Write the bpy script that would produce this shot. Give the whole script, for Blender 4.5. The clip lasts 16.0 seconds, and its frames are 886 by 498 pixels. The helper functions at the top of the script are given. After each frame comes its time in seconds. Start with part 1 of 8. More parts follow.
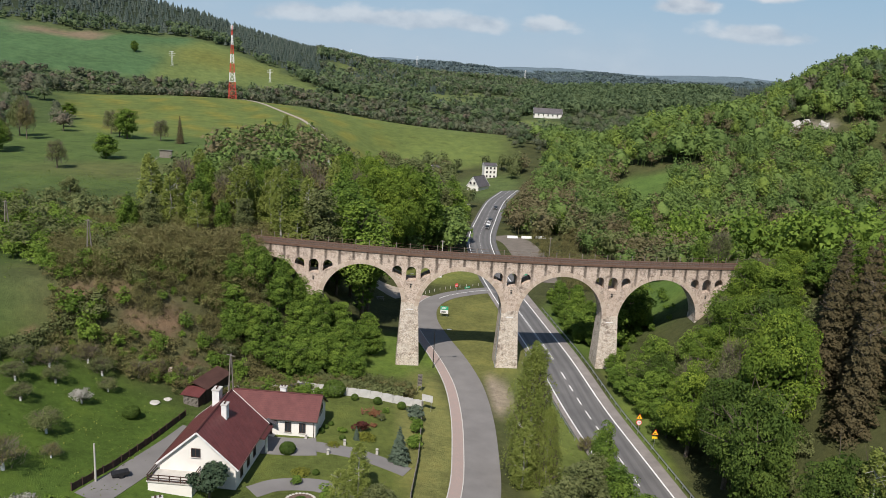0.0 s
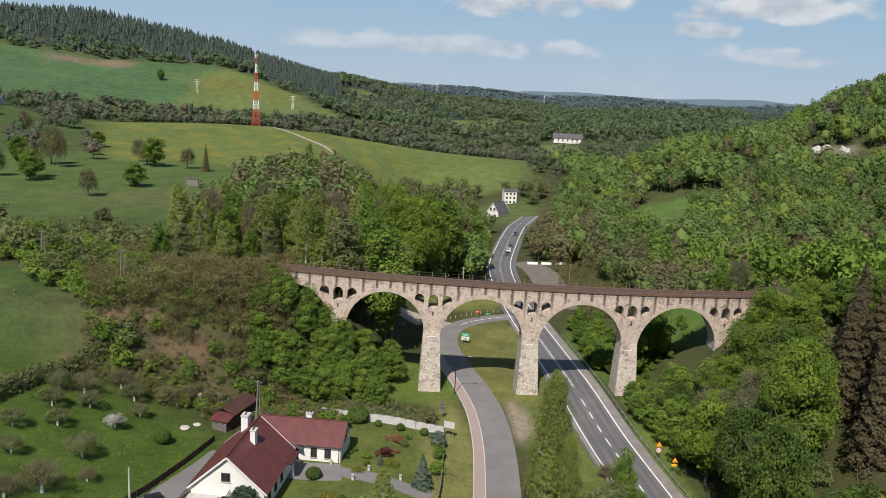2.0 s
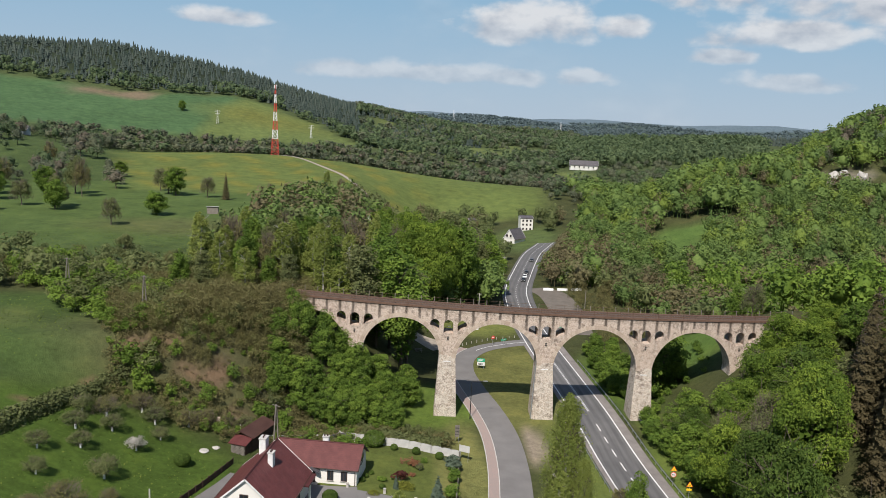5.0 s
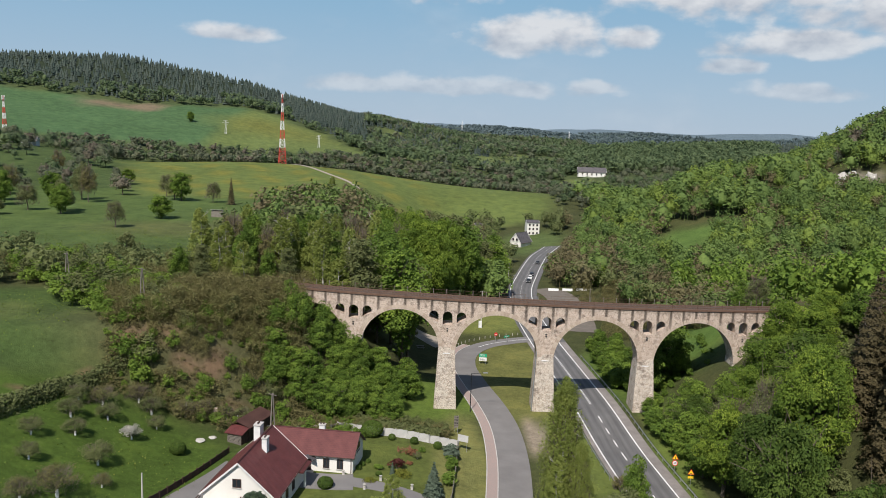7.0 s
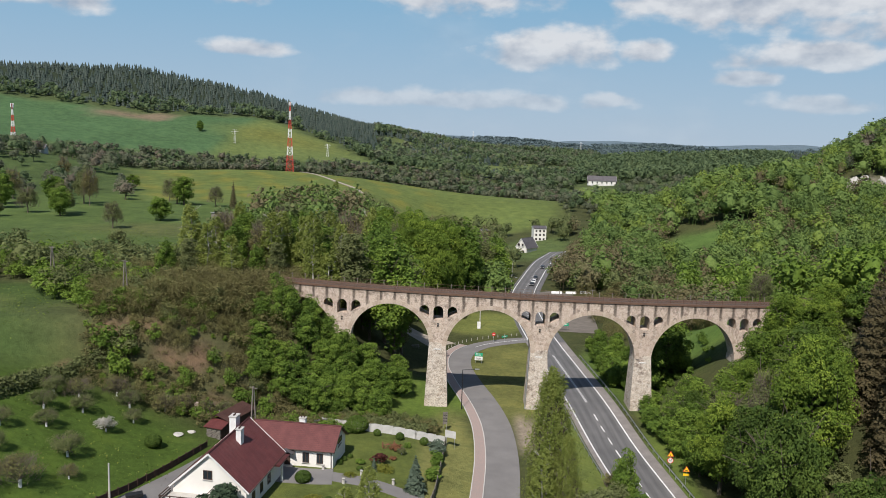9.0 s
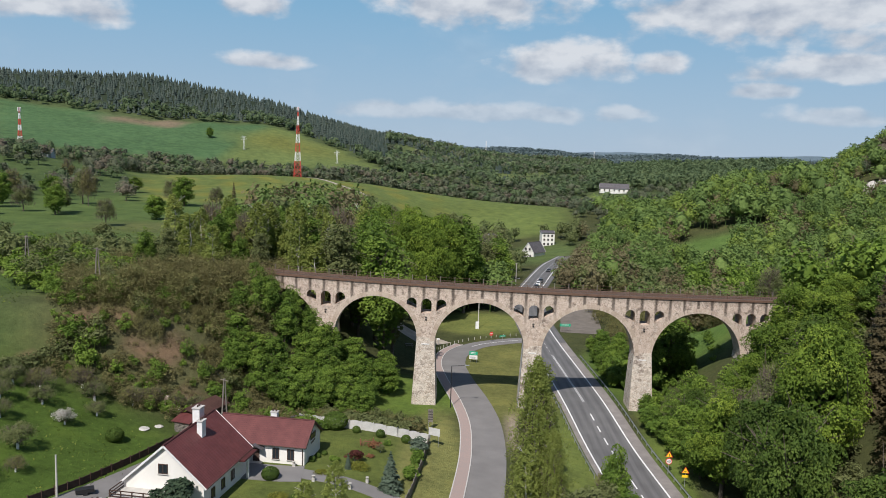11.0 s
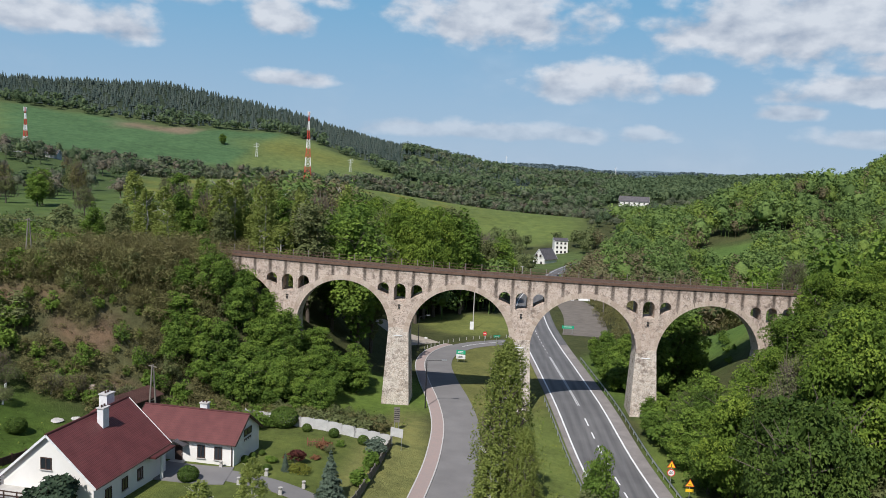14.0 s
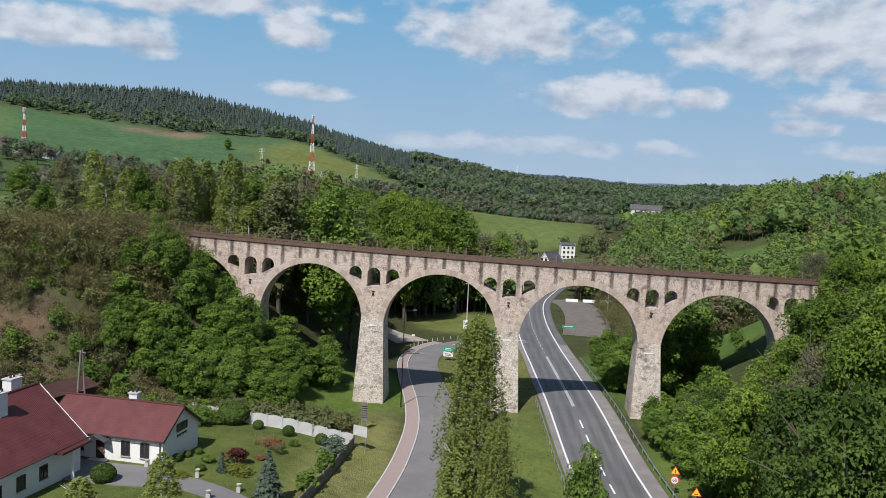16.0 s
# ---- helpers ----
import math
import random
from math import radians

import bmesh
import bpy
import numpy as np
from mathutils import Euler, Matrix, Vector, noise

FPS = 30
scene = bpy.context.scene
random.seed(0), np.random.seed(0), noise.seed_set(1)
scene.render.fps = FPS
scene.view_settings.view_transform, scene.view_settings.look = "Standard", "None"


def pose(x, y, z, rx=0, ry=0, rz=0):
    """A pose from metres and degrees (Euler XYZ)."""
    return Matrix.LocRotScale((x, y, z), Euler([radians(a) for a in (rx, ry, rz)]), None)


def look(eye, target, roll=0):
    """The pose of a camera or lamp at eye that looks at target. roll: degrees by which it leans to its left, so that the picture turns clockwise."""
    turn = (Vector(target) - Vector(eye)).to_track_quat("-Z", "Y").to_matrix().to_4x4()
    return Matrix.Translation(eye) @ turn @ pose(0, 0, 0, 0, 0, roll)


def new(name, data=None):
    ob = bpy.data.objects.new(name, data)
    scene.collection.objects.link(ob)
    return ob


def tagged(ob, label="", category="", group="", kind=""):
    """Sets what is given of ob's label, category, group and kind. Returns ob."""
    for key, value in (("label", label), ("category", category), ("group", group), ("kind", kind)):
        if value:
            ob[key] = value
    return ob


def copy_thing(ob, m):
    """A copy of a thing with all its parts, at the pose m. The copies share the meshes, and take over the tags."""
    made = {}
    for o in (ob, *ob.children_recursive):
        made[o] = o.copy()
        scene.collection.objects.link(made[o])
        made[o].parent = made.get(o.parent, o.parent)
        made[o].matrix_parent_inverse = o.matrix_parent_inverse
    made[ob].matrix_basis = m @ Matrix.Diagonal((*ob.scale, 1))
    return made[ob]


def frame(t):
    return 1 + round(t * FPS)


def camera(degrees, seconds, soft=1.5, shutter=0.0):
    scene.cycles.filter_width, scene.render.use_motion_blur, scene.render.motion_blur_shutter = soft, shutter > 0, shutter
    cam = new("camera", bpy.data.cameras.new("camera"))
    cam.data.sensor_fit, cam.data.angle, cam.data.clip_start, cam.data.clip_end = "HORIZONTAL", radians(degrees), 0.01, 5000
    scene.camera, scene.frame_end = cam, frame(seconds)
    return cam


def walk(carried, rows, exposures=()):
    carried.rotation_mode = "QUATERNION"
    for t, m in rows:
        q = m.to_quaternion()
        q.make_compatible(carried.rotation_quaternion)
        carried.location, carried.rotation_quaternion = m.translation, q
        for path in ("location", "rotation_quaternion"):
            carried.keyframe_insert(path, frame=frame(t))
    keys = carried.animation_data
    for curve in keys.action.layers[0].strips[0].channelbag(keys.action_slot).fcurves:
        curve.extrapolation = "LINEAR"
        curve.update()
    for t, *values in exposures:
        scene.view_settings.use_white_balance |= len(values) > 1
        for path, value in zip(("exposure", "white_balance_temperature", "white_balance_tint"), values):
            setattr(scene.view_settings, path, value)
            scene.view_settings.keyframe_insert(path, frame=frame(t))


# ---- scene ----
PATH = [
    (0, (-25.34, -157.52, 60.85), (-18.80, -60.27, 38.49), 3.28),
    (0.5, (-25.69, -158.45, 61.41), (-19.79, -61.00, 39.78), 3.23),
    (1, (-25.88, -159.32, 61.91), (-20.66, -61.68, 40.99), 3.15),
    (1.5, (-26.00, -160.06, 62.35), (-21.43, -62.25, 42.08), 3.08),
    (2, (-26.01, -160.69, 62.66), (-22.07, -62.71, 43.05), 2.99),
    (2.5, (-25.99, -161.16, 62.87), (-22.60, -63.03, 43.91), 2.88),
    (3, (-25.96, -161.56, 63.13), (-23.04, -63.30, 44.79), 2.80),
    (3.5, (-25.92, -161.98, 63.53), (-23.41, -63.61, 45.76), 2.78),
    (4, (-25.84, -162.44, 63.76), (-23.68, -63.96, 46.51), 2.76),
    (4.5, (-25.74, -162.83, 63.50), (-23.88, -64.26, 46.73), 2.68),
    (5, (-25.49, -163.20, 62.80), (-23.93, -64.55, 46.49), 2.54),
    (5.5, (-25.05, -163.49, 61.80), (-23.82, -64.76, 45.92), 2.36),
    (6, (-24.43, -163.63, 60.64), (-23.55, -64.84, 45.16), 2.18),
    (6.5, (-23.65, -163.55, 59.45), (-23.14, -64.71, 44.33), 2.01),
    (7, (-22.71, -163.21, 58.33), (-22.57, -64.31, 43.53), 1.90),
    (7.5, (-21.62, -162.63, 57.24), (-21.89, -63.68, 42.78), 1.82),
    (8, (-20.40, -161.86, 56.11), (-21.11, -62.86, 42.05), 1.77),
    (8.5, (-19.11, -160.88, 54.95), (-20.27, -61.82, 41.31), 1.74),
    (9, (-17.79, -159.64, 53.74), (-19.43, -60.54, 40.52), 1.72),
    (9.5, (-16.48, -158.14, 52.49), (-18.60, -58.99, 39.65), 1.73),
    (10, (-15.18, -156.38, 51.20), (-17.78, -57.20, 38.73), 1.74),
    (10.5, (-13.89, -154.36, 49.87), (-16.98, -55.15, 37.75), 1.76),
    (11, (-12.61, -152.20, 48.50), (-16.19, -52.96, 36.74), 1.78),
    (11.5, (-11.35, -149.96, 47.10), (-15.41, -50.70, 35.72), 1.82),
    (12, (-10.11, -147.61, 45.69), (-14.64, -48.32, 34.71), 1.88),
    (12.5, (-8.87, -145.10, 44.29), (-13.88, -45.79, 33.70), 1.99),
    (13, (-7.60, -141.88, 42.83), (-13.10, -42.56, 32.61), 2.14),
    (13.5, (-6.34, -138.32, 41.37), (-12.33, -38.99, 31.49), 2.32),
    (14, (-5.10, -134.51, 39.90), (-11.56, -35.18, 30.35), 2.47),
    (14.5, (-3.91, -130.54, 38.40), (-10.80, -31.21, 29.17), 2.55),
    (15, (-2.94, -127.22, 36.88), (-10.13, -27.87, 28.06), 2.67),
    (15.5, (-2.01, -124.38, 35.36), (-9.49, -25.02, 26.99), 2.80),
    (16, (-0.64, -120.71, 33.76), (-8.73, -21.35, 25.79), 2.77),
]
cam = camera(58.5, 16.0, 0.6)
walk(cam, [(t, look(eye, target, roll)) for t, eye, target, roll in PATH], exposures=[(0.0, 0.26, 6500, 10), (9.0, 0.23, 6400, 10), (16.0, 0.20, 6050, 10)])

# ---- world, sun ----
SUN_FROM = Vector((-0.24, -0.80, 1.0)).normalized()
elev = math.asin(SUN_FROM.z)
sun_data = bpy.data.lights.new("sun", "SUN")
sun_data.energy, sun_data.angle, sun_data.color = 4.65, radians(0.55), (1.0, 0.925, 0.845)
sun = new("sun", sun_data)
sun.matrix_world = look(SUN_FROM * 100, (0, 0, 0))

# cumulus: azimuth, elevation, half width, half height, in degrees
CLOUDS = [(-0.7, 10.8, 6.6, 3.0), (6.0, 6.4, 4.4, 1.7), (20.5, 10.2, 11.0, 3.6), (22.0, 14.3, 7.5, 1.6), (22.8, 6.1, 6.2, 1.2), (12.8, 6.5, 1.9, 0.9),
          (-31.0, 8.6, 7.5, 1.5), (-39.2, 9.1, 3.8, 1.6), (-25.8, 11.8, 13.0, 1.9), (0.3, 3.0, 10.5, 0.8), (-15.6, 6.0, 3.1, 0.7), (19.3, 4.8, 2.2, 0.6),
          (-15.7, 9.8, 2.5, 1.4), (23.1, 3.1, 3.6, 0.7), (10.1, 3.2, 1.8, 0.6), (30.0, 8.0, 7.0, 1.8),
          (60.0, 14.0, 16.0, 4.0), (-70.0, 16.0, 15.0, 4.0), (150.0, 22.0, 22.0, 6.0), (-140.0, 30.0, 18.0, 6.0)]


def build_world():
    w = bpy.data.worlds.new("sky")
    scene.world = w
    w.use_nodes = True
    nt = w.node_tree
    nt.nodes.clear()
    N, L = nt.nodes.new, nt.links.new

    def mth(op, a, b=None, c=None, clamp=False):
        n = N("ShaderNodeMath")
        n.operation, n.use_clamp = op, clamp
        for k, v in enumerate((a, b, c)):
            if v is None:
                continue
            if isinstance(v, (int, float)):
                n.inputs[k].default_value = v
            else:
                L(v, n.inputs[k])
        return n.outputs[0]

    sky = N("ShaderNodeTexSky")
    sky.sky_type, sky.sun_disc = "NISHITA", False
    sky.sun_elevation = elev
    sky.sun_rotation = math.atan2(SUN_FROM.x, SUN_FROM.y)
    sky.air_density, sky.dust_density, sky.ozone_density = 1.0, 0.6, 1.2
    tc = N("ShaderNodeTexCoord")
    sep = N("ShaderNodeSeparateXYZ")
    L(tc.outputs["Generated"], sep.inputs[0])
    az = mth("MULTIPLY", mth("ARCTAN2", sep.outputs[0], sep.outputs[1]), 57.2958)
    el = mth("MULTIPLY", mth("ARCSINE", sep.outputs[2]), 57.2958)
    co = N("ShaderNodeCombineXYZ")
    L(az, co.inputs[0])
    L(mth("MULTIPLY", el, 1.7), co.inputs[1])

    def fbm(scale, detail, rough, off):
        mp = N("ShaderNodeVectorMath")
        mp.operation = "ADD"
        L(co.outputs[0], mp.inputs[0])
        mp.inputs[1].default_value = off
        n = N("ShaderNodeTexNoise")
        n.inputs["Scale"].default_value, n.inputs["Detail"].default_value = scale, detail
        n.inputs["Roughness"].default_value = rough
        L(mp.outputs[0], n.inputs["Vector"])
        return n.outputs["Fac"]

    n1 = fbm(0.34, 7, 0.5, (0, 0, 0))
    n2 = fbm(0.34, 7, 0.5, (0.5, -1.2, 0))
    wob = mth("SUBTRACT", fbm(0.16, 3, 0.5, (7, 3, 0)), 0.5)
    best, lift = None, None
    for a, e, wd, ht in CLOUDS:
        wd, ht = wd * 1.2, ht * 1.3
        dx = mth("DIVIDE", mth("SUBTRACT", mth("MULTIPLY_ADD", wob, wd * 0.9, az), a), wd)
        dz0 = mth("DIVIDE", mth("SUBTRACT", el, e), ht)
        dz = mth("MAXIMUM", dz0, mth("MULTIPLY", dz0, -1.7))
        d = mth("SQRT", mth("ADD", mth("MULTIPLY", dx, dx), mth("MULTIPLY", dz, dz)))
        v = mth("SUBTRACT", 1.0, d)
        best = v if best is None else mth("MAXIMUM", best, v)
        g = mth("MULTIPLY", mth("MULTIPLY_ADD", v, 2.0, 0.7, clamp=True), dz0)
        lift = g if lift is None else mth("ADD", lift, g)
    edge = mth("ADD", mth("MULTIPLY", best, 1.25), mth("MULTIPLY_ADD", n1, 2.1, -0.98))
    dens = N("ShaderNodeMapRange")
    dens.interpolation_type = "SMOOTHSTEP"
    dens.inputs["From Min"].default_value, dens.inputs["From Max"].default_value = 0.03, 0.72
    L(edge, dens.inputs["Value"])
    veil = N("ShaderNodeMapRange")
    veil.inputs["From Min"].default_value, veil.inputs["From Max"].default_value = 0.5, 0.85
    veil.inputs["To Max"].default_value = 0.3
    L(fbm(0.06, 5, 0.6, (3, 11, 0)), veil.inputs["Value"])
    thin = N("ShaderNodeMapRange")
    for nm, q in (("From Min", 1.5), ("From Max", 7.0), ("To Min", 0.32), ("To Max", 0.92)):
        thin.inputs[nm].default_value = q
    L(el, thin.inputs["Value"])
    cover = mth("MAXIMUM", mth("MULTIPLY", dens.outputs[0], thin.outputs[0]), veil.outputs[0])
    light = mth("ADD", mth("MULTIPLY_ADD", mth("SUBTRACT", n1, n2), 2.4, 0.66), mth("MULTIPLY", lift, 0.36), clamp=True)
    shade = N("ShaderNodeMix")
    shade.data_type = "RGBA"
    L(light, shade.inputs[0])
    shade.inputs[6].default_value, shade.inputs[7].default_value = (3.7, 4.15, 4.95, 1), (7.3, 7.4, 7.6, 1)
    low = N("ShaderNodeMapRange")
    low.interpolation_type = "SMOOTHSTEP"
    for nm, q in (("From Min", 12.0), ("From Max", 32.0), ("To Min", 0.95), ("To Max", 0.0)):
        low.inputs[nm].default_value = q
    L(el, low.inputs["Value"])
    air = N("ShaderNodeMix")
    air.data_type = "RGBA"
    L(low.outputs[0], air.inputs[0])
    L(sky.outputs[0], air.inputs[6])
    tone = N("ShaderNodeMix")
    tone.data_type = "RGBA"
    tone.inputs[6].default_value, tone.inputs[7].default_value = (4.45, 5.4, 6.5, 1), (1.8, 4.1, 6.15, 1)
    up = N("ShaderNodeMapRange")
    up.inputs["From Min"].default_value, up.inputs["From Max"].default_value = -1.0, 13.0
    L(el, up.inputs["Value"])
    L(up.outputs[0], tone.inputs[0])
    L(tone.outputs[2], air.inputs[7])
    mix = N("ShaderNodeMix")
    mix.data_type = "RGBA"
    L(cover, mix.inputs[0])
    L(air.outputs[2], mix.inputs[6])
    L(shade.outputs[2], mix.inputs[7])
    bg = N("ShaderNodeBackground")
    bg.inputs["Strength"].default_value = 0.085
    L(mix.outputs[2], bg.inputs["Color"])
    out = N("ShaderNodeOutputWorld")
    L(bg.outputs[0], out.inputs[0])


build_world()

# ---- materials ----


class Nodes:
    """A small builder for one material's node tree."""

    def __init__(self, name, rough=0.85, metal=0.0, spec=0.3):
        self.m = bpy.data.materials.new(name)
        self.m.use_nodes = True
        self.nt = self.m.node_tree
        self.b = self.nt.nodes["Principled BSDF"]
        self.out = self.nt.nodes["Material Output"]
        self.b.inputs["Roughness"].default_value = rough
        self.b.inputs["Metallic"].default_value = metal
        self.b.inputs["Specular IOR Level"].default_value = spec

    def n(self, kind):
        return self.nt.nodes.new(kind)

    def l(self, a, b):
        self.nt.links.new(a, b)

    def coord(self, which="Object", scale=(1, 1, 1)):
        c = self.n("ShaderNodeTexCoord")
        mp = self.n("ShaderNodeMapping")
        mp.inputs["Scale"].default_value = scale
        self.l(c.outputs[which], mp.inputs[0])
        return mp.outputs[0]

    def noise(self, scale, detail=4, vec=None, rough=0.55):
        t = self.n("ShaderNodeTexNoise")
        t.inputs["Scale"].default_value, t.inputs["Detail"].default_value = scale, detail
        t.inputs["Roughness"].default_value = rough
        self.l(vec if vec is not None else self.coord(), t.inputs["Vector"])
        return t.outputs["Fac"]

    def ramp(self, fac, stops):
        r = self.n("ShaderNodeValToRGB")
        el = r.color_ramp.elements
        while len(el) < len(stops):
            el.new(0.5)
        for e, (p, c) in zip(el, stops):
            e.position, e.color = p, (*c, 1)
        self.l(fac, r.inputs[0])
        return r.outputs[0]

    def mix(self, fac, a, b, mode="MIX"):
        x = self.n("ShaderNodeMix")
        x.data_type, x.blend_type = "RGBA", mode
        for v, k in ((fac, 0), (a, 6), (b, 7)):
            if isinstance(v, (int, float)):
                x.inputs[k].default_value = v
            elif isinstance(v, tuple):
                x.inputs[k].default_value = (*v, 1)
            else:
                self.l(v, x.inputs[k])
        return x.outputs[2]

    def math(self, op, a, b=0.0, clamp=False):
        x = self.n("ShaderNodeMath")
        x.operation, x.use_clamp = op, clamp
        for k, v in enumerate((a, b)):
            if isinstance(v, (int, float)):
                x.inputs[k].default_value = v
            else:
                self.l(v, x.inputs[k])
        return x.outputs[0]

    def rng(self, v, a, b, c=0.0, d=1.0):
        x = self.n("ShaderNodeMapRange")
        for k, q in zip(("From Min", "From Max", "To Min", "To Max"), (a, b, c, d)):
            x.inputs[k].default_value = q
        self.l(v, x.inputs["Value"])
        return x.outputs[0]

    def bump(self, h, strength=0.4, dist=0.05):
        x = self.n("ShaderNodeBump")
        x.inputs["Strength"].default_value, x.inputs["Distance"].default_value = strength, dist
        self.l(h, x.inputs["Height"])
        self.l(x.outputs[0], self.b.inputs["Normal"])

    def color(self, c):
        self.l(c, self.b.inputs["Base Color"])
        return self.m


def mottled(name, c1, c2, scale=2.0, rough=0.85, metal=0.0, bump=0.2, fine=14.0):
    k = Nodes(name, rough, metal)
    big, small = k.noise(scale, 5), k.noise(scale * fine, 3)
    v = k.math("ADD", k.math("MULTIPLY", big, 0.65), k.math("MULTIPLY", small, 0.35))
    k.bump(small, bump, 0.02)
    return k.color(k.ramp(v, [(0.3, c1), (0.7, c2)]))


def foliage(name, dark, mid, light, trans=0.3, far=False):
    """Leaves: tint by tree, by leaf and by a per-tree attribute; far crowns also by leafy mottling."""
    k = Nodes(name, 0.65, 0.0, 0.1)
    geo = k.n("ShaderNodeNewGeometry")
    info = k.n("ShaderNodeObjectInfo")
    at = k.n("ShaderNodeAttribute")
    at.attribute_name = "tint"
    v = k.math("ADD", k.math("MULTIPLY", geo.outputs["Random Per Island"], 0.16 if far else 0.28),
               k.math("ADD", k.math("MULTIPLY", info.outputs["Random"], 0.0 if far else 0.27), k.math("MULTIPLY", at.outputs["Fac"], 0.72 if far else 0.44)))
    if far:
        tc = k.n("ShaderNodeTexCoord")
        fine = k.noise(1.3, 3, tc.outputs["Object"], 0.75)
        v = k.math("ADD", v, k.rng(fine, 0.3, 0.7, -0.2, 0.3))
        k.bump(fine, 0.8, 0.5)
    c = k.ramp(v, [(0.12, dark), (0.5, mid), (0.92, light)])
    k.color(c)
    tr = k.n("ShaderNodeBsdfTranslucent")
    k.l(c, tr.inputs["Color"])
    ms = k.n("ShaderNodeMixShader")
    ms.inputs[0].default_value = trans
    k.l(k.b.outputs[0], ms.inputs[1])
    k.l(tr.outputs[0], ms.inputs[2])
    k.l(ms.outputs[0], k.out.inputs["Surface"])
    return k.m


M = {}
M["leaf_maple"] = foliage("leaf_maple", (0.0551, 0.095, 0.016), (0.1216, 0.1862, 0.027), (0.2422, 0.3182, 0.044), 0.28)
M["leaf_deep"] = foliage("leaf_deep", (0.0386, 0.0672, 0.0152), (0.0718, 0.1159, 0.0228), (0.127, 0.1794, 0.0342), 0.24)
M["leaf_green"] = foliage("leaf_green", (0.066, 0.114, 0.022), (0.130, 0.204, 0.034), (0.215, 0.300, 0.050), 0.3)
M["leaf_dull"] = foliage("leaf_dull", (0.0998, 0.118, 0.0473), (0.1418, 0.162, 0.0635), (0.189, 0.205, 0.0837), 0.3)
M["leaf_birch"] = foliage("leaf_birch", (0.1803, 0.2234, 0.0546), (0.2676, 0.3138, 0.0819), (0.3605, 0.3989, 0.1147), 0.55)
M["leaf_bud"] = foliage("leaf_bud", (0.1282, 0.1153, 0.0512), (0.1695, 0.155, 0.0646), (0.1824, 0.1989, 0.069), 0.28)
M["leaf_dark"] = foliage("leaf_dark", (0.03, 0.05, 0.03), (0.045, 0.07, 0.04), (0.065, 0.092, 0.048), 0.15)
M["leaf_spruce_brown"] = foliage("leaf_spruce_brown", (0.0493, 0.0477, 0.0235), (0.0863, 0.0728, 0.037), (0.1418, 0.108, 0.0556), 0.15)
M["leaf_blue"] = foliage("leaf_blue", (0.055, 0.08, 0.055), (0.085, 0.115, 0.08), (0.125, 0.16, 0.115), 0.15)
M["wood_green"] = foliage("wood_green", (0.0855, 0.1343, 0.0403), (0.1294, 0.195, 0.0549), (0.1919, 0.2675, 0.0715), 0.24, True)
M["wood_fresh"] = foliage("wood_fresh", (0.1098, 0.1631, 0.0375), (0.1647, 0.2291, 0.0491), (0.2361, 0.3096, 0.0626), 0.24, True)
M["wood_dull"] = foliage("wood_dull", (0.1024, 0.1268, 0.0513), (0.1442, 0.1718, 0.0666), (0.1965, 0.22, 0.0862), 0.3, True)
M["wood_bud"] = foliage("wood_bud", (0.1391, 0.1212, 0.0661), (0.1838, 0.159, 0.0845), (0.2037, 0.1987, 0.0963), 0.3, True)
# the mountain's spruces, lightened towards blue to paint in haze
M["wood_spruce"] = foliage("wood_spruce", (0.0333, 0.0514, 0.0437), (0.0567, 0.0756, 0.0638), (0.0867, 0.1058, 0.084), 0.1, True)
# far broadleaf greens, paled and greyed: distance haze painted into the leaf colour
M["hazed_green"] = foliage("hazed_green", (0.0801, 0.1197, 0.0605), (0.1238, 0.1718, 0.084), (0.182, 0.2365, 0.1109), 0.4, True)
M["hazed_dull"] = foliage("hazed_dull", (0.1048, 0.1239, 0.0806), (0.1485, 0.1676, 0.1042), (0.201, 0.214, 0.131), 0.4, True)
M["hazed_bud"] = foliage("hazed_bud", (0.1427, 0.1267, 0.0974), (0.1864, 0.1633, 0.121), (0.2184, 0.2084, 0.1411), 0.4, True)
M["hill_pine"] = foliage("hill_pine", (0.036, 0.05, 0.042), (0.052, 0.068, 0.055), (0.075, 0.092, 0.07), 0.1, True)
# woods on the distant ridges: haze put into the colour as blue-grey
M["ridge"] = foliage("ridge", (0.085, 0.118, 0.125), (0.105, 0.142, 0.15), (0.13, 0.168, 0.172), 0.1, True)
M["leaf_red"] = foliage("leaf_red", (0.06, 0.02, 0.02), (0.09, 0.032, 0.026), (0.14, 0.05, 0.035))
M["leaf_copper"] = foliage("leaf_copper", (0.13, 0.06, 0.03), (0.2, 0.095, 0.05), (0.28, 0.15, 0.075), 0.2)
M["leaf_gold"] = foliage("leaf_gold", (0.13, 0.15, 0.025), (0.18, 0.19, 0.034), (0.25, 0.24, 0.05))
M["blossom"] = foliage("blossom", (0.16, 0.17, 0.10), (0.36, 0.35, 0.30), (0.58, 0.55, 0.52))
M["grass_tuft"] = foliage("grass_tuft", (0.06, 0.10, 0.02), (0.11, 0.16, 0.03), (0.19, 0.21, 0.045), 0.2)
M["bark"] = mottled("bark", (0.06, 0.048, 0.036), (0.15, 0.125, 0.10), 3.0, 0.9)
M["bark_birch"] = mottled("bark_birch", (0.25, 0.23, 0.2), (0.62, 0.6, 0.55), 2.5, 0.8)
M["twig"] = mottled("twig", (0.09, 0.072, 0.055), (0.17, 0.14, 0.11), 2.0, 0.9)


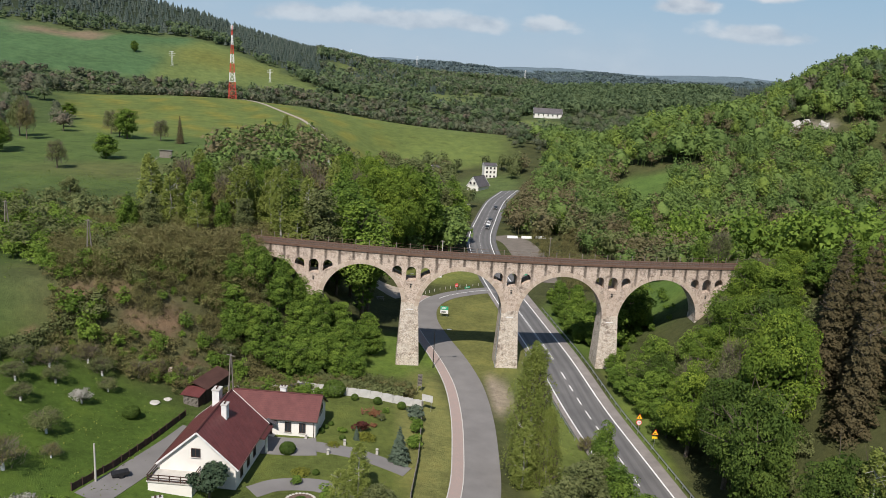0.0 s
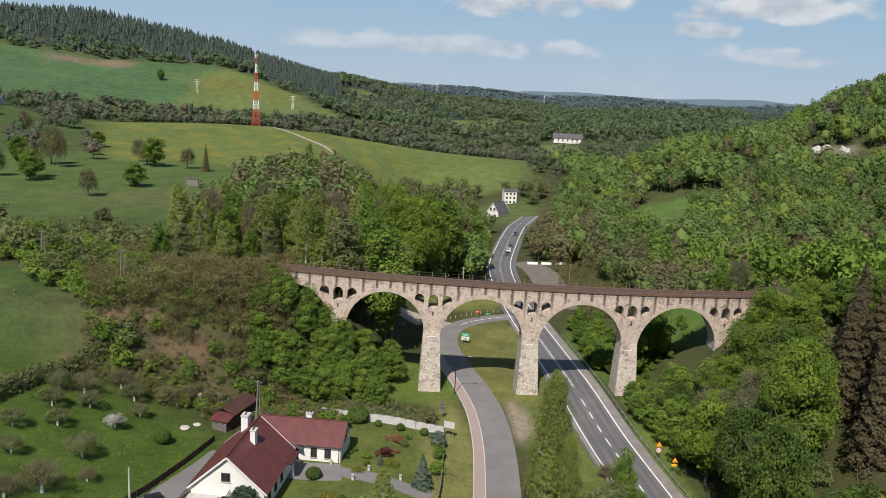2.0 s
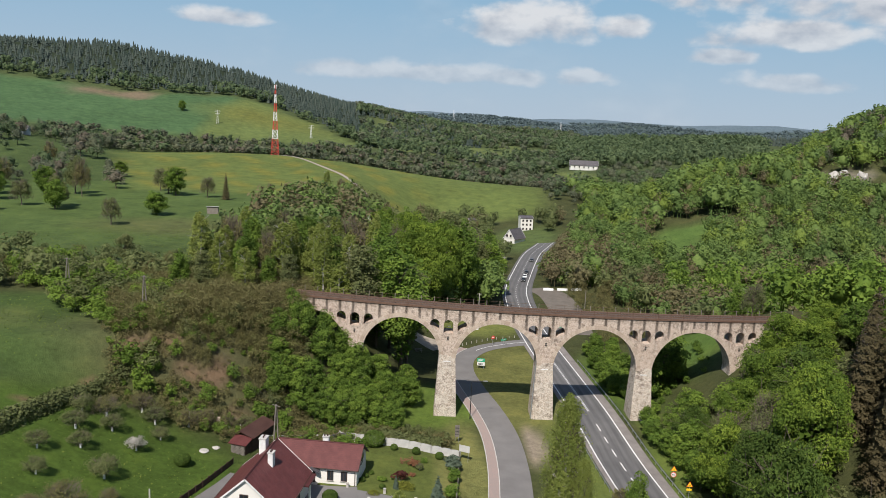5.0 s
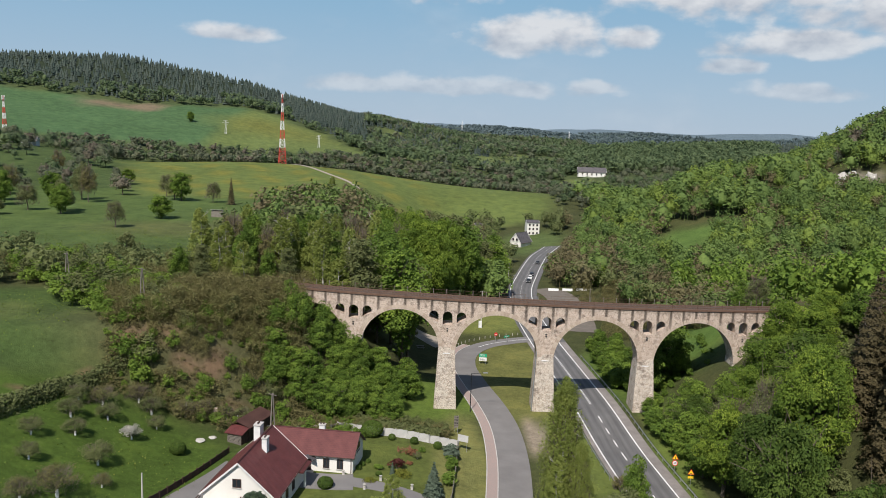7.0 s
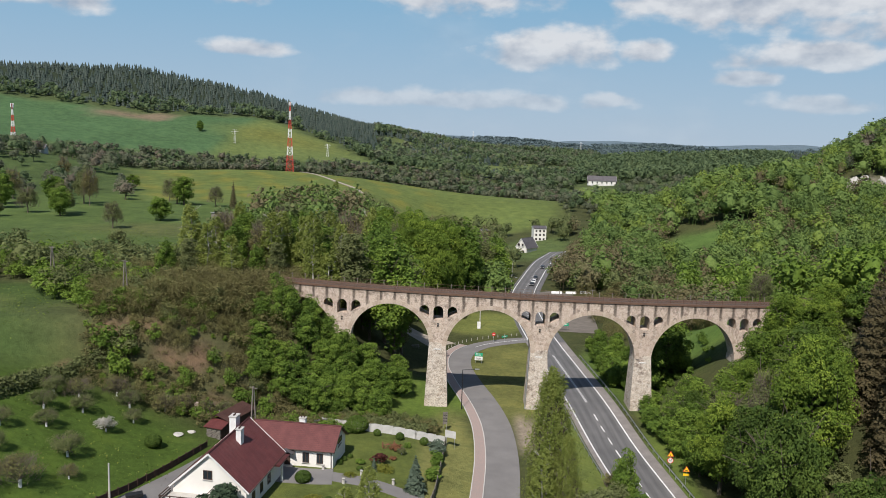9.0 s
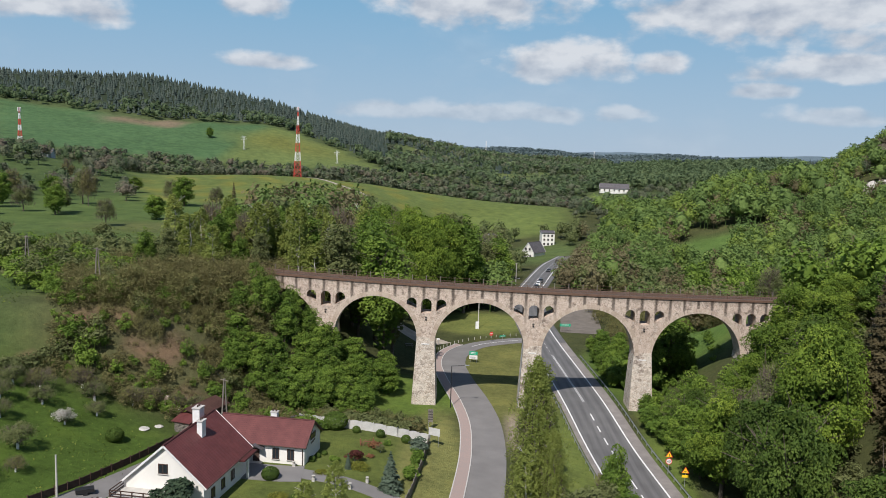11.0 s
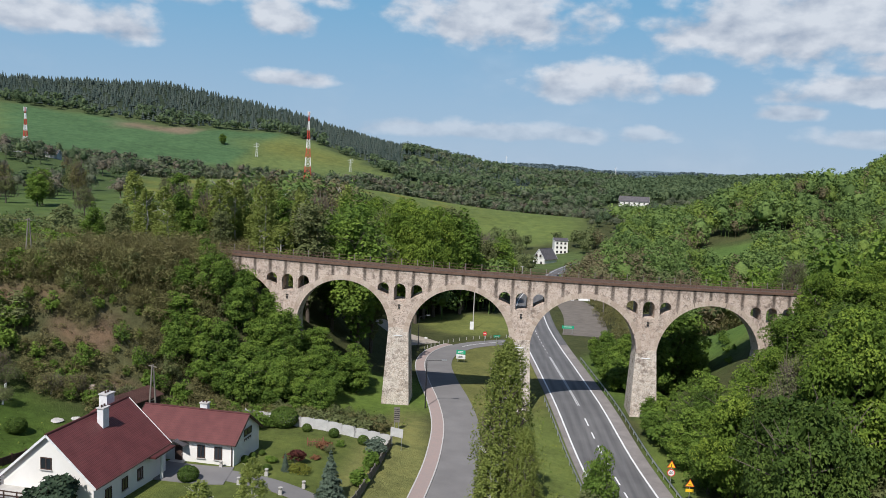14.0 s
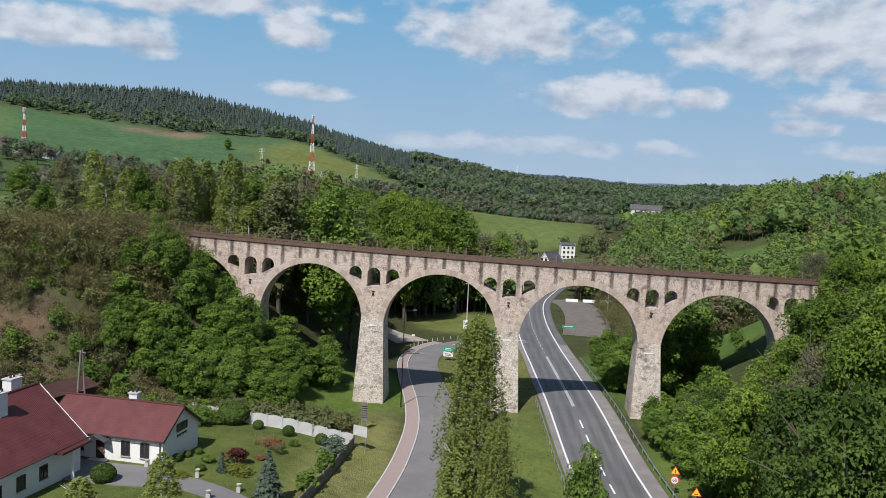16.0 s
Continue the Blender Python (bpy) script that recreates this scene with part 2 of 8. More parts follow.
def stone_material(name, tones, size, stain=True):
    """Weathered masonry: squared courses, or rough rubble where there is no staining from the deck."""
    k = Nodes(name, 0.9, 0.0, 0.2)
    tc = k.n("ShaderNodeTexCoord")
    o = tc.outputs["Object"]
    sep = k.n("ShaderNodeSeparateXYZ")
    k.l(o, sep.inputs[0])
    wob = k.noise(1.3, 3, o)
    if stain:
        co = k.n("ShaderNodeCombineXYZ")
        k.l(k.math("ADD", k.math("ADD", sep.outputs[0], k.math("MULTIPLY", sep.outputs[1], 0.93)), k.math("MULTIPLY", wob, 0.9)), co.inputs[0])
        k.l(k.math("ADD", sep.outputs[2], k.math("MULTIPLY", wob, 0.3)), co.inputs[1])
        br = k.n("ShaderNodeTexBrick")
        br.inputs["Scale"].default_value = 1.0
        br.inputs["Brick Width"].default_value, br.inputs["Row Height"].default_value = size
        br.inputs["Mortar Size"].default_value, br.inputs["Mortar Smooth"].default_value = 0.02, 0.8
        for nm, c in (("Color1", tones[0]), ("Color2", tones[1]), ("Mortar", tones[2])):
            br.inputs[nm].default_value = (*c, 1)
        k.l(co.outputs[0], br.inputs["Vector"])
        c, joint = br.outputs["Color"], br.outputs["Fac"]
    else:
        mp = k.n("ShaderNodeMapping")
        mp.inputs["Scale"].default_value = (1.0, 1.0, 1.55)
        k.l(o, mp.inputs[0])
        cell, rim = k.n("ShaderNodeTexVoronoi"), k.n("ShaderNodeTexVoronoi")
        rim.feature = "DISTANCE_TO_EDGE"
        for t in (cell, rim):
            t.inputs["Scale"].default_value = 1.0 / size[0]
            k.l(mp.outputs[0], t.inputs["Vector"])
        hue = k.n("ShaderNodeSeparateColor")
        k.l(cell.outputs["Color"], hue.inputs[0])
        joint = k.rng(rim.outputs["Distance"], 0.03, 0.1, 1.0, 0.0)
        c = k.ramp(hue.outputs[0], [(0.0, tones[4]), (0.22, tones[1]), (0.6, tones[0]), (1.0, tones[3])])
        c = k.mix(k.math("MULTIPLY", joint, 0.75), c, tones[2])
    big = k.noise(0.33, 5, o, 0.65)
    fine = k.noise(5.5, 4, o)
    mid = k.noise(1.6, 4, o, 0.7)
    soot = k.noise(0.75, 5, o, 0.7)
    c = k.mix(k.rng(big, 0.38, 0.66, 0.0, 0.7), c, tones[3])
    c = k.mix(k.rng(mid, 0.5, 0.68, 0.0, 0.6), c, tones[4])
    c = k.mix(k.rng(soot, 0.52, 0.66, 0.0, 0.85), c, (0.17, 0.13, 0.105))
    c = k.mix(k.rng(fine, 0.53, 0.66, 0.0, 0.65), c, (0.11, 0.09, 0.075))
    c = k.mix(k.rng(k.noise(2.4, 3, o, 0.8), 0.55, 0.64, 0.0, 0.6), c, (0.68, 0.61, 0.53))
    if stain:
        # drip marks below the drains, one beside each railing post
        ph = k.math("FRACT", k.math("DIVIDE", k.math("ADD", sep.outputs[0], k.math("MULTIPLY", mid, 0.35)), 2.85))
        near = k.rng(k.math("ABSOLUTE", k.math("SUBTRACT", ph, 0.5)), 0.05, 0.15, 1.0, 0.0)
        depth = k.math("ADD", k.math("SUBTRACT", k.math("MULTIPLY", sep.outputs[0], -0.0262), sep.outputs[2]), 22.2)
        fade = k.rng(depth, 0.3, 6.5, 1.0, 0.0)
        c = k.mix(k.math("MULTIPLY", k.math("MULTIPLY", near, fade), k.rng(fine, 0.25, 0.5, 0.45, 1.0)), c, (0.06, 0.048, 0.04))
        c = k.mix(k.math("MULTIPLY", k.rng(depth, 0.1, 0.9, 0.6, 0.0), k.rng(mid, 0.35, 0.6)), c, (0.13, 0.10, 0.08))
    k.bump(k.math("ADD", k.math("MULTIPLY", joint, -0.6), k.math("MULTIPLY", fine, 0.6)), 0.7, 0.06)
    return k.color(c)


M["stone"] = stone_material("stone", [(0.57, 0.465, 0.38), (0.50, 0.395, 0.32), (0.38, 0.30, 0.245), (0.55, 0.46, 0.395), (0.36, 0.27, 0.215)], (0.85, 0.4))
M["rubble"] = stone_material("rubble", [(0.62, 0.53, 0.44), (0.47, 0.39, 0.315), (0.27, 0.23, 0.19), (0.60, 0.55, 0.48), (0.36, 0.295, 0.235)], (0.42, 0.3), False)
M["rust"] = mottled("rust", (0.085, 0.05, 0.035), (0.17, 0.105, 0.075), 1.5, 0.85)
M["ballast"] = mottled("ballast", (0.075, 0.05, 0.04), (0.17, 0.115, 0.09), 4.0, 0.95, 0, 0.6, 6)
M["sleeper"] = mottled("sleeper", (0.07, 0.055, 0.045), (0.15, 0.12, 0.1), 4.0, 0.9)
M["rail_steel"] = mottled("rail_steel", (0.13, 0.08, 0.06), (0.24, 0.17, 0.13), 5.0, 0.5, 0.5)
M["concrete"] = mottled("concrete", (0.36, 0.34, 0.31), (0.52, 0.50, 0.46), 1.2, 0.9)
M["fence_concrete"] = mottled("fence_concrete", (0.38, 0.375, 0.36), (0.56, 0.55, 0.53), 1.0, 0.85)
M["asphalt"] = mottled("asphalt", (0.145, 0.138, 0.134), (0.21, 0.202, 0.195), 0.25, 0.85, 0, 0.15, 60)
def worn_asphalt(name, c1, c2):
    """Asphalt with wheel tracks along the lanes, by the distance from the road's middle."""
    k = Nodes(name, 0.8, 0.0, 0.3)
    at = k.n("ShaderNodeAttribute")
    at.attribute_name = "across"
    tc = k.n("ShaderNodeTexCoord")
    mp = k.n("ShaderNodeMapping")
    mp.inputs["Rotation"].default_value = (0, 0, -0.07)
    mp.inputs["Scale"].default_value = (1.6, 0.05, 1.0)
    k.l(tc.outputs["Object"], mp.inputs[0])
    grain, patch, streak = k.noise(14.0, 3), k.noise(0.22, 5), k.noise(1.0, 4, mp.outputs[0], 0.6)
    track = k.math("COSINE", k.math("MULTIPLY", k.math("SUBTRACT", k.math("ABSOLUTE", at.outputs["Fac"]), 1.2), 3.7))
    v = k.math("ADD", k.math("MULTIPLY", streak, 0.5), k.math("MULTIPLY", patch, 0.35))
    v = k.math("ADD", v, k.math("ADD", k.math("MULTIPLY", grain, 0.18), k.math("MULTIPLY", track, -0.08)))
    k.bump(grain, 0.15, 0.02)
    return k.color(k.ramp(v, [(0.3, c1), (0.75, c2)]))


M["asphalt_dark"] = worn_asphalt("asphalt_dark", (0.082, 0.081, 0.082), (0.165, 0.161, 0.159))
M["shoulder"] = mottled("shoulder", (0.15, 0.136, 0.128), (0.27, 0.246, 0.23), 0.5, 0.95, 0, 0.3, 40)
M["layby"] = mottled("layby", (0.115, 0.10, 0.085), (0.19, 0.168, 0.142), 0.4, 0.95, 0, 0.4, 30)
M["gravel"] = mottled("gravel", (0.24, 0.21, 0.17), (0.40, 0.35, 0.29), 0.5, 0.95, 0, 0.4, 30)
M["paint_white"] = mottled("paint_white", (0.55, 0.55, 0.54), (0.80, 0.80, 0.79), 1.5, 0.6, 0, 0.05)
M["kerb"] = mottled("kerb", (0.38, 0.36, 0.34), (0.55, 0.53, 0.5), 1.0)
M["render_white"] = mottled("render_white", (0.66, 0.64, 0.59), (0.78, 0.76, 0.72), 0.4, 0.9, 0, 0.05, 30)
M["render_grey"] = mottled("render_grey", (0.42, 0.43, 0.43), (0.52, 0.53, 0.53), 0.5, 0.9, 0, 0.05, 30)
M["wood_dark"] = mottled("wood_dark", (0.035, 0.022, 0.018), (0.09, 0.055, 0.042), 2.0, 0.8)
M["wood_grey"] = mottled("wood_grey", (0.13, 0.115, 0.10), (0.26, 0.235, 0.2), 2.0, 0.9)
M["steel"] = mottled("steel", (0.34, 0.35, 0.36), (0.5, 0.51, 0.52), 1.5, 0.45, 0.6)
M["black"] = mottled("black", (0.012, 0.012, 0.013), (0.03, 0.03, 0.032), 2.0, 0.5)
M["mast_red"] = mottled("mast_red", (0.42, 0.05, 0.035), (0.55, 0.08, 0.055), 1.0, 0.6)
M["mast_white"] = mottled("mast_white", (0.66, 0.66, 0.66), (0.82, 0.82, 0.82), 1.0, 0.6)
M["sign_green"] = mottled("sign_green", (0.02, 0.28, 0.16), (0.03, 0.36, 0.2), 1.0, 0.4)
M["sign_yellow"] = mottled("sign_yellow", (0.80, 0.50, 0.02), (0.90, 0.60, 0.03), 1.0, 0.4)
M["sign_red"] = mottled("sign_red", (0.55, 0.03, 0.03), (0.65, 0.05, 0.05), 1.0, 0.4)
M["tarp"] = mottled("tarp", (0.5, 0.5, 0.5), (0.75, 0.75, 0.74), 2.0, 0.6)
M["iron_red"] = mottled("iron_red", (0.16, 0.06, 0.04), (0.25, 0.10, 0.065), 2.0, 0.7)


def brick_material(name, a, b, mortar, size):
    k = Nodes(name, 0.85)
    br = k.n("ShaderNodeTexBrick")
    br.inputs["Scale"].default_value = 1.0
    br.inputs["Brick Width"].default_value, br.inputs["Row Height"].default_value = size
    br.inputs["Mortar Size"].default_value = 0.012
    for nm, c in (("Color1", a), ("Color2", b), ("Mortar", mortar)):
        br.inputs[nm].default_value = (*c, 1)
    k.l(k.coord(), br.inputs["Vector"])
    d = k.noise(0.6, 4)
    return k.color(k.mix(k.rng(d, 0.4, 0.75, 0.0, 0.5), br.outputs["Color"], mortar))


M["pavers"] = brick_material("pavers", (0.36, 0.265, 0.235), (0.32, 0.245, 0.22), (0.28, 0.24, 0.22), (0.2, 0.1))


def roof_tile(name, a, b):
    """Pressed metal roof tiles: rows down the slope, ribs across it."""
    k = Nodes(name, 0.5, 0.0, 0.3)
    uv = k.n("ShaderNodeUVMap")
    sep = k.n("ShaderNodeSeparateXYZ")
    k.l(uv.outputs[0], sep.inputs[0])
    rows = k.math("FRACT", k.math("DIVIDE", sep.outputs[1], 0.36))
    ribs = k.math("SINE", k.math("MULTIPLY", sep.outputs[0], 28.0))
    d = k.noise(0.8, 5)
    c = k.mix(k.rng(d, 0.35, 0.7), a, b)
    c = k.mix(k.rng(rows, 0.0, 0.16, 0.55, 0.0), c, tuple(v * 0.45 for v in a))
    k.bump(k.math("ADD", rows, k.math("MULTIPLY", ribs, 0.22)), 0.8, 0.04)
    return k.color(c)


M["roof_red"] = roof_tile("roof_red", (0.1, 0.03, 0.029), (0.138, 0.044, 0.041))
M["roof_brown"] = roof_tile("roof_brown", (0.06, 0.03, 0.026), (0.095, 0.05, 0.042))
M["roof_pink"] = roof_tile("roof_pink", (0.26, 0.095, 0.09), (0.36, 0.16, 0.14))
M["roof_dark"] = roof_tile("roof_dark", (0.075, 0.07, 0.075), (0.12, 0.11, 0.115))


def glass_material():
    k = Nodes("window_glass", 0.06, 0.0, 0.6)
    k.b.inputs["Base Color"].default_value = (0.022, 0.027, 0.032, 1)
    return k.m


M["glass"] = glass_material()


def ground_material():
    """The sheet of land: base colours by land use, blue-grey far off to paint haze, with grass mottling over them."""
    k = Nodes("land", 0.95, 0.0, 0.1)
    at = k.n("ShaderNodeAttribute")
    at.attribute_name = "cover"
    tc = k.n("ShaderNodeTexCoord")
    o = tc.outputs["Object"]
    a, b, c, d = k.noise(0.02, 4, o), k.noise(0.16, 5, o, 0.65), k.noise(1.1, 4, o, 0.65), k.noise(6.0, 2, o)
    v = k.math("ADD", k.math("MULTIPLY", b, 0.9), k.math("ADD", k.math("MULTIPLY", c, 0.9), k.math("MULTIPLY", d, 0.55)))
    v = k.math("ADD", v, k.math("MULTIPLY", a, 0.5))
    g = k.n("ShaderNodeCombineXYZ")
    s = k.rng(v, 0.95, 1.9, 0.45, 1.5)
    for q in range(3):
        k.l(s, g.inputs[q])
    col = k.mix(1.0, at.outputs["Color"], g.outputs[0], "MULTIPLY")
    col = k.mix(k.rng(b, 0.5, 0.75, 0.0, 0.3), col, k.mix(1.0, at.outputs["Color"], (1.5, 1.15, 0.9), "MULTIPLY"))
    k.bump(k.math("ADD", c, d), 0.8, 0.25)
    return k.color(col)


M["land"] = ground_material()

# ---- helpers of this scene ----


def part(name, bm, material, parent=None, label="", smooth=False):
    """Links a bmesh (or mesh) as one mesh object under a thing."""
    if isinstance(bm, bpy.types.Mesh):
        me = bm
    else:
        me = bpy.data.meshes.new(name)
        bm.to_mesh(me)
        bm.free()
    if not me.materials:
        me.materials.append(material)
    if smooth:
        me.polygons.foreach_set("use_smooth", [True] * len(me.polygons))
    ob = new(name, me)
    if parent is not None:
        ob.parent = parent
    if label:
        tagged(ob, label)
    return ob


def empty(name, m=None):
    ob = new(name)
    ob.empty_display_size = 0.3
    if m is not None:
        ob.matrix_world = m
    return ob


def mesh_of(bm, mat):
    me = bpy.data.meshes.new("piece")
    bm.to_mesh(me)
    bm.free()
    me.materials.append(M[mat])
    return me


def child(name, me, parent, m, label=""):
    ob = new(name, me)
    ob.parent = parent
    ob.matrix_local = m
    if label:
        tagged(ob, label)
    return ob


def raw_mesh(name, verts, faces, tint=None):
    """A mesh from numpy arrays of corners and equal-sized faces."""
    verts, faces = np.asarray(verts, np.float32), np.asarray(faces, np.int32)
    me = bpy.data.meshes.new(name)
    n, k = faces.shape
    me.vertices.add(len(verts))
    me.vertices.foreach_set("co", verts.ravel())
    me.loops.add(n * k)
    me.loops.foreach_set("vertex_index", faces.ravel())
    me.polygons.add(n)
    me.polygons.foreach_set("loop_start", np.arange(0, n * k, k, dtype=np.int32))
    if tint is not None:
        a = me.attributes.new("tint", "FLOAT", "POINT")
        a.data.foreach_set("value", np.asarray(tint, np.float32))
    me.update(calc_edges=True)
    return me


def box(bm, x0, x1, y0, y1, z0, z1, m=None):
    """An upright box added to bm."""
    vs = [bm.verts.new((x, y, z)) for z in (z0, z1) for x, y in ((x0, y0), (x1, y0), (x1, y1), (x0, y1))]
    for f in ((3, 2, 1, 0), (4, 5, 6, 7), (0, 1, 5, 4), (1, 2, 6, 5), (2, 3, 7, 6), (3, 0, 4, 7)):
        bm.faces.new([vs[i] for i in f])
    if m is not None:
        bmesh.ops.transform(bm, matrix=m, verts=vs)
    return vs


def rod(bm, a, b, r0, r1=None, sides=6):
    """A tapered rod from a to b."""
    a, b = Vector(a), Vector(b)
    r1 = r0 if r1 is None else r1
    q = (b - a).to_track_quat("Z", "Y")
    ring = []
    for p, r in ((a, r0), (b, r1)):
        ring.append([bm.verts.new(p + q @ Vector((math.cos(t) * r, math.sin(t) * r, 0)))
                     for t in (2 * math.pi * i / sides for i in range(sides))])
    for i in range(sides):
        j = (i + 1) % sides
        bm.faces.new((ring[0][i], ring[0][j], ring[1][j], ring[1][i]))
    bm.faces.new(ring[1])
    bm.faces.new(ring[0][::-1])


def smooth01(t):
    t = np.clip(t, 0.0, 1.0)
    return t * t * (3 - 2 * t)


def hump(x, y, cx, cy, sx, sy, amp):
    return amp * np.exp(-((x - cx) / sx) ** 2 - ((y - cy) / sy) ** 2)


# the uplands beyond the meadows: heights by bearing from the valley's mouth, ring by ring
MOUTH = (-18.0, -150.0)
BEARINGS = (-42, -30, -22, -14, -7, 0, 8, 15, 24, 29, 36)
RINGS = ((640, (45, 45, 27, 25.5, 22.5, 17, 11, 2, 38, 68, 85)), (695, (47, 46, 27, 20, 17, 10, 3, 3, 40, 70, 86)), (760, (58, 54, 43, 34, 32, 24, 6, 8, 38, 62, 80)),
         (930, (98, 90, 82, 76, 52, 26, 16, 24, 36, 52, 70)), (1120, (125, 134, 136, 110, 74, 46, 28, 42, 42, 48, 60)), (1500, (110, 115, 118, 100, 72, 54, 42, 36, 40, 42, 50)),
         (2500, (95, 95, 92, 85, 74, 66, 60, 55, 52, 55, 60)), (3300, (85, 85, 85, 82, 80, 78, 76, 80, 82, 82, 80)), (5200, (40,) * 11))


def polar(x, y):
    """Bearing in degrees and distance from the valley's mouth."""
    return np.degrees(np.arctan2(x - MOUTH[0], y - MOUTH[1])), np.hypot(x - MOUTH[0], y - MOUTH[1])


def uplands(az, r):
    rs = np.array([q[0] for q in RINGS], float)
    rows = np.array([np.interp(az, BEARINGS, q[1]) for q in RINGS])
    i = np.clip(np.searchsorted(rs, r) - 1, 0, len(rs) - 2)
    t = np.clip((r - rs[i]) / (rs[i + 1] - rs[i]), 0, 1)
    k = np.arange(len(r))
    return rows[i, k] * (1 - t) + rows[i + 1, k] * t


def ground(x, y):
    """The height of the land at (x, y)."""
    shape = np.shape(x)
    x, y = np.atleast_1d(np.asarray(x, float)), np.atleast_1d(np.asarray(y, float))
    floor = -0.4 - 0.016 * np.clip(y, 0, 130) - 0.022 * np.clip(y - 130, 0, 140)
    floor = floor + 2.6 * smooth01((-x - 10) / 22) * smooth01((-y - 2) / 26) - 0.9 * smooth01((x - 2) / 10) * smooth01((12 - y) / 36)
    floor = floor + 0.9 * smooth01((-y - 25) / 50) * smooth01((x + 14) / -10 + 1)
    # west side: garden terrace, then the railway's hillside and the plateau of meadows
    south = smooth01((-y - 4) / 26)
    north = smooth01((y - 100) / 300)
    toe = 26 + 34 * south - 3 * smooth01(y / 50) - 8 * north
    run = 31 + 26 * south + 9 * smooth01(y / 50) + 35 * north
    plateau = 20.5 + 0.018 * np.clip(-x - 110, 0, 400) + 0.01 * np.clip(y - 250, 0, 250)
    terrace = 3.0 * south * smooth01((-x - 45) / 35)
    west = smooth01((-x - toe) / run)
    z = floor + terrace * (1 - west) + (plateau - floor) * west
    # east side: the other abutment's hillside
    high = 21 * (1 - smooth01((y - 12) / 70))
    z = z + (high + 1.5) * smooth01((x - 25) / 38)
    # the wooded hill beyond the lay-by
    z = z + hump(x, y, 165, 330, 80, 130, 36) + hump(x, y, 330, 400, 110, 140, 48)
    az, r = polar(x, y)
    far = smooth01((r - 470) / 150)
    k = far > 0
    if k.any():
        z[k] = z[k] * (1 - far[k]) + far[k] * (uplands(az[k], r[k]) + 7.0 * smooth01((r[k] - 1500) / 900) * np.sin(az[k] * 0.55 + r[k] / 400) + 2.0 * np.sin(x[k] / 71 + y[k] / 113) + 1.4 * np.sin(x[k] / 39 - y[k] / 57 + 1))
    return z.reshape(shape)


def gz(x, y):
    return float(ground(x, y).item())


# ---- land: one sheet to the horizon ----


def axis(lo, hi, step, far, grow):
    mid = list(np.arange(lo, hi + 0.01, step))
    out, s, v = [], step, hi
    while v < far[1]:
        s *= grow
        v += s
        out.append(v)
    back, s, v = [], step, lo
    while v > far[0]:
        s *= grow
        v -= s
        back.append(v)
    return np.array(back[::-1] + mid + out)


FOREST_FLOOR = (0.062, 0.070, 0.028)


def blend(c, mask, colour):
    return c * (1 - mask[:, None]) + np.array(colour) * mask[:, None]


def inside(x, y, cx, cy, rx, ry, turn=0.0, soft=0.25):
    """1 within a soft ellipse."""
    a = math.radians(turn)
    u = ((x - cx) * math.cos(a) + (y - cy) * math.sin(a)) / rx
    v = (-(x - cx) * math.sin(a) + (y - cy) * math.cos(a)) / ry
    return smooth01((1 + soft - np.hypot(u, v)) / (2 * soft))


def field_edges(az):
    """Lower and upper distance of the big sloping field under the mountain."""
    return np.interp(az, (-42, -30, -22, -14, -7, -5), (690, 712, 735, 748, 756, 770)), np.interp(az, (-42, -30, -22, -14, -9, -5), (985, 935, 905, 930, 880, 780))


def on_field(x, y):
    az, r = polar(x, y)
    lo, hi = field_edges(az)
    return (az > -46) & (az < -5) & (r > lo) & (r < hi)


def on_meadow(x, y):
    """The mast's meadow, which reaches to the tree belt."""
    az, r = polar(x, y)
    return (az > -23) & (az < 7.5) & (r < 646 - 0.8 * np.clip(az, 0, 9)) & (r > 400 + 6 * np.clip(az + 12, 0, 20))


PASTURES = ((2.6, 905, 2.6, 62), (6.4, 1010, 2.6, 60), (-3.0, 1230, 2.8, 60), (-4.6, 1010, 1.5, 45), (3.0, 1330, 3.6, 60), (12.0, 1290, 2.5, 50), (9.5, 800, 2.0, 36), (-1.5, 800, 2.4, 20))


def on_pasture(x, y):
    az, r = polar(x, y)
    out = np.zeros(np.shape(az), bool)
    for a, d, w, h in PASTURES:
        out |= ((az - a) / w) ** 2 + ((r - d) / h) ** 2 < 1
    return out


BARE_EARTH = ((-80.5, -18.0, 3.2, 1.3, 35), (-74.5, -16.5, 2.2, 1.0, 10), (-70.0, -18.0, 2.6, 1.2, 10), (-65.5, -16.6, 2.6, 1.6, 40), (-61.0, -20.5, 3.2, 1.0, 15), (-90.0, -37.4, 2.6, 1.1, 20), (-86.7, -26.7, 1.6, 0.9, 20))


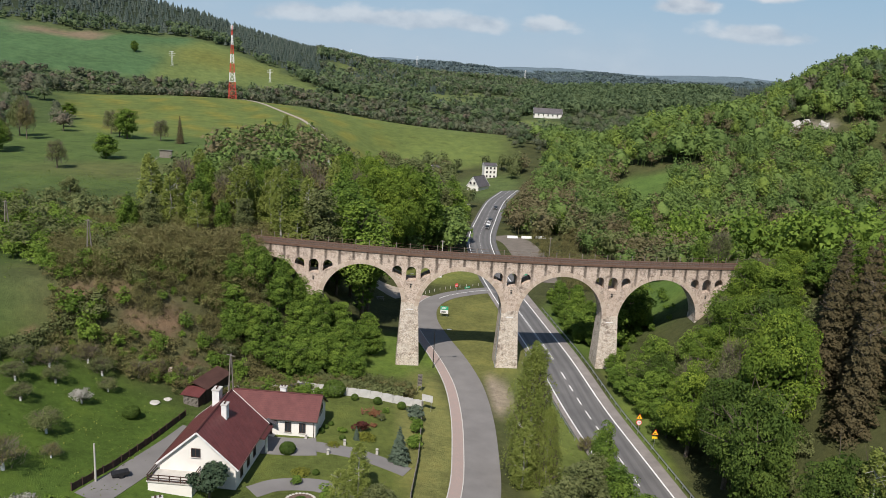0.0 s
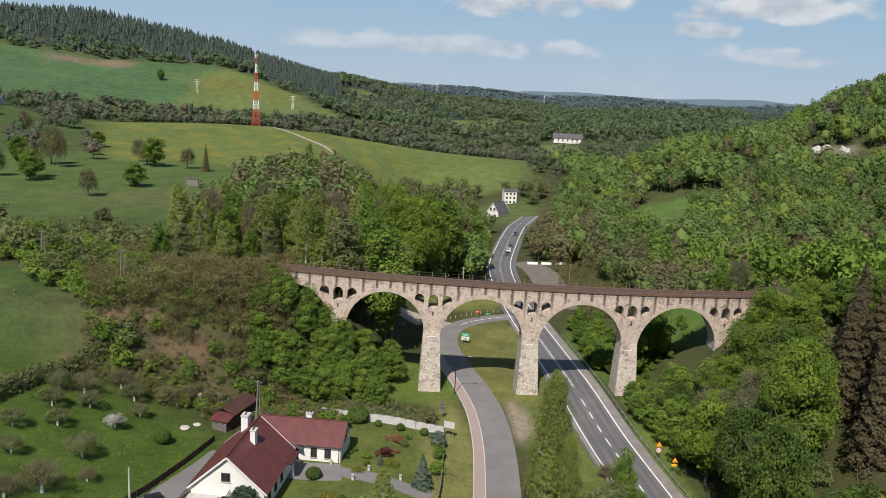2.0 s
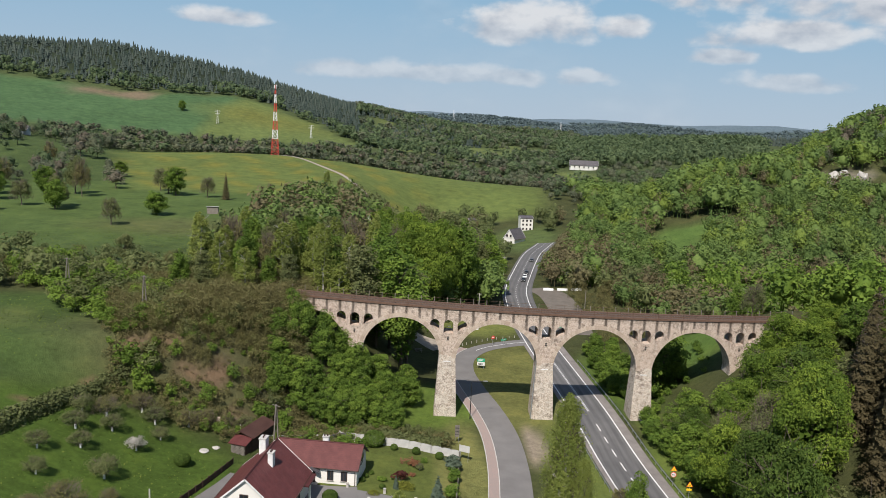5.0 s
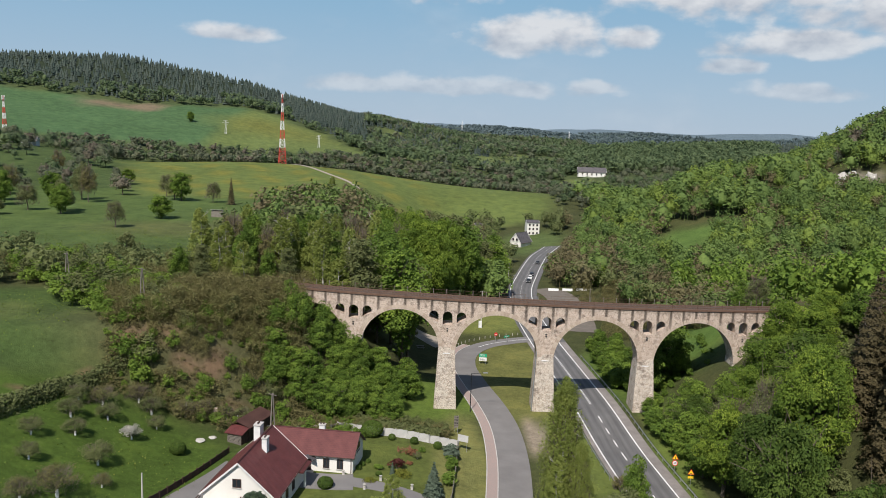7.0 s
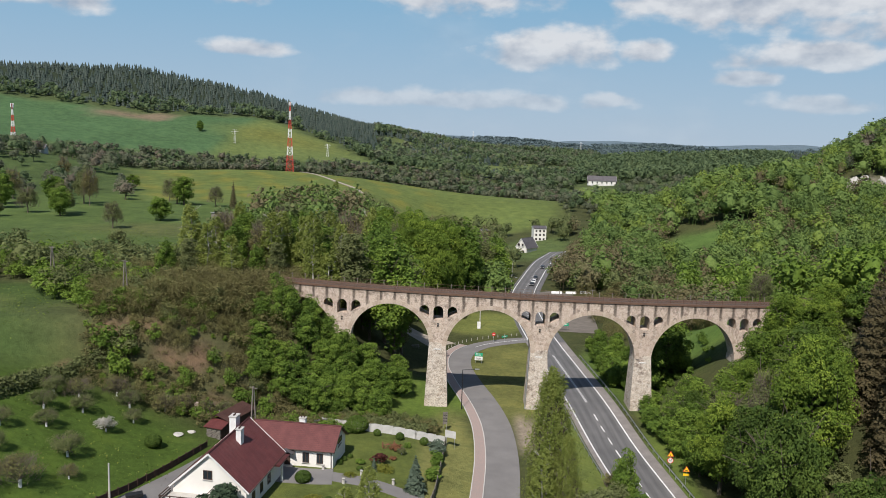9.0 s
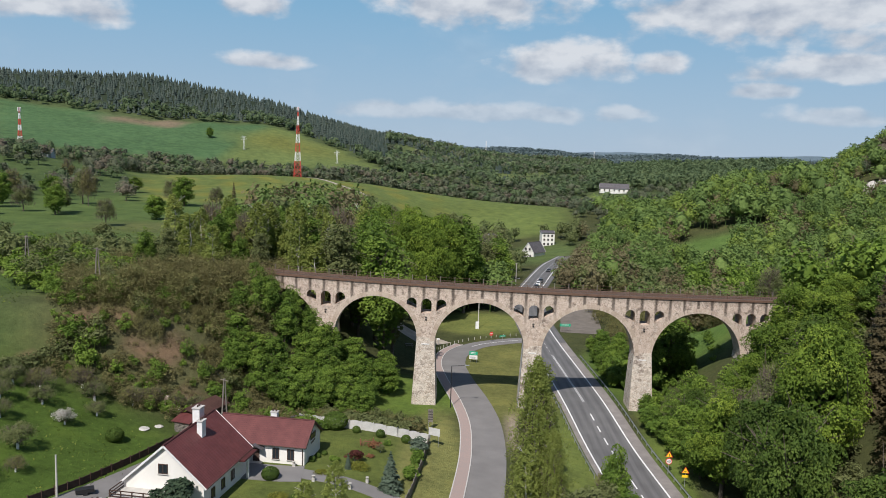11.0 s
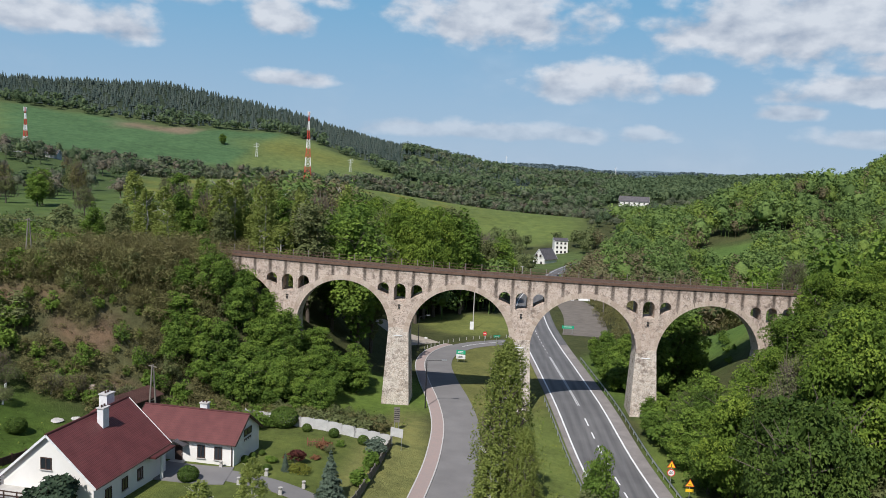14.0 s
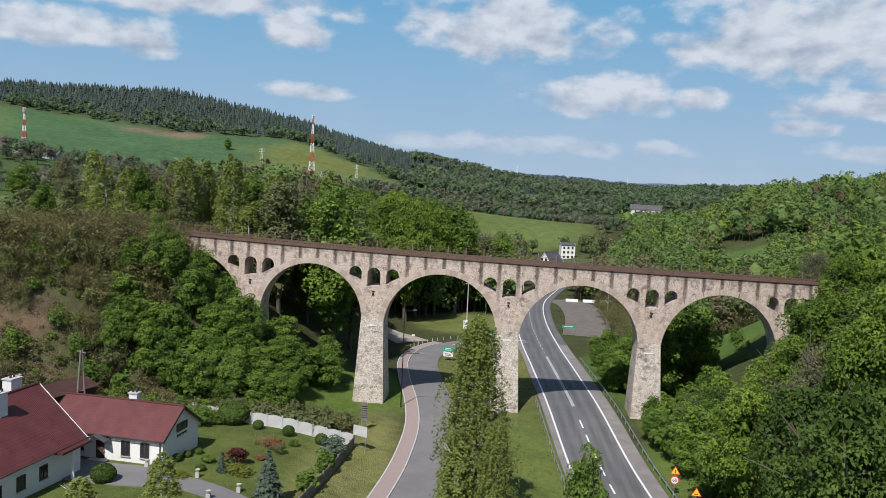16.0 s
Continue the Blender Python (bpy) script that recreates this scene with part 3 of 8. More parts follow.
def build_land():
    xs = axis(-130, 80, 2.0, (-4200, 4200), 1.055)
    ys = axis(-110, 130, 2.0, (-900, 4850), 1.036)
    X, Y = np.meshgrid(xs, ys)
    x, y = X.ravel(), Y.ravel()
    z = ground(x, y)
    nx, ny = len(xs), len(ys)
    idx = np.arange(nx * ny).reshape(ny, nx)
    faces = np.stack([idx[:-1, :-1], idx[:-1, 1:], idx[1:, 1:], idx[1:, :-1]], -1).reshape(-1, 4)
    me = raw_mesh("ground", np.c_[x, y, z], faces)
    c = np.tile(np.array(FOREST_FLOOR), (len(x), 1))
    west = smooth01((-x - 60) / 25) * smooth01((y - 30) / 20)
    c = blend(c, west, (0.062, 0.092, 0.032))
    az, r = polar(x, y)
    lo, hi = field_edges(az)
    c = blend(c, inside(x, y, -150, 170, 110, 95, 10), (0.080, 0.120, 0.036))
    c = blend(c, inside(x, y, -112, 118, 34, 20, 10, 0.5) * 0.5, (0.12, 0.115, 0.05))
    lea = smooth01((az + 24) / 3) * smooth01((9 - az) / 3) * smooth01((r - 395 - 6 * np.clip(az + 12, 0, 20)) / 20) * smooth01((655 - r) / 12)
    c = blend(c, lea, (0.112, 0.146, 0.042))
    streak = lea * np.clip(np.sin(r / 7.5 + np.sin(az * 0.9) * 2.2) * 0.6 + np.sin(az * 2.1 + r / 31) * 0.7, 0, 1)
    c = blend(c, streak * 0.6 * smooth01((2 - az) / 8), (0.20, 0.18, 0.035))
    hills = smooth01((r - 655) / 20)
    c = blend(c, hills, (0.066, 0.088, 0.036))
    crop = smooth01((r - lo) / 10) * smooth01((hi - r) / 10) * smooth01((az + 47) / 3) * smooth01((-5 - az) / 1.5)
    c = blend(c, crop, (0.112, 0.146, 0.048))
    c = blend(c, crop * smooth01((-az - 15.5 + (r - 830) * 0.02) / 1.2) * smooth01((az + 33) / 2.0), (0.066, 0.122, 0.052))
    c = blend(c, crop * smooth01((-az - 33) / 1.5), (0.11, 0.14, 0.038))
    c = blend(c, crop * np.clip(1.3 - np.hypot((az + 13) / 4.5, (r - 850) / 40), 0, 1) * 0.5, (0.17, 0.165, 0.04))
    c = blend(c, crop * smooth01((r - hi + 42) / 8) * smooth01((az + 25.5) / 1.0) * smooth01((-az - 19.5) / 1.0), (0.17, 0.135, 0.09))
    c = blend(c, on_pasture(x, y) * 1.0, (0.115, 0.145, 0.05))
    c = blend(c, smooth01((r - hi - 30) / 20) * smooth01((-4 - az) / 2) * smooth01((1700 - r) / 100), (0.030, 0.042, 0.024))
    # painted haze: the land's colour turns blue-grey towards the horizon
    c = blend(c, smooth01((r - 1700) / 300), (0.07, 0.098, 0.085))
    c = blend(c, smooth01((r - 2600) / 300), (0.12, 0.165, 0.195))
    c = blend(c, np.maximum(inside(x, y, 94, 218, 13, 36, -14, 0.3), inside(x, y, 110, 238, 22, 12, 8, 0.3)), (0.085, 0.14, 0.036))
    c = blend(c, inside(x, y, 50, 50, 13, 34, -20, 0.3), (0.095, 0.155, 0.034))
    c = blend(c, inside(x, y, 216, 316, 20, 9, -20, 0.3), (0.26, 0.23, 0.19))
    c = blend(c, inside(x, y, 26, 285, 20, 45, -14, 0.4), (0.085, 0.118, 0.04))
    # garden, orchard, left meadow
    c = blend(c, inside(x, y, -78, -60, 34, 34, 10, 0.25), (0.069, 0.113, 0.021))
    c = blend(c, inside(x, y, -31, -42, 18, 22, 0, 0.3), (0.10, 0.124, 0.032))
    c = blend(c, inside(x, y, -112, -14, 30, 24, 20, 0.2), (0.058, 0.092, 0.027))
    c = blend(c, inside(x, y, -112, -12, 9, 8, 20, 0.5) * 0.3, (0.16, 0.17, 0.06))
    c = blend(c, inside(x, y, -70, -10, 26, 13, 12, 0.5) * 0.7, (0.095, 0.092, 0.045))
    for e in BARE_EARTH:
        c = blend(c, inside(x, y, *e, 0.4) * 0.85, (0.165, 0.110, 0.072))
    c = blend(c, inside(x, y, 23, 28, 9, 26, 0, 0.3), (0.085, 0.13, 0.03))
    # verges and the island between the roads
    c = blend(c, inside(x, y, -25, 5, 14, 14, 0, 0.3), (0.10, 0.15, 0.03))
    c = blend(c, inside(x, y, -3, 25, 12, 34, 0, 0.3), (0.15, 0.155, 0.05))
    c = blend(c, inside(x, y, -9, 84, 15, 17, 0, 0.25), (0.15, 0.17, 0.05))
    c = blend(c, inside(x, y, -18, -35, 5, 30, 0, 0.3), (0.17, 0.175, 0.06))
    c = blend(c, inside(x, y, 5, -40, 8, 40, 0, 0.3), (0.115, 0.145, 0.038))
    c = blend(c, inside(x, y, -3.4, -15, 1.8, 9, 0, 0.5), (0.30, 0.25, 0.19))
    c = blend(c, inside(x, y, 22, -20, 3, 60, -6, 0.3), (0.11, 0.15, 0.035))
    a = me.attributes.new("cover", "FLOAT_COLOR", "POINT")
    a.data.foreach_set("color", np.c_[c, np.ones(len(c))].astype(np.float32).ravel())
    me.polygons.foreach_set("use_smooth", [True] * len(me.polygons))
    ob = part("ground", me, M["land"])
    tagged(ob, "rolling green land of meadows, orchard grass and forest floor", "ground", kind="structure")


build_land()

# ---- roads ----


def catmull(points, step=1.5):
    p = [Vector((*q, 0)) for q in points]
    p = [2 * p[0] - p[1]] + p + [2 * p[-1] - p[-2]]
    out = []
    for i in range(1, len(p) - 2):
        n = max(2, int((p[i + 1] - p[i]).length / step))
        for k in range(n):
            t = k / n
            out.append(0.5 * ((2 * p[i]) + (p[i + 1] - p[i - 1]) * t + (2 * p[i - 1] - 5 * p[i] + 4 * p[i + 1] - p[i + 2]) * t * t
                              + (3 * p[i] - p[i - 1] - 3 * p[i + 1] + p[i + 2]) * t ** 3))
    out.append(p[-2])
    return out


def offsets(line, d):
    out = []
    for i, p in enumerate(line):
        q = (line[min(i + 1, len(line) - 1)] - line[max(i - 1, 0)]).normalized()
        out.append(p + Vector((q.y, -q.x, 0)) * d)
    return out


def strip(line, d0, d1, lift, thick=0.0, cuts=3, skirt=0.4):
    """A band along a line, between two sideways distances, that lies on the land."""
    bm = bmesh.new()
    rows = []
    ds = [d0 + (d1 - d0) * i / cuts for i in range(cuts + 1)]
    sides = [offsets(line, d) for d in ds]
    for i in range(len(line)):
        r = [bm.verts.new((s[i].x, s[i].y, gz(s[i].x, s[i].y) + lift)) for s in sides]
        if skirt:
            a, b = sides[0][i], sides[-1][i]
            r = [bm.verts.new((a.x, a.y, r[0].co.z - skirt))] + r + [bm.verts.new((b.x, b.y, r[-1].co.z - skirt))]
        rows.append(r)
    for a, b in zip(rows, rows[1:]):
        for j in range(len(a) - 1):
            bm.faces.new((a[j], b[j], b[j + 1], a[j + 1]))
    bmesh.ops.recalc_face_normals(bm, faces=bm.faces)
    if sum(f.normal.z for f in bm.faces) < 0:
        bmesh.ops.reverse_faces(bm, faces=bm.faces)
    return bm


MAIN = catmull([(30, -190), (21.5, -120), (17.2, -75), (14.7, -44), (12.9, -22), (11.8, -4), (10.9, 12), (9.4, 36), (7.9, 60), (6.8, 90),
                (7.2, 122), (9.4, 146), (15.0, 178), (21.5, 212), (28, 240), (38, 268)])
SIDE = catmull([(-34, -150), (-26, -105), (-17.2, -76), (-13.0, -64), (-10.4, -52), (-9.1, -38), (-8.5, -25), (-8.9, -11), (-10.9, 3), (-13.9, 18), (-15.9, 32),
                (-14.8, 44), (-9.8, 53.5), (-2, 59.5), (4.5, 62.5)])


def dashes(line, d, width, on, off, lift, start=0.0):
    """Separate painted dashes along a line."""
    out, run, i = [], start, 0
    pts = offsets(line, d)
    seg, acc = [], 0.0
    for a, b in zip(pts, pts[1:]):
        n = max(1, int((b - a).length / 0.5))
        for k in range(n):
            run += (b - a).length / n
            m = run % (on + off)
            p = a.lerp(b, k / n)
            if m < on:
                seg.append(p)
            elif len(seg) > 1:
                out.append(seg)
                seg = []
            else:
                seg = []
    if len(seg) > 1:
        out.append(seg)
    return out


def near_part(line, y0, y1):
    return [p for p in line if y0 <= p.y <= y1]


road_main = part("road", strip(MAIN, -5.2, 6.3, 0.10, cuts=8), M["asphalt_dark"])
line = np.array([(p.x, p.y) for p in MAIN])
co = np.array([v.co[:2] for v in road_main.data.vertices])
i = np.argmin(((co[:, None] - line) ** 2).sum(2), 1).clip(1, len(line) - 2)
way = line[i + 1] - line[i - 1]
off = ((co[:, 0] - line[i, 0]) * way[:, 1] - (co[:, 1] - line[i, 1]) * way[:, 0]) / np.hypot(way[:, 0], way[:, 1])
road_main.data.attributes.new("across", "FLOAT", "POINT").data.foreach_set("value", off.astype(np.float32))
for d0, d1 in ((-5.15, -4.3), (4.3, 6.25)):
    ob = part("shoulder", strip(near_part(MAIN, -140, 60), d0, d1, 0.106, cuts=2, skirt=0.05), M["shoulder"])
    tagged(ob, "pale gritty hard shoulder of the main road", "road", kind="structure")
tagged(road_main, "dark asphalt two-lane main road passing under the viaduct", "road", kind="structure")
road_side = part("road", strip(SIDE, -2.85, 2.85, 0.11, cuts=4), M["asphalt"])
tagged(road_side, "pale grey asphalt side road curving to a junction", "road", kind="structure")


def marks():
    for d in (-4.1, 4.1):
        part("edge_line", strip(MAIN, d - 0.15, d + 0.15, 0.125, cuts=1, skirt=0), M["paint_white"], road_main, "solid white painted edge line")
    for seg in dashes(near_part(MAIN, -190, 2), 0.0, 0.14, 4.0, 2.0, 0.125):
        part("centre_dash", strip(seg, -0.12, 0.12, 0.126, cuts=1, skirt=0), M["paint_white"], road_main)
    part("centre_line", strip(near_part(MAIN, 4, 46), -0.20, -0.08, 0.126, cuts=1, skirt=0), M["paint_white"], road_main)
    part("centre_line", strip(near_part(MAIN, 4, 46), 0.08, 0.20, 0.126, cuts=1, skirt=0), M["paint_white"], road_main)
    for seg in dashes(near_part(MAIN, 48, 335), 0.0, 0.14, 2.0, 2.0, 0.125):
        part("centre_dash", strip(seg, -0.10, 0.10, 0.126, cuts=1, skirt=0), M["paint_white"], road_main)
    line = [p for p in SIDE if p.y > 50 and p.x > -12]
    part("centre_line", strip(line, -0.12, 0.12, 0.14, cuts=1, skirt=0), M["paint_white"], road_side)


marks()

walk_line = [p for p in SIDE if p.y < 52]
pavement = part("pavement", strip(walk_line, -4.75, -2.98, 0.2, cuts=2), M["pavers"])
tagged(pavement, "reddish brick-paved pavement along the side road", "pavement", kind="structure")
part("kerb", strip(walk_line, -2.98, -2.82, 0.23, cuts=1), M["kerb"], pavement, "pale concrete kerb")
part("kerb", strip(walk_line, -4.91, -4.75, 0.22, cuts=1), M["kerb"], pavement, "pale concrete kerb")

# ---- viaduct ----
PIERS = [-41.1, -21.0, 0.0, 21.9, 43.8]
ENDS = (-61.0, 65.0)
DEPTH = 4.4


def vface(x):
    """The front face of the viaduct, which bends slightly."""
    return 0.0019 * (x + 12) ** 2 - 0.2


def vtop(x):
    return 22.4 - 0.0262 * x


def spring(xm, a):
    return vtop(xm) - 2.55 - a


def openings():
    out = []
    for p in PIERS:
        for k in (-1, 0, 1):
            out.append((p + k * 2.93, 1.02 if k == 0 else 0.98, k))
    return out


OPEN = openings()


def void_at(x):
    """The lower and upper edge of the spandrel opening at x, or None."""
    for c, h, k in OPEN:
        d = x - c
        if abs(d) < h:
            apex = vtop(c) - 2.35
            up = apex - h + math.sqrt(max(h * h - d * d, 0))
            low = apex - 2.95 if k == 0 else apex - 1.9 + 0.53 * d * k
            return low, up
    return None


def build_viaduct():
    root = empty("viaduct")
    tagged(root, "old pale sandstone railway viaduct with round arches", "viaduct")
    xs_all = [ENDS[0]] + PIERS + [ENDS[1]]
    for x0, x1 in zip(xs_all, xs_all[1:]):
        xm, a = (x0 + x1) / 2, (x1 - x0) / 2 - 1.75
        zs = spring(xm, a)

        def low(x):
            d = abs(x - xm)
            return zs + math.sqrt(max(a * a - d * d, 0)) if d < a else zs

        cuts = {round(x0 + (x1 - x0) * i / 56, 4) for i in range(57)} | {round(xm + s * a * math.cos(i * math.pi / 2 / 14), 4) for i in range(15) for s in (-1, 1)}
        for c, h, k in OPEN:
            cuts |= {round(c + h * math.cos(math.pi * i / 10), 4) for i in range(11)}
        cuts = sorted(c for c in cuts if x0 <= c <= x1)
        bm = bmesh.new()
        e = 1e-4
        for xa, xb in zip(cuts, cuts[1:]):
            if xb - xa < 1e-3:
                continue
            va, vb = void_at(xa + e), void_at(xb - e)
            la, lb = low(xa + e), low(xb - e)
            if va and vb:
                spans = [(la, va[0], lb, vb[0]), (va[1], vtop(xa), vb[1], vtop(xb))]
            else:
                spans = [(la, vtop(xa), lb, vtop(xb))]
            for a0, a1, b0, b1 in spans:
                fa, fb = vface(xa), vface(xb)
                v = [bm.verts.new(p) for p in ((xa, fa, a0), (xb, fb, b0), (xb, fb, b1), (xa, fa, a1),
                                               (xa, fa + DEPTH, a0), (xb, fb + DEPTH, b0), (xb, fb + DEPTH, b1), (xa, fa + DEPTH, a1))]
                for f in ((0, 1, 2, 3), (7, 6, 5, 4), (0, 4, 5, 1), (3, 2, 6, 7), (0, 3, 7, 4), (1, 5, 6, 2)):
                    bm.faces.new([v[i] for i in f])
        bmesh.ops.remove_doubles(bm, verts=bm.verts, dist=0.004)
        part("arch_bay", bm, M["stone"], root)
        # ring of cut stones round the arch, standing slightly proud
        n = int(math.pi * (a + 0.45) / 0.62)
        for i in range(n):
            t = math.pi * (i + 0.5) / n
            x, z = xm + (a + 0.47) * math.cos(t), zs + (a + 0.47) * math.sin(t)
            if z < gz(x, 0) + 0.5:
                continue
            ob = new("voussoir", VOUSSOIR)
            ob.parent = root
            ob.matrix_local = Matrix.Translation((x, vface(x), z)) @ Matrix.Rotation(math.pi / 2 - t, 4, "Y")
    # piers, battered on all sides
    for p in PIERS:
        f = vface(p)
        zs = max(spring((p + q) / 2, abs(p - q) / 2 - 1.75) for q in ([v for v in xs_all if abs(v - p) < 23 and v != p]))
        zb = gz(p, f) - 1.5
        bm = bmesh.new()
        rows = []
        steps = 6
        for i in range(steps + 1):
            u = i / steps
            z = zs + 0.6 + (zb - zs - 0.6) * u
            h = zs + 0.6 - z
            w, b = 1.74 + 0.05 * h, 0.09 * h
            rows.append([bm.verts.new(q) for q in ((p - w, f - b, z), (p + w, f - b, z), (p + w, f + DEPTH + 0.04 * h, z), (p - w, f + DEPTH + 0.04 * h, z))])
        for a, b in zip(rows, rows[1:]):
            for j in range(4):
                k = (j + 1) % 4
                bm.faces.new((a[j], b[j], b[k], a[k]))
        bm.faces.new(rows[0])
        bmesh.ops.recalc_face_normals(bm, faces=bm.faces)
        part("pier", bm, M["rubble"], root, "tapering pier of rough pale rubble stone")
        bm = bmesh.new()
        h = 0.8
        box(bm, p - 0.75, p + 0.75, f - 0.22, f + 0.1, zs - h - 0.08, zs - h + 0.09)
        part("ledge", bm, M["paint_white"], root, "narrow whitened stone ledge")
        bm = bmesh.new()
        z0 = vtop(p) - 6.1
        box(bm, p - 0.2, p + 0.2, f - 0.14, f + 0.05, z0, z0 + 0.14)
        part("spout", bm, M["black"], root, "dark weathered drain spout")
        bm = bmesh.new()
        box(bm, p - 0.16, p + 0.12, f - 0.2, f + 0.05, z0 - 0.5, z0 - 0.22)
        part("spout_bracket", bm, M["black"], root)
        if p == 0.0:
            bm = bmesh.new()
            rod(bm, (p - 1.9, f - 0.25, zs + 1.2), (p - 2.55, f - 1.15, zb + 1.6), 0.09)
            part("downpipe", bm, M["steel"], root, "pale grey downpipe on the pier")
    # deck
    xs = np.arange(ENDS[0], ENDS[1] + 0.1, 1.0)

    def band(y0, y1, z0, z1):
        bm = bmesh.new()
        prev = None
        for x in xs:
            f, t = vface(x), vtop(x)
            r = [bm.verts.new(q) for q in ((x, f + y0, t + z0), (x, f + y1, t + z0), (x, f + y1, t + z1), (x, f + y0, t + z1))]
            if prev:
                for j in range(4):
                    k = (j + 1) % 4
                    bm.faces.new((prev[j], r[j], r[k], prev[k]))
            prev = r
        bmesh.ops.recalc_face_normals(bm, faces=bm.faces)
        return bm

    part("coping", band(-0.18, 0.32, 0.0, 0.42), M["rust"], root, "brown stained coping course")
    part("coping", band(DEPTH - 0.32, DEPTH + 0.18, 0.0, 0.42), M["rust"], root, "brown stained coping course")
    part("ballast", band(0.32, DEPTH - 0.32, -0.1, 0.34), M["ballast"], root, "reddish brown track ballast")
    for y in (1.48, 2.92):
        part("rail", band(y - 0.04, y + 0.04, 0.42, 0.58), M["rail_steel"], root, "rusty steel rail")
    bm = bmesh.new()
    box(bm, -0.12, 0.12, -1.25, 1.25, 0, 0.12)
    sl = bpy.data.meshes.new("sleeper")
    bm.to_mesh(sl)
    bm.free()
    sl.materials.append(M["sleeper"])
    x = ENDS[0] + 0.5
    while x < ENDS[1]:
        ob = new("sleeper", sl)
        ob.parent = root
        ob.location = (x, vface(x) + 2.2, vtop(x) + 0.31)
        x += 0.65
    # railings: rusty posts in front, grey posts behind
    for y, mt, w, nm in ((0.0, M["rust"], 0.05, "rusty steel railing post"), (DEPTH, M["wood_grey"], 0.06, "weathered grey railing post")):
        bm = bmesh.new()
        box(bm, -w, w, -w, w, 0.0, 1.15)
        pm = bpy.data.meshes.new("railing_post")
        bm.to_mesh(pm)
        bm.free()
        pm.materials.append(mt)
        k = -21
        while k * 2.85 < ENDS[1]:
            x = k * 2.85 + 1.425
            k += 1
            if x < ENDS[0]:
                continue
            ob = new("railing_post", pm)
            ob.parent = root
            ob.location = (x, vface(x) + y, vtop(x) + 0.4)
            tagged(ob, nm)
        for h in (0.75, 1.35):
            bm = bmesh.new()
            for xa, xb in zip(xs, xs[1:]):
                rod(bm, (xa, vface(xa) + y, vtop(xa) + h), (xb, vface(xb) + y, vtop(xb) + h), 0.022, sides=4)
            part("handrail", bm, M["rust"], root)


def wedge_mesh():
    bm = bmesh.new()
    vs = [bm.verts.new(q) for q in ((-0.28, -0.025, -0.46), (0.28, -0.025, -0.46), (0.325, -0.025, 0.44), (-0.325, -0.025, 0.44),
                                    (-0.28, 0.1, -0.47), (0.28, 0.1, -0.47), (0.32, 0.1, 0.46), (-0.32, 0.1, 0.46))]
    for f in ((0, 1, 2, 3), (7, 6, 5, 4), (0, 4, 5, 1), (3, 2, 6, 7), (0, 3, 7, 4), (1, 5, 6, 2)):
        bm.faces.new([vs[i] for i in f])
    me = bpy.data.meshes.new("voussoir")
    bm.to_mesh(me)
    bm.free()
    k = Nodes("cut_stone", 0.9, 0.0, 0.2)
    info = k.n("ShaderNodeObjectInfo")
    c = k.ramp(info.outputs["Random"], [(0.0, (0.38, 0.30, 0.24)), (0.5, (0.45, 0.365, 0.295)), (1.0, (0.51, 0.425, 0.35))])
    f = k.noise(4.0, 4)
    k.bump(f, 0.5, 0.04)
    me.materials.append(k.color(k.mix(k.rng(f, 0.5, 0.7, 0.0, 0.5), c, (0.14, 0.115, 0.09))))
    return me


VOUSSOIR = wedge_mesh()
build_viaduct()

# ---- houses ----


def quad_uv(bm, uv, pts, u0=0.0):
    """A face with u along its first edge and v down the slope."""
    vs = [bm.verts.new(p) for p in pts]
    f = bm.faces.new(vs)
    a, b, d = Vector(pts[0]), Vector(pts[1]), Vector(pts[3])
    ux, vx = (b - a).normalized(), (d - a).normalized()
    for lp in f.loops:
        q = lp.vert.co - a
        lp[uv].uv = (q.dot(ux) + u0, q.dot(vx))
    return f


def roof_slope(ridge_a, ridge_b, eave_b, eave_a, thick=0.14):
    """One slab of a pitched roof."""
    bm = bmesh.new()
    uv = bm.loops.layers.uv.new("UVMap")
    top = [Vector(p) for p in (ridge_a, ridge_b, eave_b, eave_a)]
    n = (top[1] - top[0]).cross(top[3] - top[0]).normalized()
    if n.z < 0:
        n = -n
    low = [p - n * thick for p in top]
    quad_uv(bm, uv, top)
    quad_uv(bm, uv, low[::-1])
    for i in range(4):
        j = (i + 1) % 4
        quad_uv(bm, uv, (top[i], top[j], low[j], low[i]))
    bmesh.ops.recalc_face_normals(bm, faces=bm.faces)
    return bm


def gable_walls(l, w, eave, ridge):
    """Walls with two gables; the ridge runs along x."""
    bm = bmesh.new()
    prof = [(-w / 2, -1.2), (w / 2, -1.2), (w / 2, eave), (0, ridge), (-w / 2, eave)]
    ends = [[bm.verts.new((x, y, z)) for y, z in prof] for x in (-l / 2, l / 2)]
    bm.faces.new(ends[0][::-1])
    bm.faces.new(ends[1])
    for i in range(5):
        j = (i + 1) % 5
        bm.faces.new((ends[0][i], ends[0][j], ends[1][j], ends[1][i]))
    bmesh.ops.recalc_face_normals(bm, faces=bm.faces)
    return bm


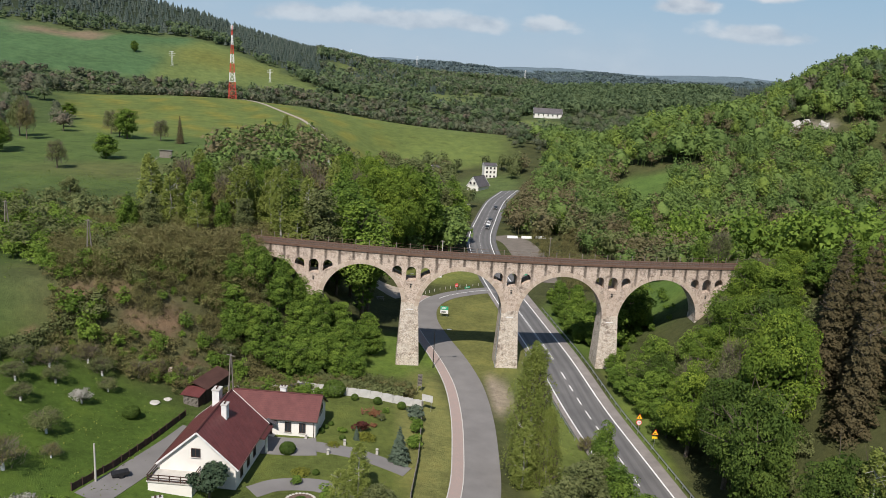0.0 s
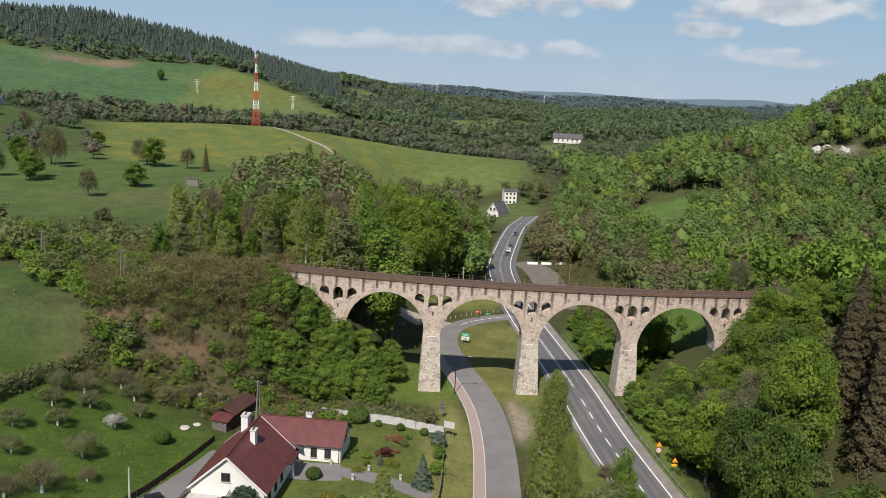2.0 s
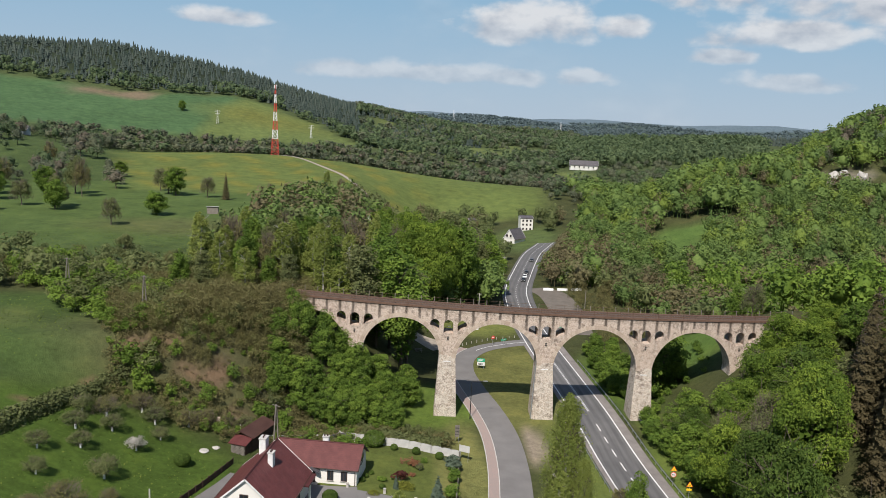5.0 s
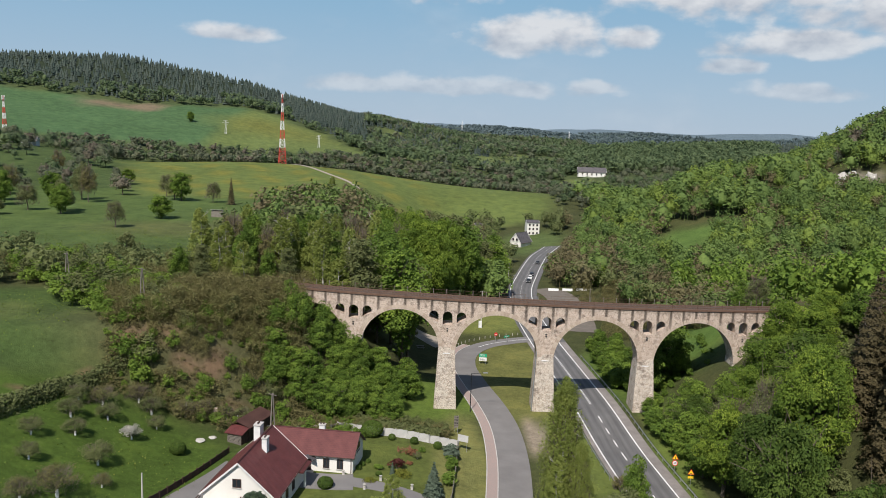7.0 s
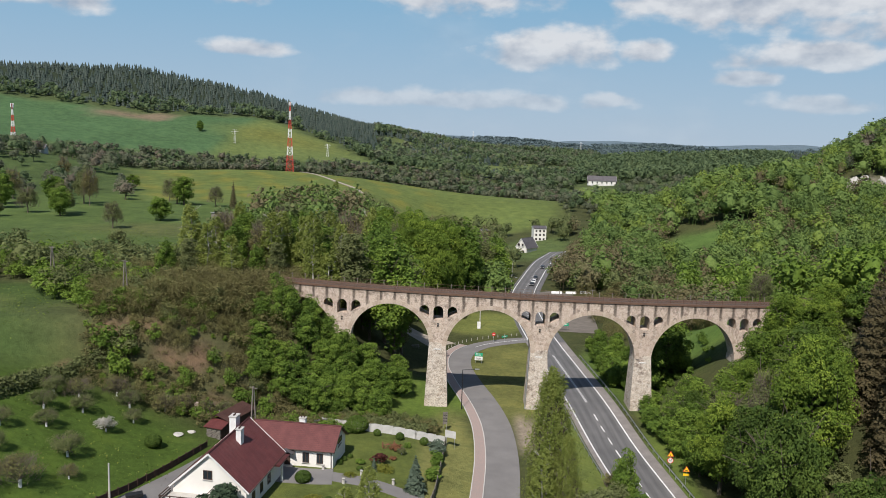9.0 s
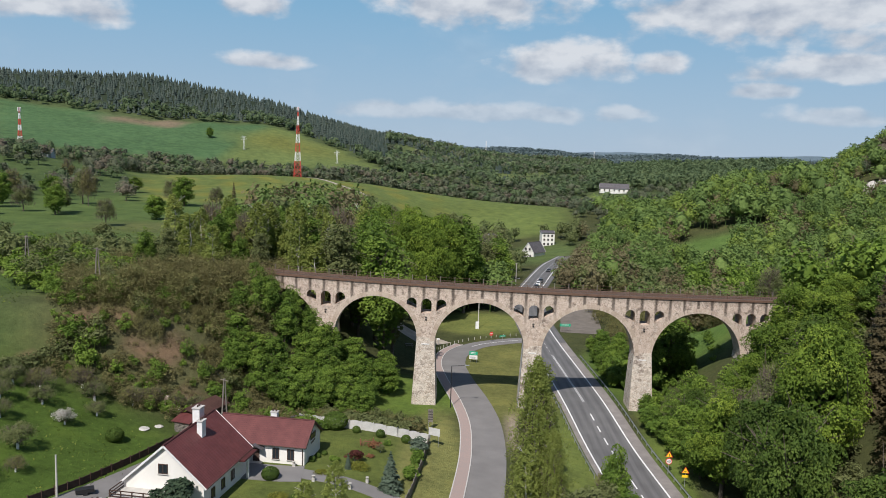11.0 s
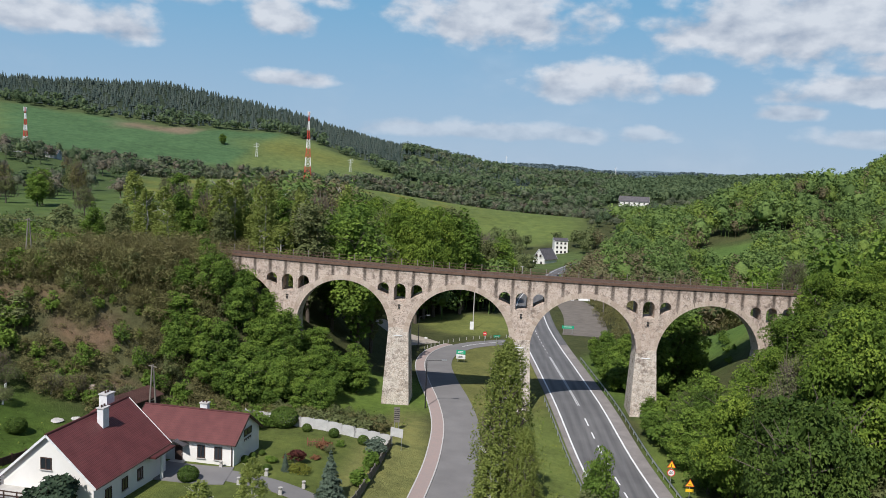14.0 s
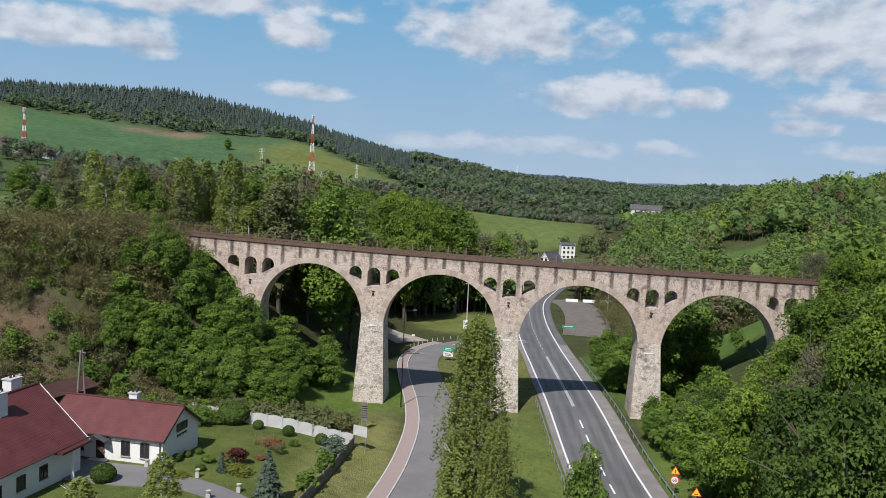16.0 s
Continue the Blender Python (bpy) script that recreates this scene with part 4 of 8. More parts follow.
def window(parent, m, w, h, sill=True, trim="wood_dark"):
    """A framed window with two panes; its wall faces -y."""
    bm = bmesh.new()
    t = 0.09
    box(bm, -w / 2, w / 2, -0.07, 0.05, h - t, h, m)
    box(bm, -w / 2, w / 2, -0.07, 0.05, 0, t, m)
    for x in (-w / 2, w / 2 - t, -t / 2):
        box(bm, x, x + t, -0.07, 0.05, t, h - t, m)
    fr = part("window", bm, M[trim], parent, "dark framed window")
    for s in (-1, 1):
        bm = bmesh.new()
        a, b = sorted((s * t / 2, s * (w / 2 - t)))
        box(bm, a, b, -0.03, 0.02, t, h - t, m)
        part("pane", bm, M["glass"], fr)
    if sill:
        bm = bmesh.new()
        box(bm, -w / 2 - 0.08, w / 2 + 0.08, -0.16, 0.0, -0.07, 0.0, m)
        part("sill", bm, M["kerb"], fr)
    return fr


def chimney(parent, x, y, z0, z1, w=0.55):
    bm = bmesh.new()
    box(bm, x - w, x + w, y - w * 0.7, y + w * 0.7, z0, z1)
    c = part("chimney", bm, M["paint_white"], parent, "white rendered chimney")
    bm = bmesh.new()
    box(bm, x - w - 0.1, x + w + 0.1, y - w * 0.7 - 0.1, y + w * 0.7 + 0.1, z1, z1 + 0.12)
    part("chimney_cap", bm, M["kerb"], c)
    for s in (-0.25, 0.25):
        bm = bmesh.new()
        rod(bm, (x + s, y, z1 + 0.12), (x + s, y, z1 + 0.4), 0.11, sides=8)
        part("flue", bm, M["wood_dark"], c)


def gable_house(name, label, m, l, w, eave, ridge, walls, roof, over=0.5, fascia="paint_white"):
    """A house body with a pitched roof, ridge along its own x."""
    root = empty(name, m)
    tagged(root, label, "house")
    part("wall", gable_walls(l, w, eave, ridge - 0.05), M[walls], root)
    k = (ridge - eave) / (w / 2)
    ye, ze = w / 2 + over, eave - over * k + 0.16
    X = l / 2 + over * 0.8
    r = ridge + 0.16
    for s in (-1, 1):
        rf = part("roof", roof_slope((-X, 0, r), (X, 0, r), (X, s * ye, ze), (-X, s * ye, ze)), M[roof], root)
        bm = bmesh.new()
        rod(bm, (-X, s * (ye + 0.06), ze - 0.06), (X, s * (ye + 0.06), ze - 0.06), 0.07, sides=6)
        part("gutter", bm, M["wood_dark"], rf)
        for e in (-1, 1):
            bm = bmesh.new()
            n = Vector((0, s * (ze - r), -ye)).normalized()
            a, b = Vector((e * (X + 0.02), 0, r - 0.1)), Vector((e * (X + 0.02), s * ye, ze - 0.1))
            box(bm, -0.03, 0.03, 0, (b - a).length, -0.14, 0.1,
                Matrix.Translation(a) @ Matrix.Rotation(math.atan2(b.z - a.z, b.y - a.y), 4, "X"))
            part("bargeboard", bm, M[fascia], rf)
    bm = bmesh.new()
    rod(bm, (-X, 0, r), (X, 0, r), 0.13, sides=8)
    part("ridge_cap", bm, M[roof], root)
    return root


TURN = -7.0


def main_house():
    cx, cy = -49.6, -50.4
    g = 2.3
    h = gable_house("house", "white rendered house with dark red tiled roof and balcony", pose(cx, cy, g, 0, 0, 90 + TURN), 14.0, 10.6, 4.0, 8.7, "render_white", "roof_red")
    # gable side faces the garden gate: local -x
    side = Matrix.Rotation(radians(-90), 4, "Z")
    for y, z, w, hh in ((0.2, 5.0, 1.3, 1.3), (-2.6, 1.2, 1.3, 1.4), (2.2, 1.2, 1.3, 1.4)):
        window(h, Matrix.Translation((-7.02, y, z)) @ side, w, hh)
    east = Matrix.Identity(4)
    for x in (-4.5, -1.5, 1.5):
        window(h, Matrix.Translation((x, -5.32, 1.3)) @ east, 1.1, 1.4)
    chimney(h, 0.5, -1.3, 7.0, 9.6)
    chimney(h, 5.5, 1.6, 6.6, 9.6, 0.75)
    bm = bmesh.new()
    box(bm, -10.2, -7.0, -0.4, 5.6, -1.0, 2.6)
    b = part("terrace", bm, M["render_white"], h, "white rendered garage block under the balcony")
    bm = bmesh.new()
    box(bm, -10.35, -7.0, -0.5, 5.75, 2.6, 2.78)
    part("slab", bm, M["concrete"], b)
    bm = bmesh.new()
    for x0, x1, y0, y1 in ((-10.3, -10.2, -0.4, 5.7), (-10.3, -7.0, 5.6, 5.7), (-10.3, -7.0, -0.45, -0.35)):
        box(bm, x0, x1, y0, y1, 3.62, 3.72)
        box(bm, x0, x1, y0, y1, 3.2, 3.3)
        box(bm, x0, x1, y0, y1, 2.85, 2.95)
    part("balcony_rail", bm, M["wood_dark"], b, "dark wooden balcony balustrade")
    for y in (-0.4, 1.1, 2.6, 4.1, 5.6):
        bm = bmesh.new()
        box(bm, -10.32, -10.18, y - 0.05, y + 0.05, 2.78, 3.75)
        part("baluster", bm, M["wood_dark"], b)
    # porch column on the east side
    bm = bmesh.new()
    rod(bm, (4.6, -6.2, -0.5), (4.6, -6.2, 3.4), 0.2, sides=10)
    part("column", bm, M["render_white"], h, "round white porch column")
    bm = bmesh.new()
    box(bm, 2.6, 7.0, -6.6, -5.3, 3.4, 3.62)
    part("porch_roof", bm, M["roof_red"], h)

    w = gable_house("house", "white rendered single-storey annex with dark red roof", pose(-42.6, -36.4, g, 0, 0, TURN), 14.0, 7.4, 3.1, 5.6, "render_white", "roof_red", 0.45, "wood_dark")
    for x in (-5.4, -3.0, 2.6, 4.9):
        window(w, Matrix.Translation((x, -3.72, 0.75)), 1.05, 1.65)
    bm = bmesh.new()
    box(bm, -0.95, 0.05, -3.78, -3.6, 0, 2.1)
    d = part("door", bm, M["wood_dark"], w, "dark wooden front door")
    bm = bmesh.new()
    box(bm, 0.0, 0.06, -3.86, -3.78, 0.95, 1.1)
    part("door_handle", bm, M["steel"], d)
    for s in (-1, 1):
        part("canopy", roof_slope((-0.45, -5.0, 3.05), (-0.45, -3.5, 3.05), (-0.45 + s * 1.35, -3.5, 2.45), (-0.45 + s * 1.35, -5.0, 2.45), 0.08), M["roof_dark"], w, "small dark porch canopy")
    bm = bmesh.new()
    box(bm, -1.5, 0.6, -5.0, -3.7, -0.6, 0.18)
    part("step", bm, M["concrete"], w)
    chimney(w, 0.6, 0.9, 4.6, 6.3, 0.5)
    bm = bmesh.new()
    rod(bm, (6.75, -3.85, 0), (6.75, -3.85, 2.9), 0.06)
    part("downpipe", bm, M["wood_dark"], w)
    e = Matrix.Rotation(radians(90), 4, "Z")
    window(w, Matrix.Translation((7.02, 0.1, 3.0)) @ e, 2.2, 0.9, False)
    bm = bmesh.new()
    box(bm, 7.02, 7.08, -0.9, 1.1, 2.55, 2.67)
    for y in (-0.8, -0.3, 0.3, 0.9):
        box(bm, 7.02, 7.07, y, y + 0.1, 2.35, 2.55)
    part("flower_rack", bm, M["wood_dark"], w, "dark wooden flower rack below the gable window")
    bm = bmesh.new()
    box(bm, 1.6, 2.4, 1.5, 2.2, 4.72, 4.85)
    part("roof_hatch", bm, M["black"], w)
    return h, w


main_house()

lower = gable_house("house", "white house with faded pinkish red roof", pose(-52.5, -78.5, gz(-52.5, -78.5), 0, 0, 22), 13.0, 10.0, 3.3, 7.6, "render_white", "roof_pink")
chimney(lower, 1.5, -1.0, 6.0, 8.9, 0.5)
chimney(lower, 3.0, 1.0, 6.0, 8.9, 0.5)
for y in (-2.4, 1.6):
    window(lower, Matrix.Translation((-6.52, y, 1.2)) @ Matrix.Rotation(radians(-90), 4, "Z"), 1.2, 1.3)

white_far = gable_house("house", "small white gabled house beside the road", pose(21.5, 278, gz(21.5, 278) - 1.2, 0, 0, 52), 11.0, 7.0, 3.8, 8.6, "render_white", "roof_dark")
for y, z in ((-1.8, 1.0), (1.8, 1.0), (-1.2, 4.6), (1.2, 4.6)):
    window(white_far, Matrix.Translation((-6.02, y, z)) @ Matrix.Rotation(radians(-90), 4, "Z"), 1.1, 1.3)
tall = gable_house("house", "tall pale building above the road bend", pose(32.5, 322, gz(32.5, 322) - 1, 0, 0, 5), 7.6, 8.0, 8.4, 9.6, "render_white", "roof_dark", 0.3)
for z in (1.4, 4.0, 6.4):
    for x in (-2.3, 0.0, 2.3):
        window(tall, Matrix.Translation((x, -4.02, z)), 1.1, 1.2)
barn = gable_house("house", "long white farmhouse with grey slate roof in the valley", pose(136, 694, gz(136, 694) + 1.0, 0, 0, -6), 30.0, 10.0, 4.2, 9.0, "render_white", "roof_dark")
for x in range(-15, 16, 5):
    window(barn, Matrix.Translation((x, -6.02, 1.6)), 1.3, 1.6)
gable_house("house", "little white cottage half hidden in trees", pose(2, 330, gz(2, 330), 0, 0, 15), 9.0, 7.0, 3.5, 6.5, "render_white", "roof_dark")
for k, (x, y, t, r) in enumerate(((-356, 408, 12, "roof_pink"), (-338, 402, -20, "roof_dark"), (-372, 420, 40, "roof_pink"), (-322, 412, 5, "roof_dark"))):
    gable_house("house", "distant pale village house with pitched roof", pose(x, y, gz(x, y), 0, 0, t), 10, 7, 3, 6, "render_grey", r)


def plank_shed():
    m = pose(-56.3, -27.2, gz(-56.3, -27.2), 0, 0, 72)
    s = empty("shed", m)
    tagged(s, "long dark brown wooden shed with low metal roof", "shed")
    bm = bmesh.new()
    box(bm, -2.6, 4.9, -1.5, 1.5, -0.9, 2.7)
    part("body", bm, M["wood_dark"], s)
    bm = bmesh.new()
    box(bm, -0.12, 0.12, -0.02, 0.02, -0.6, 2.68)
    me = mesh_of(bm, "wood_dark")
    for i in range(29):
        child("plank", me, s, Matrix.Translation((-2.45 + i * 0.26, -1.52 - 0.015 * (i % 2), 0)))
    part("roof", roof_slope((-3.0, 0.9, 3.6), (5.2, 0.9, 3.6), (5.2, -2.0, 2.65), (-3.0, -2.0, 2.65), 0.1), M["roof_brown"], s)
    part("roof", roof_slope((-3.0, 0.9, 3.6), (5.2, 0.9, 3.6), (5.2, 1.9, 2.8), (-3.0, 1.9, 2.8), 0.1), M["roof_brown"], s)
    bm = bmesh.new()
    box(bm, -4.7, -2.6, -1.4, 1.4, -0.6, 2.2)
    lean = part("wood_bay", bm, M["wood_dark"], s, "open bay filled with stacked firewood")
    part("bay_roof", roof_slope((-2.58, 1.8, 2.75), (-2.58, -1.8, 2.75), (-5.2, -1.8, 2.1), (-5.2, 1.8, 2.1), 0.09), M["roof_red"], lean)
    bm = bmesh.new()
    rod(bm, (0, 0, 0), (0.25, 0, 0), 0.115, sides=7)
    log = mesh_of(bm, "wood_grey")
    for k in range(8):
        for i in range(11):
            child("log", log, lean, pose(-4.9 - 0.03 * ((i * 7 + k * 3) % 4), -1.25 + 0.25 * i, 0.1 + 0.25 * k))


plank_shed()
h = empty("shed", pose(-114.5, 157, gz(-114.5, 157), 0, 0, 10))
tagged(h, "small weathered grey wooden hut on the meadow", "shed")
bm = bmesh.new()
box(bm, -2.2, 2.2, -1.6, 1.6, -0.4, 2.6)
part("body", bm, M["wood_grey"], h)
part("roof", roof_slope((-2.5, -2.0, 3.1), (2.5, -2.0, 3.1), (2.5, 2.0, 2.5), (-2.5, 2.0, 2.5), 0.1), M["tarp"], h)
copy_thing(h, pose(-100.5, 139, gz(-100.5, 139), 0, 0, -15) @ Matrix.Diagonal((0.6, 0.6, 0.7, 1)))

# ---- mast and pylons ----


def lattice_mast(x, y, height, base, label):
    z = gz(x, y)
    root = empty("radio_mast", pose(x, y, z - 0.3, 0, 0, 20))
    tagged(root, label, "radio mast")
    n = 16
    bands = ["mast_red"] * 4 + ["mast_white"] * 2 + ["mast_red"] * 2 + ["mast_white"] * 2 + ["mast_red"] * 2 + ["mast_white"] * 2 + ["mast_red"] * 2
    w = lambda t: base * (1 - t) ** 1.25 + 0.55

    def corner(i, k):
        t = i / n
        a = w(t) / 2
        return Vector((a * (1 if k in (0, 1) else -1), a * (1 if k in (1, 2) else -1), height * t))

    for i in range(n):
        bm = bmesh.new()
        for k in range(4):
            j = (k + 1) % 4
            rod(bm, corner(i, k), corner(i + 1, k), 0.17, sides=4)
            rod(bm, corner(i, k), corner(i + 1, j), 0.09, sides=4)
            rod(bm, corner(i, j), corner(i + 1, k), 0.09, sides=4)
            rod(bm, corner(i, k), corner(i, j), 0.09, sides=4)
        part("lattice_section", bm, M[bands[i]], root)
    for a in range(6):
        t = a * math.pi / 3
        bm = bmesh.new()
        box(bm, -0.16, 0.16, -0.1, 0.1, height - 2.6, height + 0.2, Matrix.Translation((math.cos(t) * 0.9, math.sin(t) * 0.9, 0)) @ Matrix.Rotation(t, 4, "Z"))
        part("antenna", bm, M["mast_white"], root)
    bm = bmesh.new()
    box(bm, -0.9, 0.9, -0.9, 0.9, height - 3.2, height - 3.0)
    part("platform", bm, M["steel"], root)
    bm = bmesh.new()
    box(bm, -4, 9, -4, 4, -0.6, 0.35)
    part("base_slab", bm, M["gravel"], root)


lattice_mast(-155, 484, 56.5, 5.2, "tall red and white lattice radio mast on the field")
lattice_mast(-327, 388, 31, 3.2, "distant red and white lattice radio mast")


def pylon(x, y, height):
    root = empty("power_pylon", pose(x, y, gz(x, y) - 0.3, 0, 0, 15))
    tagged(root, "pale steel lattice power pylon with crossarms", "pylon")
    n = 7
    f = lambda i: (0.11 * height * (1 - i / n) + 0.5) / 2
    bm = bmesh.new()
    P = lambda i, k: Vector((f(i) * (1 if k in (0, 1) else -1), f(i) * (1 if k in (1, 2) else -1), height * i / n))
    for i in range(n):
        for k in range(4):
            rod(bm, P(i, k), P(i + 1, k), 0.1, sides=4)
            rod(bm, P(i, k), P(i + 1, (k + 1) % 4), 0.05, sides=4)
    part("tower", bm, M["mast_white"], root)
    for z, w in ((0.98, 2.2), (0.86, 3.2), (0.74, 2.6)):
        bm = bmesh.new()
        rod(bm, (-w, 0, height * z), (w, 0, height * z), 0.09, sides=4)
        part("crossarm", bm, M["mast_white"], root)


for x, y, hgt in ((-238, 619, 13.5), (-150, 639, 13), (-122, 1490, 23), (10, 1460, 24), (208, 1330, 20)):
    pylon(x, y, hgt)

# ---- trees ----


def unit(v):
    return v / np.maximum(np.linalg.norm(v, axis=1, keepdims=True), 1e-9)


def leaf_quads(p, nrm, size, rng, stretch=1.5):
    """Small leaf sprays: one pointed blade for each place."""
    n = len(p)
    t = unit(np.cross(nrm, rng.normal(size=(n, 3))))
    b = np.cross(nrm, t)
    s = size * rng.uniform(0.6, 1.35, (n, 1))
    t, b = t * s * stretch * 0.62, b * s * 0.62
    v = np.stack([p - t * 0.7 - b, p - t * 0.7 + b, p + t], 1).reshape(-1, 3)
    return v, np.arange(3 * n).reshape(n, 3)


def lobed_crown(rng, r, h, z0, lobes, n, size, lobe=0.42, up=0.25, inner=0.12, stretch=1.5, flat=0.8):
    """Leaves on the outer skin of many overlapping boughs within an egg-shaped crown."""
    d = unit(rng.normal(size=(lobes, 3)))
    d[:, 2] = np.abs(d[:, 2]) * 1.35 - 0.62
    d = unit(d)
    k = rng.uniform(0.45, 0.8, (lobes, 1))
    c = d * k * np.array([r, r, h / 2]) + np.array([0, 0, z0 + h * 0.47])
    lr = lobe * r * rng.uniform(0.6, 1.15, lobes)
    w = lr ** 2
    i = rng.choice(lobes, n, p=w / w.sum())
    q = unit(rng.normal(size=(n, 3)) + np.array([0, 0, up]))
    rad = lr[i][:, None] * (1 - np.abs(rng.normal(0, inner, (n, 1)))) * np.array([1, 1, flat])
    p = c[i] + q * rad
    out = unit(p - np.array([0, 0, z0 + h * 0.3]))
    nrm = unit(q * 0.7 + out * 0.4 + np.array([0, 0, 0.35]) + rng.normal(0, 0.6, (n, 3)))
    return (*leaf_quads(p, nrm, size, rng, stretch), np.repeat(rng.uniform(0, 1, lobes)[i], 3))


def clipped(rng, r, h, n, size):
    """A close-cut globe of small leaves."""
    q = unit(rng.normal(size=(n, 3)))
    p = q * rng.normal(1.0, 0.025, (n, 1)) * np.array([r, r, h / 2]) + np.array([0, 0, h / 2])
    return (*leaf_quads(p, unit(q + rng.normal(0, 0.45, (n, 3))), size, rng, 1.3), np.repeat(rng.uniform(0, 0.8, n), 3))


def join(*sets):
    vs, fs, ts, o = [], [], [], 0
    for s in sets:
        vs.append(s[0])
        fs.append(s[1] + o)
        ts.append(s[2] if len(s) > 2 else np.full(len(s[0]), 0.3))
        o += len(s[0])
    return np.concatenate(vs), np.concatenate(fs), np.concatenate(ts)


def hull(rng, r, h, z0, seg, rings, lobes):
    """A closed bumpy crown body."""
    ld = unit(rng.normal(size=(lobes, 3)) + np.array([0, 0, 0.3]))
    v, f = [], []
    for j in range(rings + 1):
        t = math.pi * (0.04 + 0.86 * j / rings)
        for i in range(seg):
            a = 2 * math.pi * (i + 0.5 * (j % 2)) / seg
            v.append((math.sin(t) * math.cos(a), math.sin(t) * math.sin(a), math.cos(t)))
    v = np.array(v)
    b = np.max(np.exp(-((1 - v @ ld.T) / 0.13)), 1)
    v = v * (0.68 + 0.32 * b + rng.normal(0, 0.03, len(v)))[:, None]
    v = v * np.array([r, r, h / 2]) + np.array([0, 0, z0 + h / 2])
    for j in range(rings):
        for i in range(seg):
            p, q, m, n = j * seg + i, j * seg + (i + 1) % seg, (j + 1) * seg + i, (j + 1) * seg + (i + 1) % seg
            f += [(p, m, q), (q, m, n)]
    top = [(0, i, i + 1) for i in range(1, seg - 1)]
    return v, np.array(f + top)


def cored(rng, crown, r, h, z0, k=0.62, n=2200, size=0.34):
    """A crown with inner leaves that close the view through; its inner shade is painted as their darkest tint."""
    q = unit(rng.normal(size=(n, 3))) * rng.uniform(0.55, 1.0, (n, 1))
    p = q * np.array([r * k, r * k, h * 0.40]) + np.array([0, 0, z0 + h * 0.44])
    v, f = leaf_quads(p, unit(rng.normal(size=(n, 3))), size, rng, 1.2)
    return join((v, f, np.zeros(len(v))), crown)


def cone_crown(rng, r, h, z0, n, size, droop=0.35, gaps=0.0):
    """Whorls of drooping boughs up a spire."""
    u = 1 - np.sqrt(rng.uniform(0, 1, n))
    ring = np.round(u * 14) / 14 + rng.normal(0, 0.012, n)
    a = rng.uniform(0, 2 * math.pi, n)
    side = 0.82 + 0.18 * np.sin(a * 5 + ring * 40)
    rad = r * (1 - np.clip(ring, 0, 1)) ** 0.95 * side * np.sqrt(rng.uniform(0.12, 1, n))
    p = np.c_[np.cos(a) * rad, np.sin(a) * rad, z0 + h * ring - droop * rad * 0.6]
    nrm = unit(np.c_[np.cos(a) * 0.55, np.sin(a) * 0.55, np.full(n, 0.8)] + rng.normal(0, 0.35, (n, 3)))
    return leaf_quads(p, nrm, size, rng, 1.9)


def column_crown(rng, r, h, z0, lobes, n, size):
    """A tall light crown: small hanging boughs that draw in towards a pointed top."""
    u = rng.uniform(0.0, 1.0, lobes) ** 1.1
    a = rng.uniform(0, 2 * math.pi, lobes)
    prof = np.sqrt(np.clip((1.04 - u) / 0.62, 0, 1)) * np.minimum(1, 0.62 + 1.2 * u)
    rad = r * prof * np.sqrt(rng.uniform(0.4, 1, lobes))
    c = np.c_[np.cos(a) * rad, np.sin(a) * rad, z0 + h * 0.95 * u]
    lr = 0.27 * r * rng.uniform(0.6, 1.3, lobes) * (1.15 - 0.7 * u)
    i = rng.integers(0, lobes, n)
    q = rng.normal(size=(n, 3)) * 0.6
    q = unit(q)
    p = c[i] + q * (lr[i] * np.abs(rng.normal(0.85, 0.45, n)))[:, None] * np.array([1, 1, 1.6])
    nrm = unit(q * 0.8 + unit(p - np.array([0, 0, z0 + h * 0.3])) * 0.6 + np.array([0, 0, 0.3]) + rng.normal(0, 0.5, (n, 3)))
    return (*leaf_quads(p, nrm, size, rng, 1.3), np.repeat(rng.uniform(0.2, 0.8, lobes)[i], 3))


def weeping_crown(rng, r, h, z0, strands, n, size):
    """A birch's crown: fine twigs that hang in long strands below arching boughs."""
    u = rng.uniform(0.03, 1.0, strands) ** 0.9
    a = rng.uniform(0, 2 * math.pi, strands)
    prof = np.sqrt(np.clip((1.03 - u) / 0.55, 0, 1)) * np.minimum(1, 0.7 + 1.3 * u)
    bough = 0.8 + 0.25 * np.sin(a * 4 + u * 23) + rng.normal(0, 0.1, strands)
    rad = r * prof * np.clip(bough, 0.3, 1.2) * np.sqrt(rng.uniform(0.25, 1, strands))
    ln = rng.uniform(0.05, 0.17, strands) * h
    i = rng.integers(0, strands, n)
    t = rng.uniform(0, 1, n)
    rr = rad[i] * (0.93 + 0.09 * t) + rng.normal(0, 0.05, n)
    p = np.c_[np.cos(a[i]) * rr + rng.normal(0, 0.05, n), np.sin(a[i]) * rr + rng.normal(0, 0.05, n), np.maximum(z0, z0 + h * u[i] - ln[i] * t)]
    nrm = unit(np.c_[np.cos(a[i]), np.sin(a[i]), np.full(n, 0.35)] + rng.normal(0, 0.7, (n, 3)))
    return (*leaf_quads(p, nrm, size, rng, 1.5), np.repeat(rng.uniform(0.0, 1.0, strands)[i], 3))


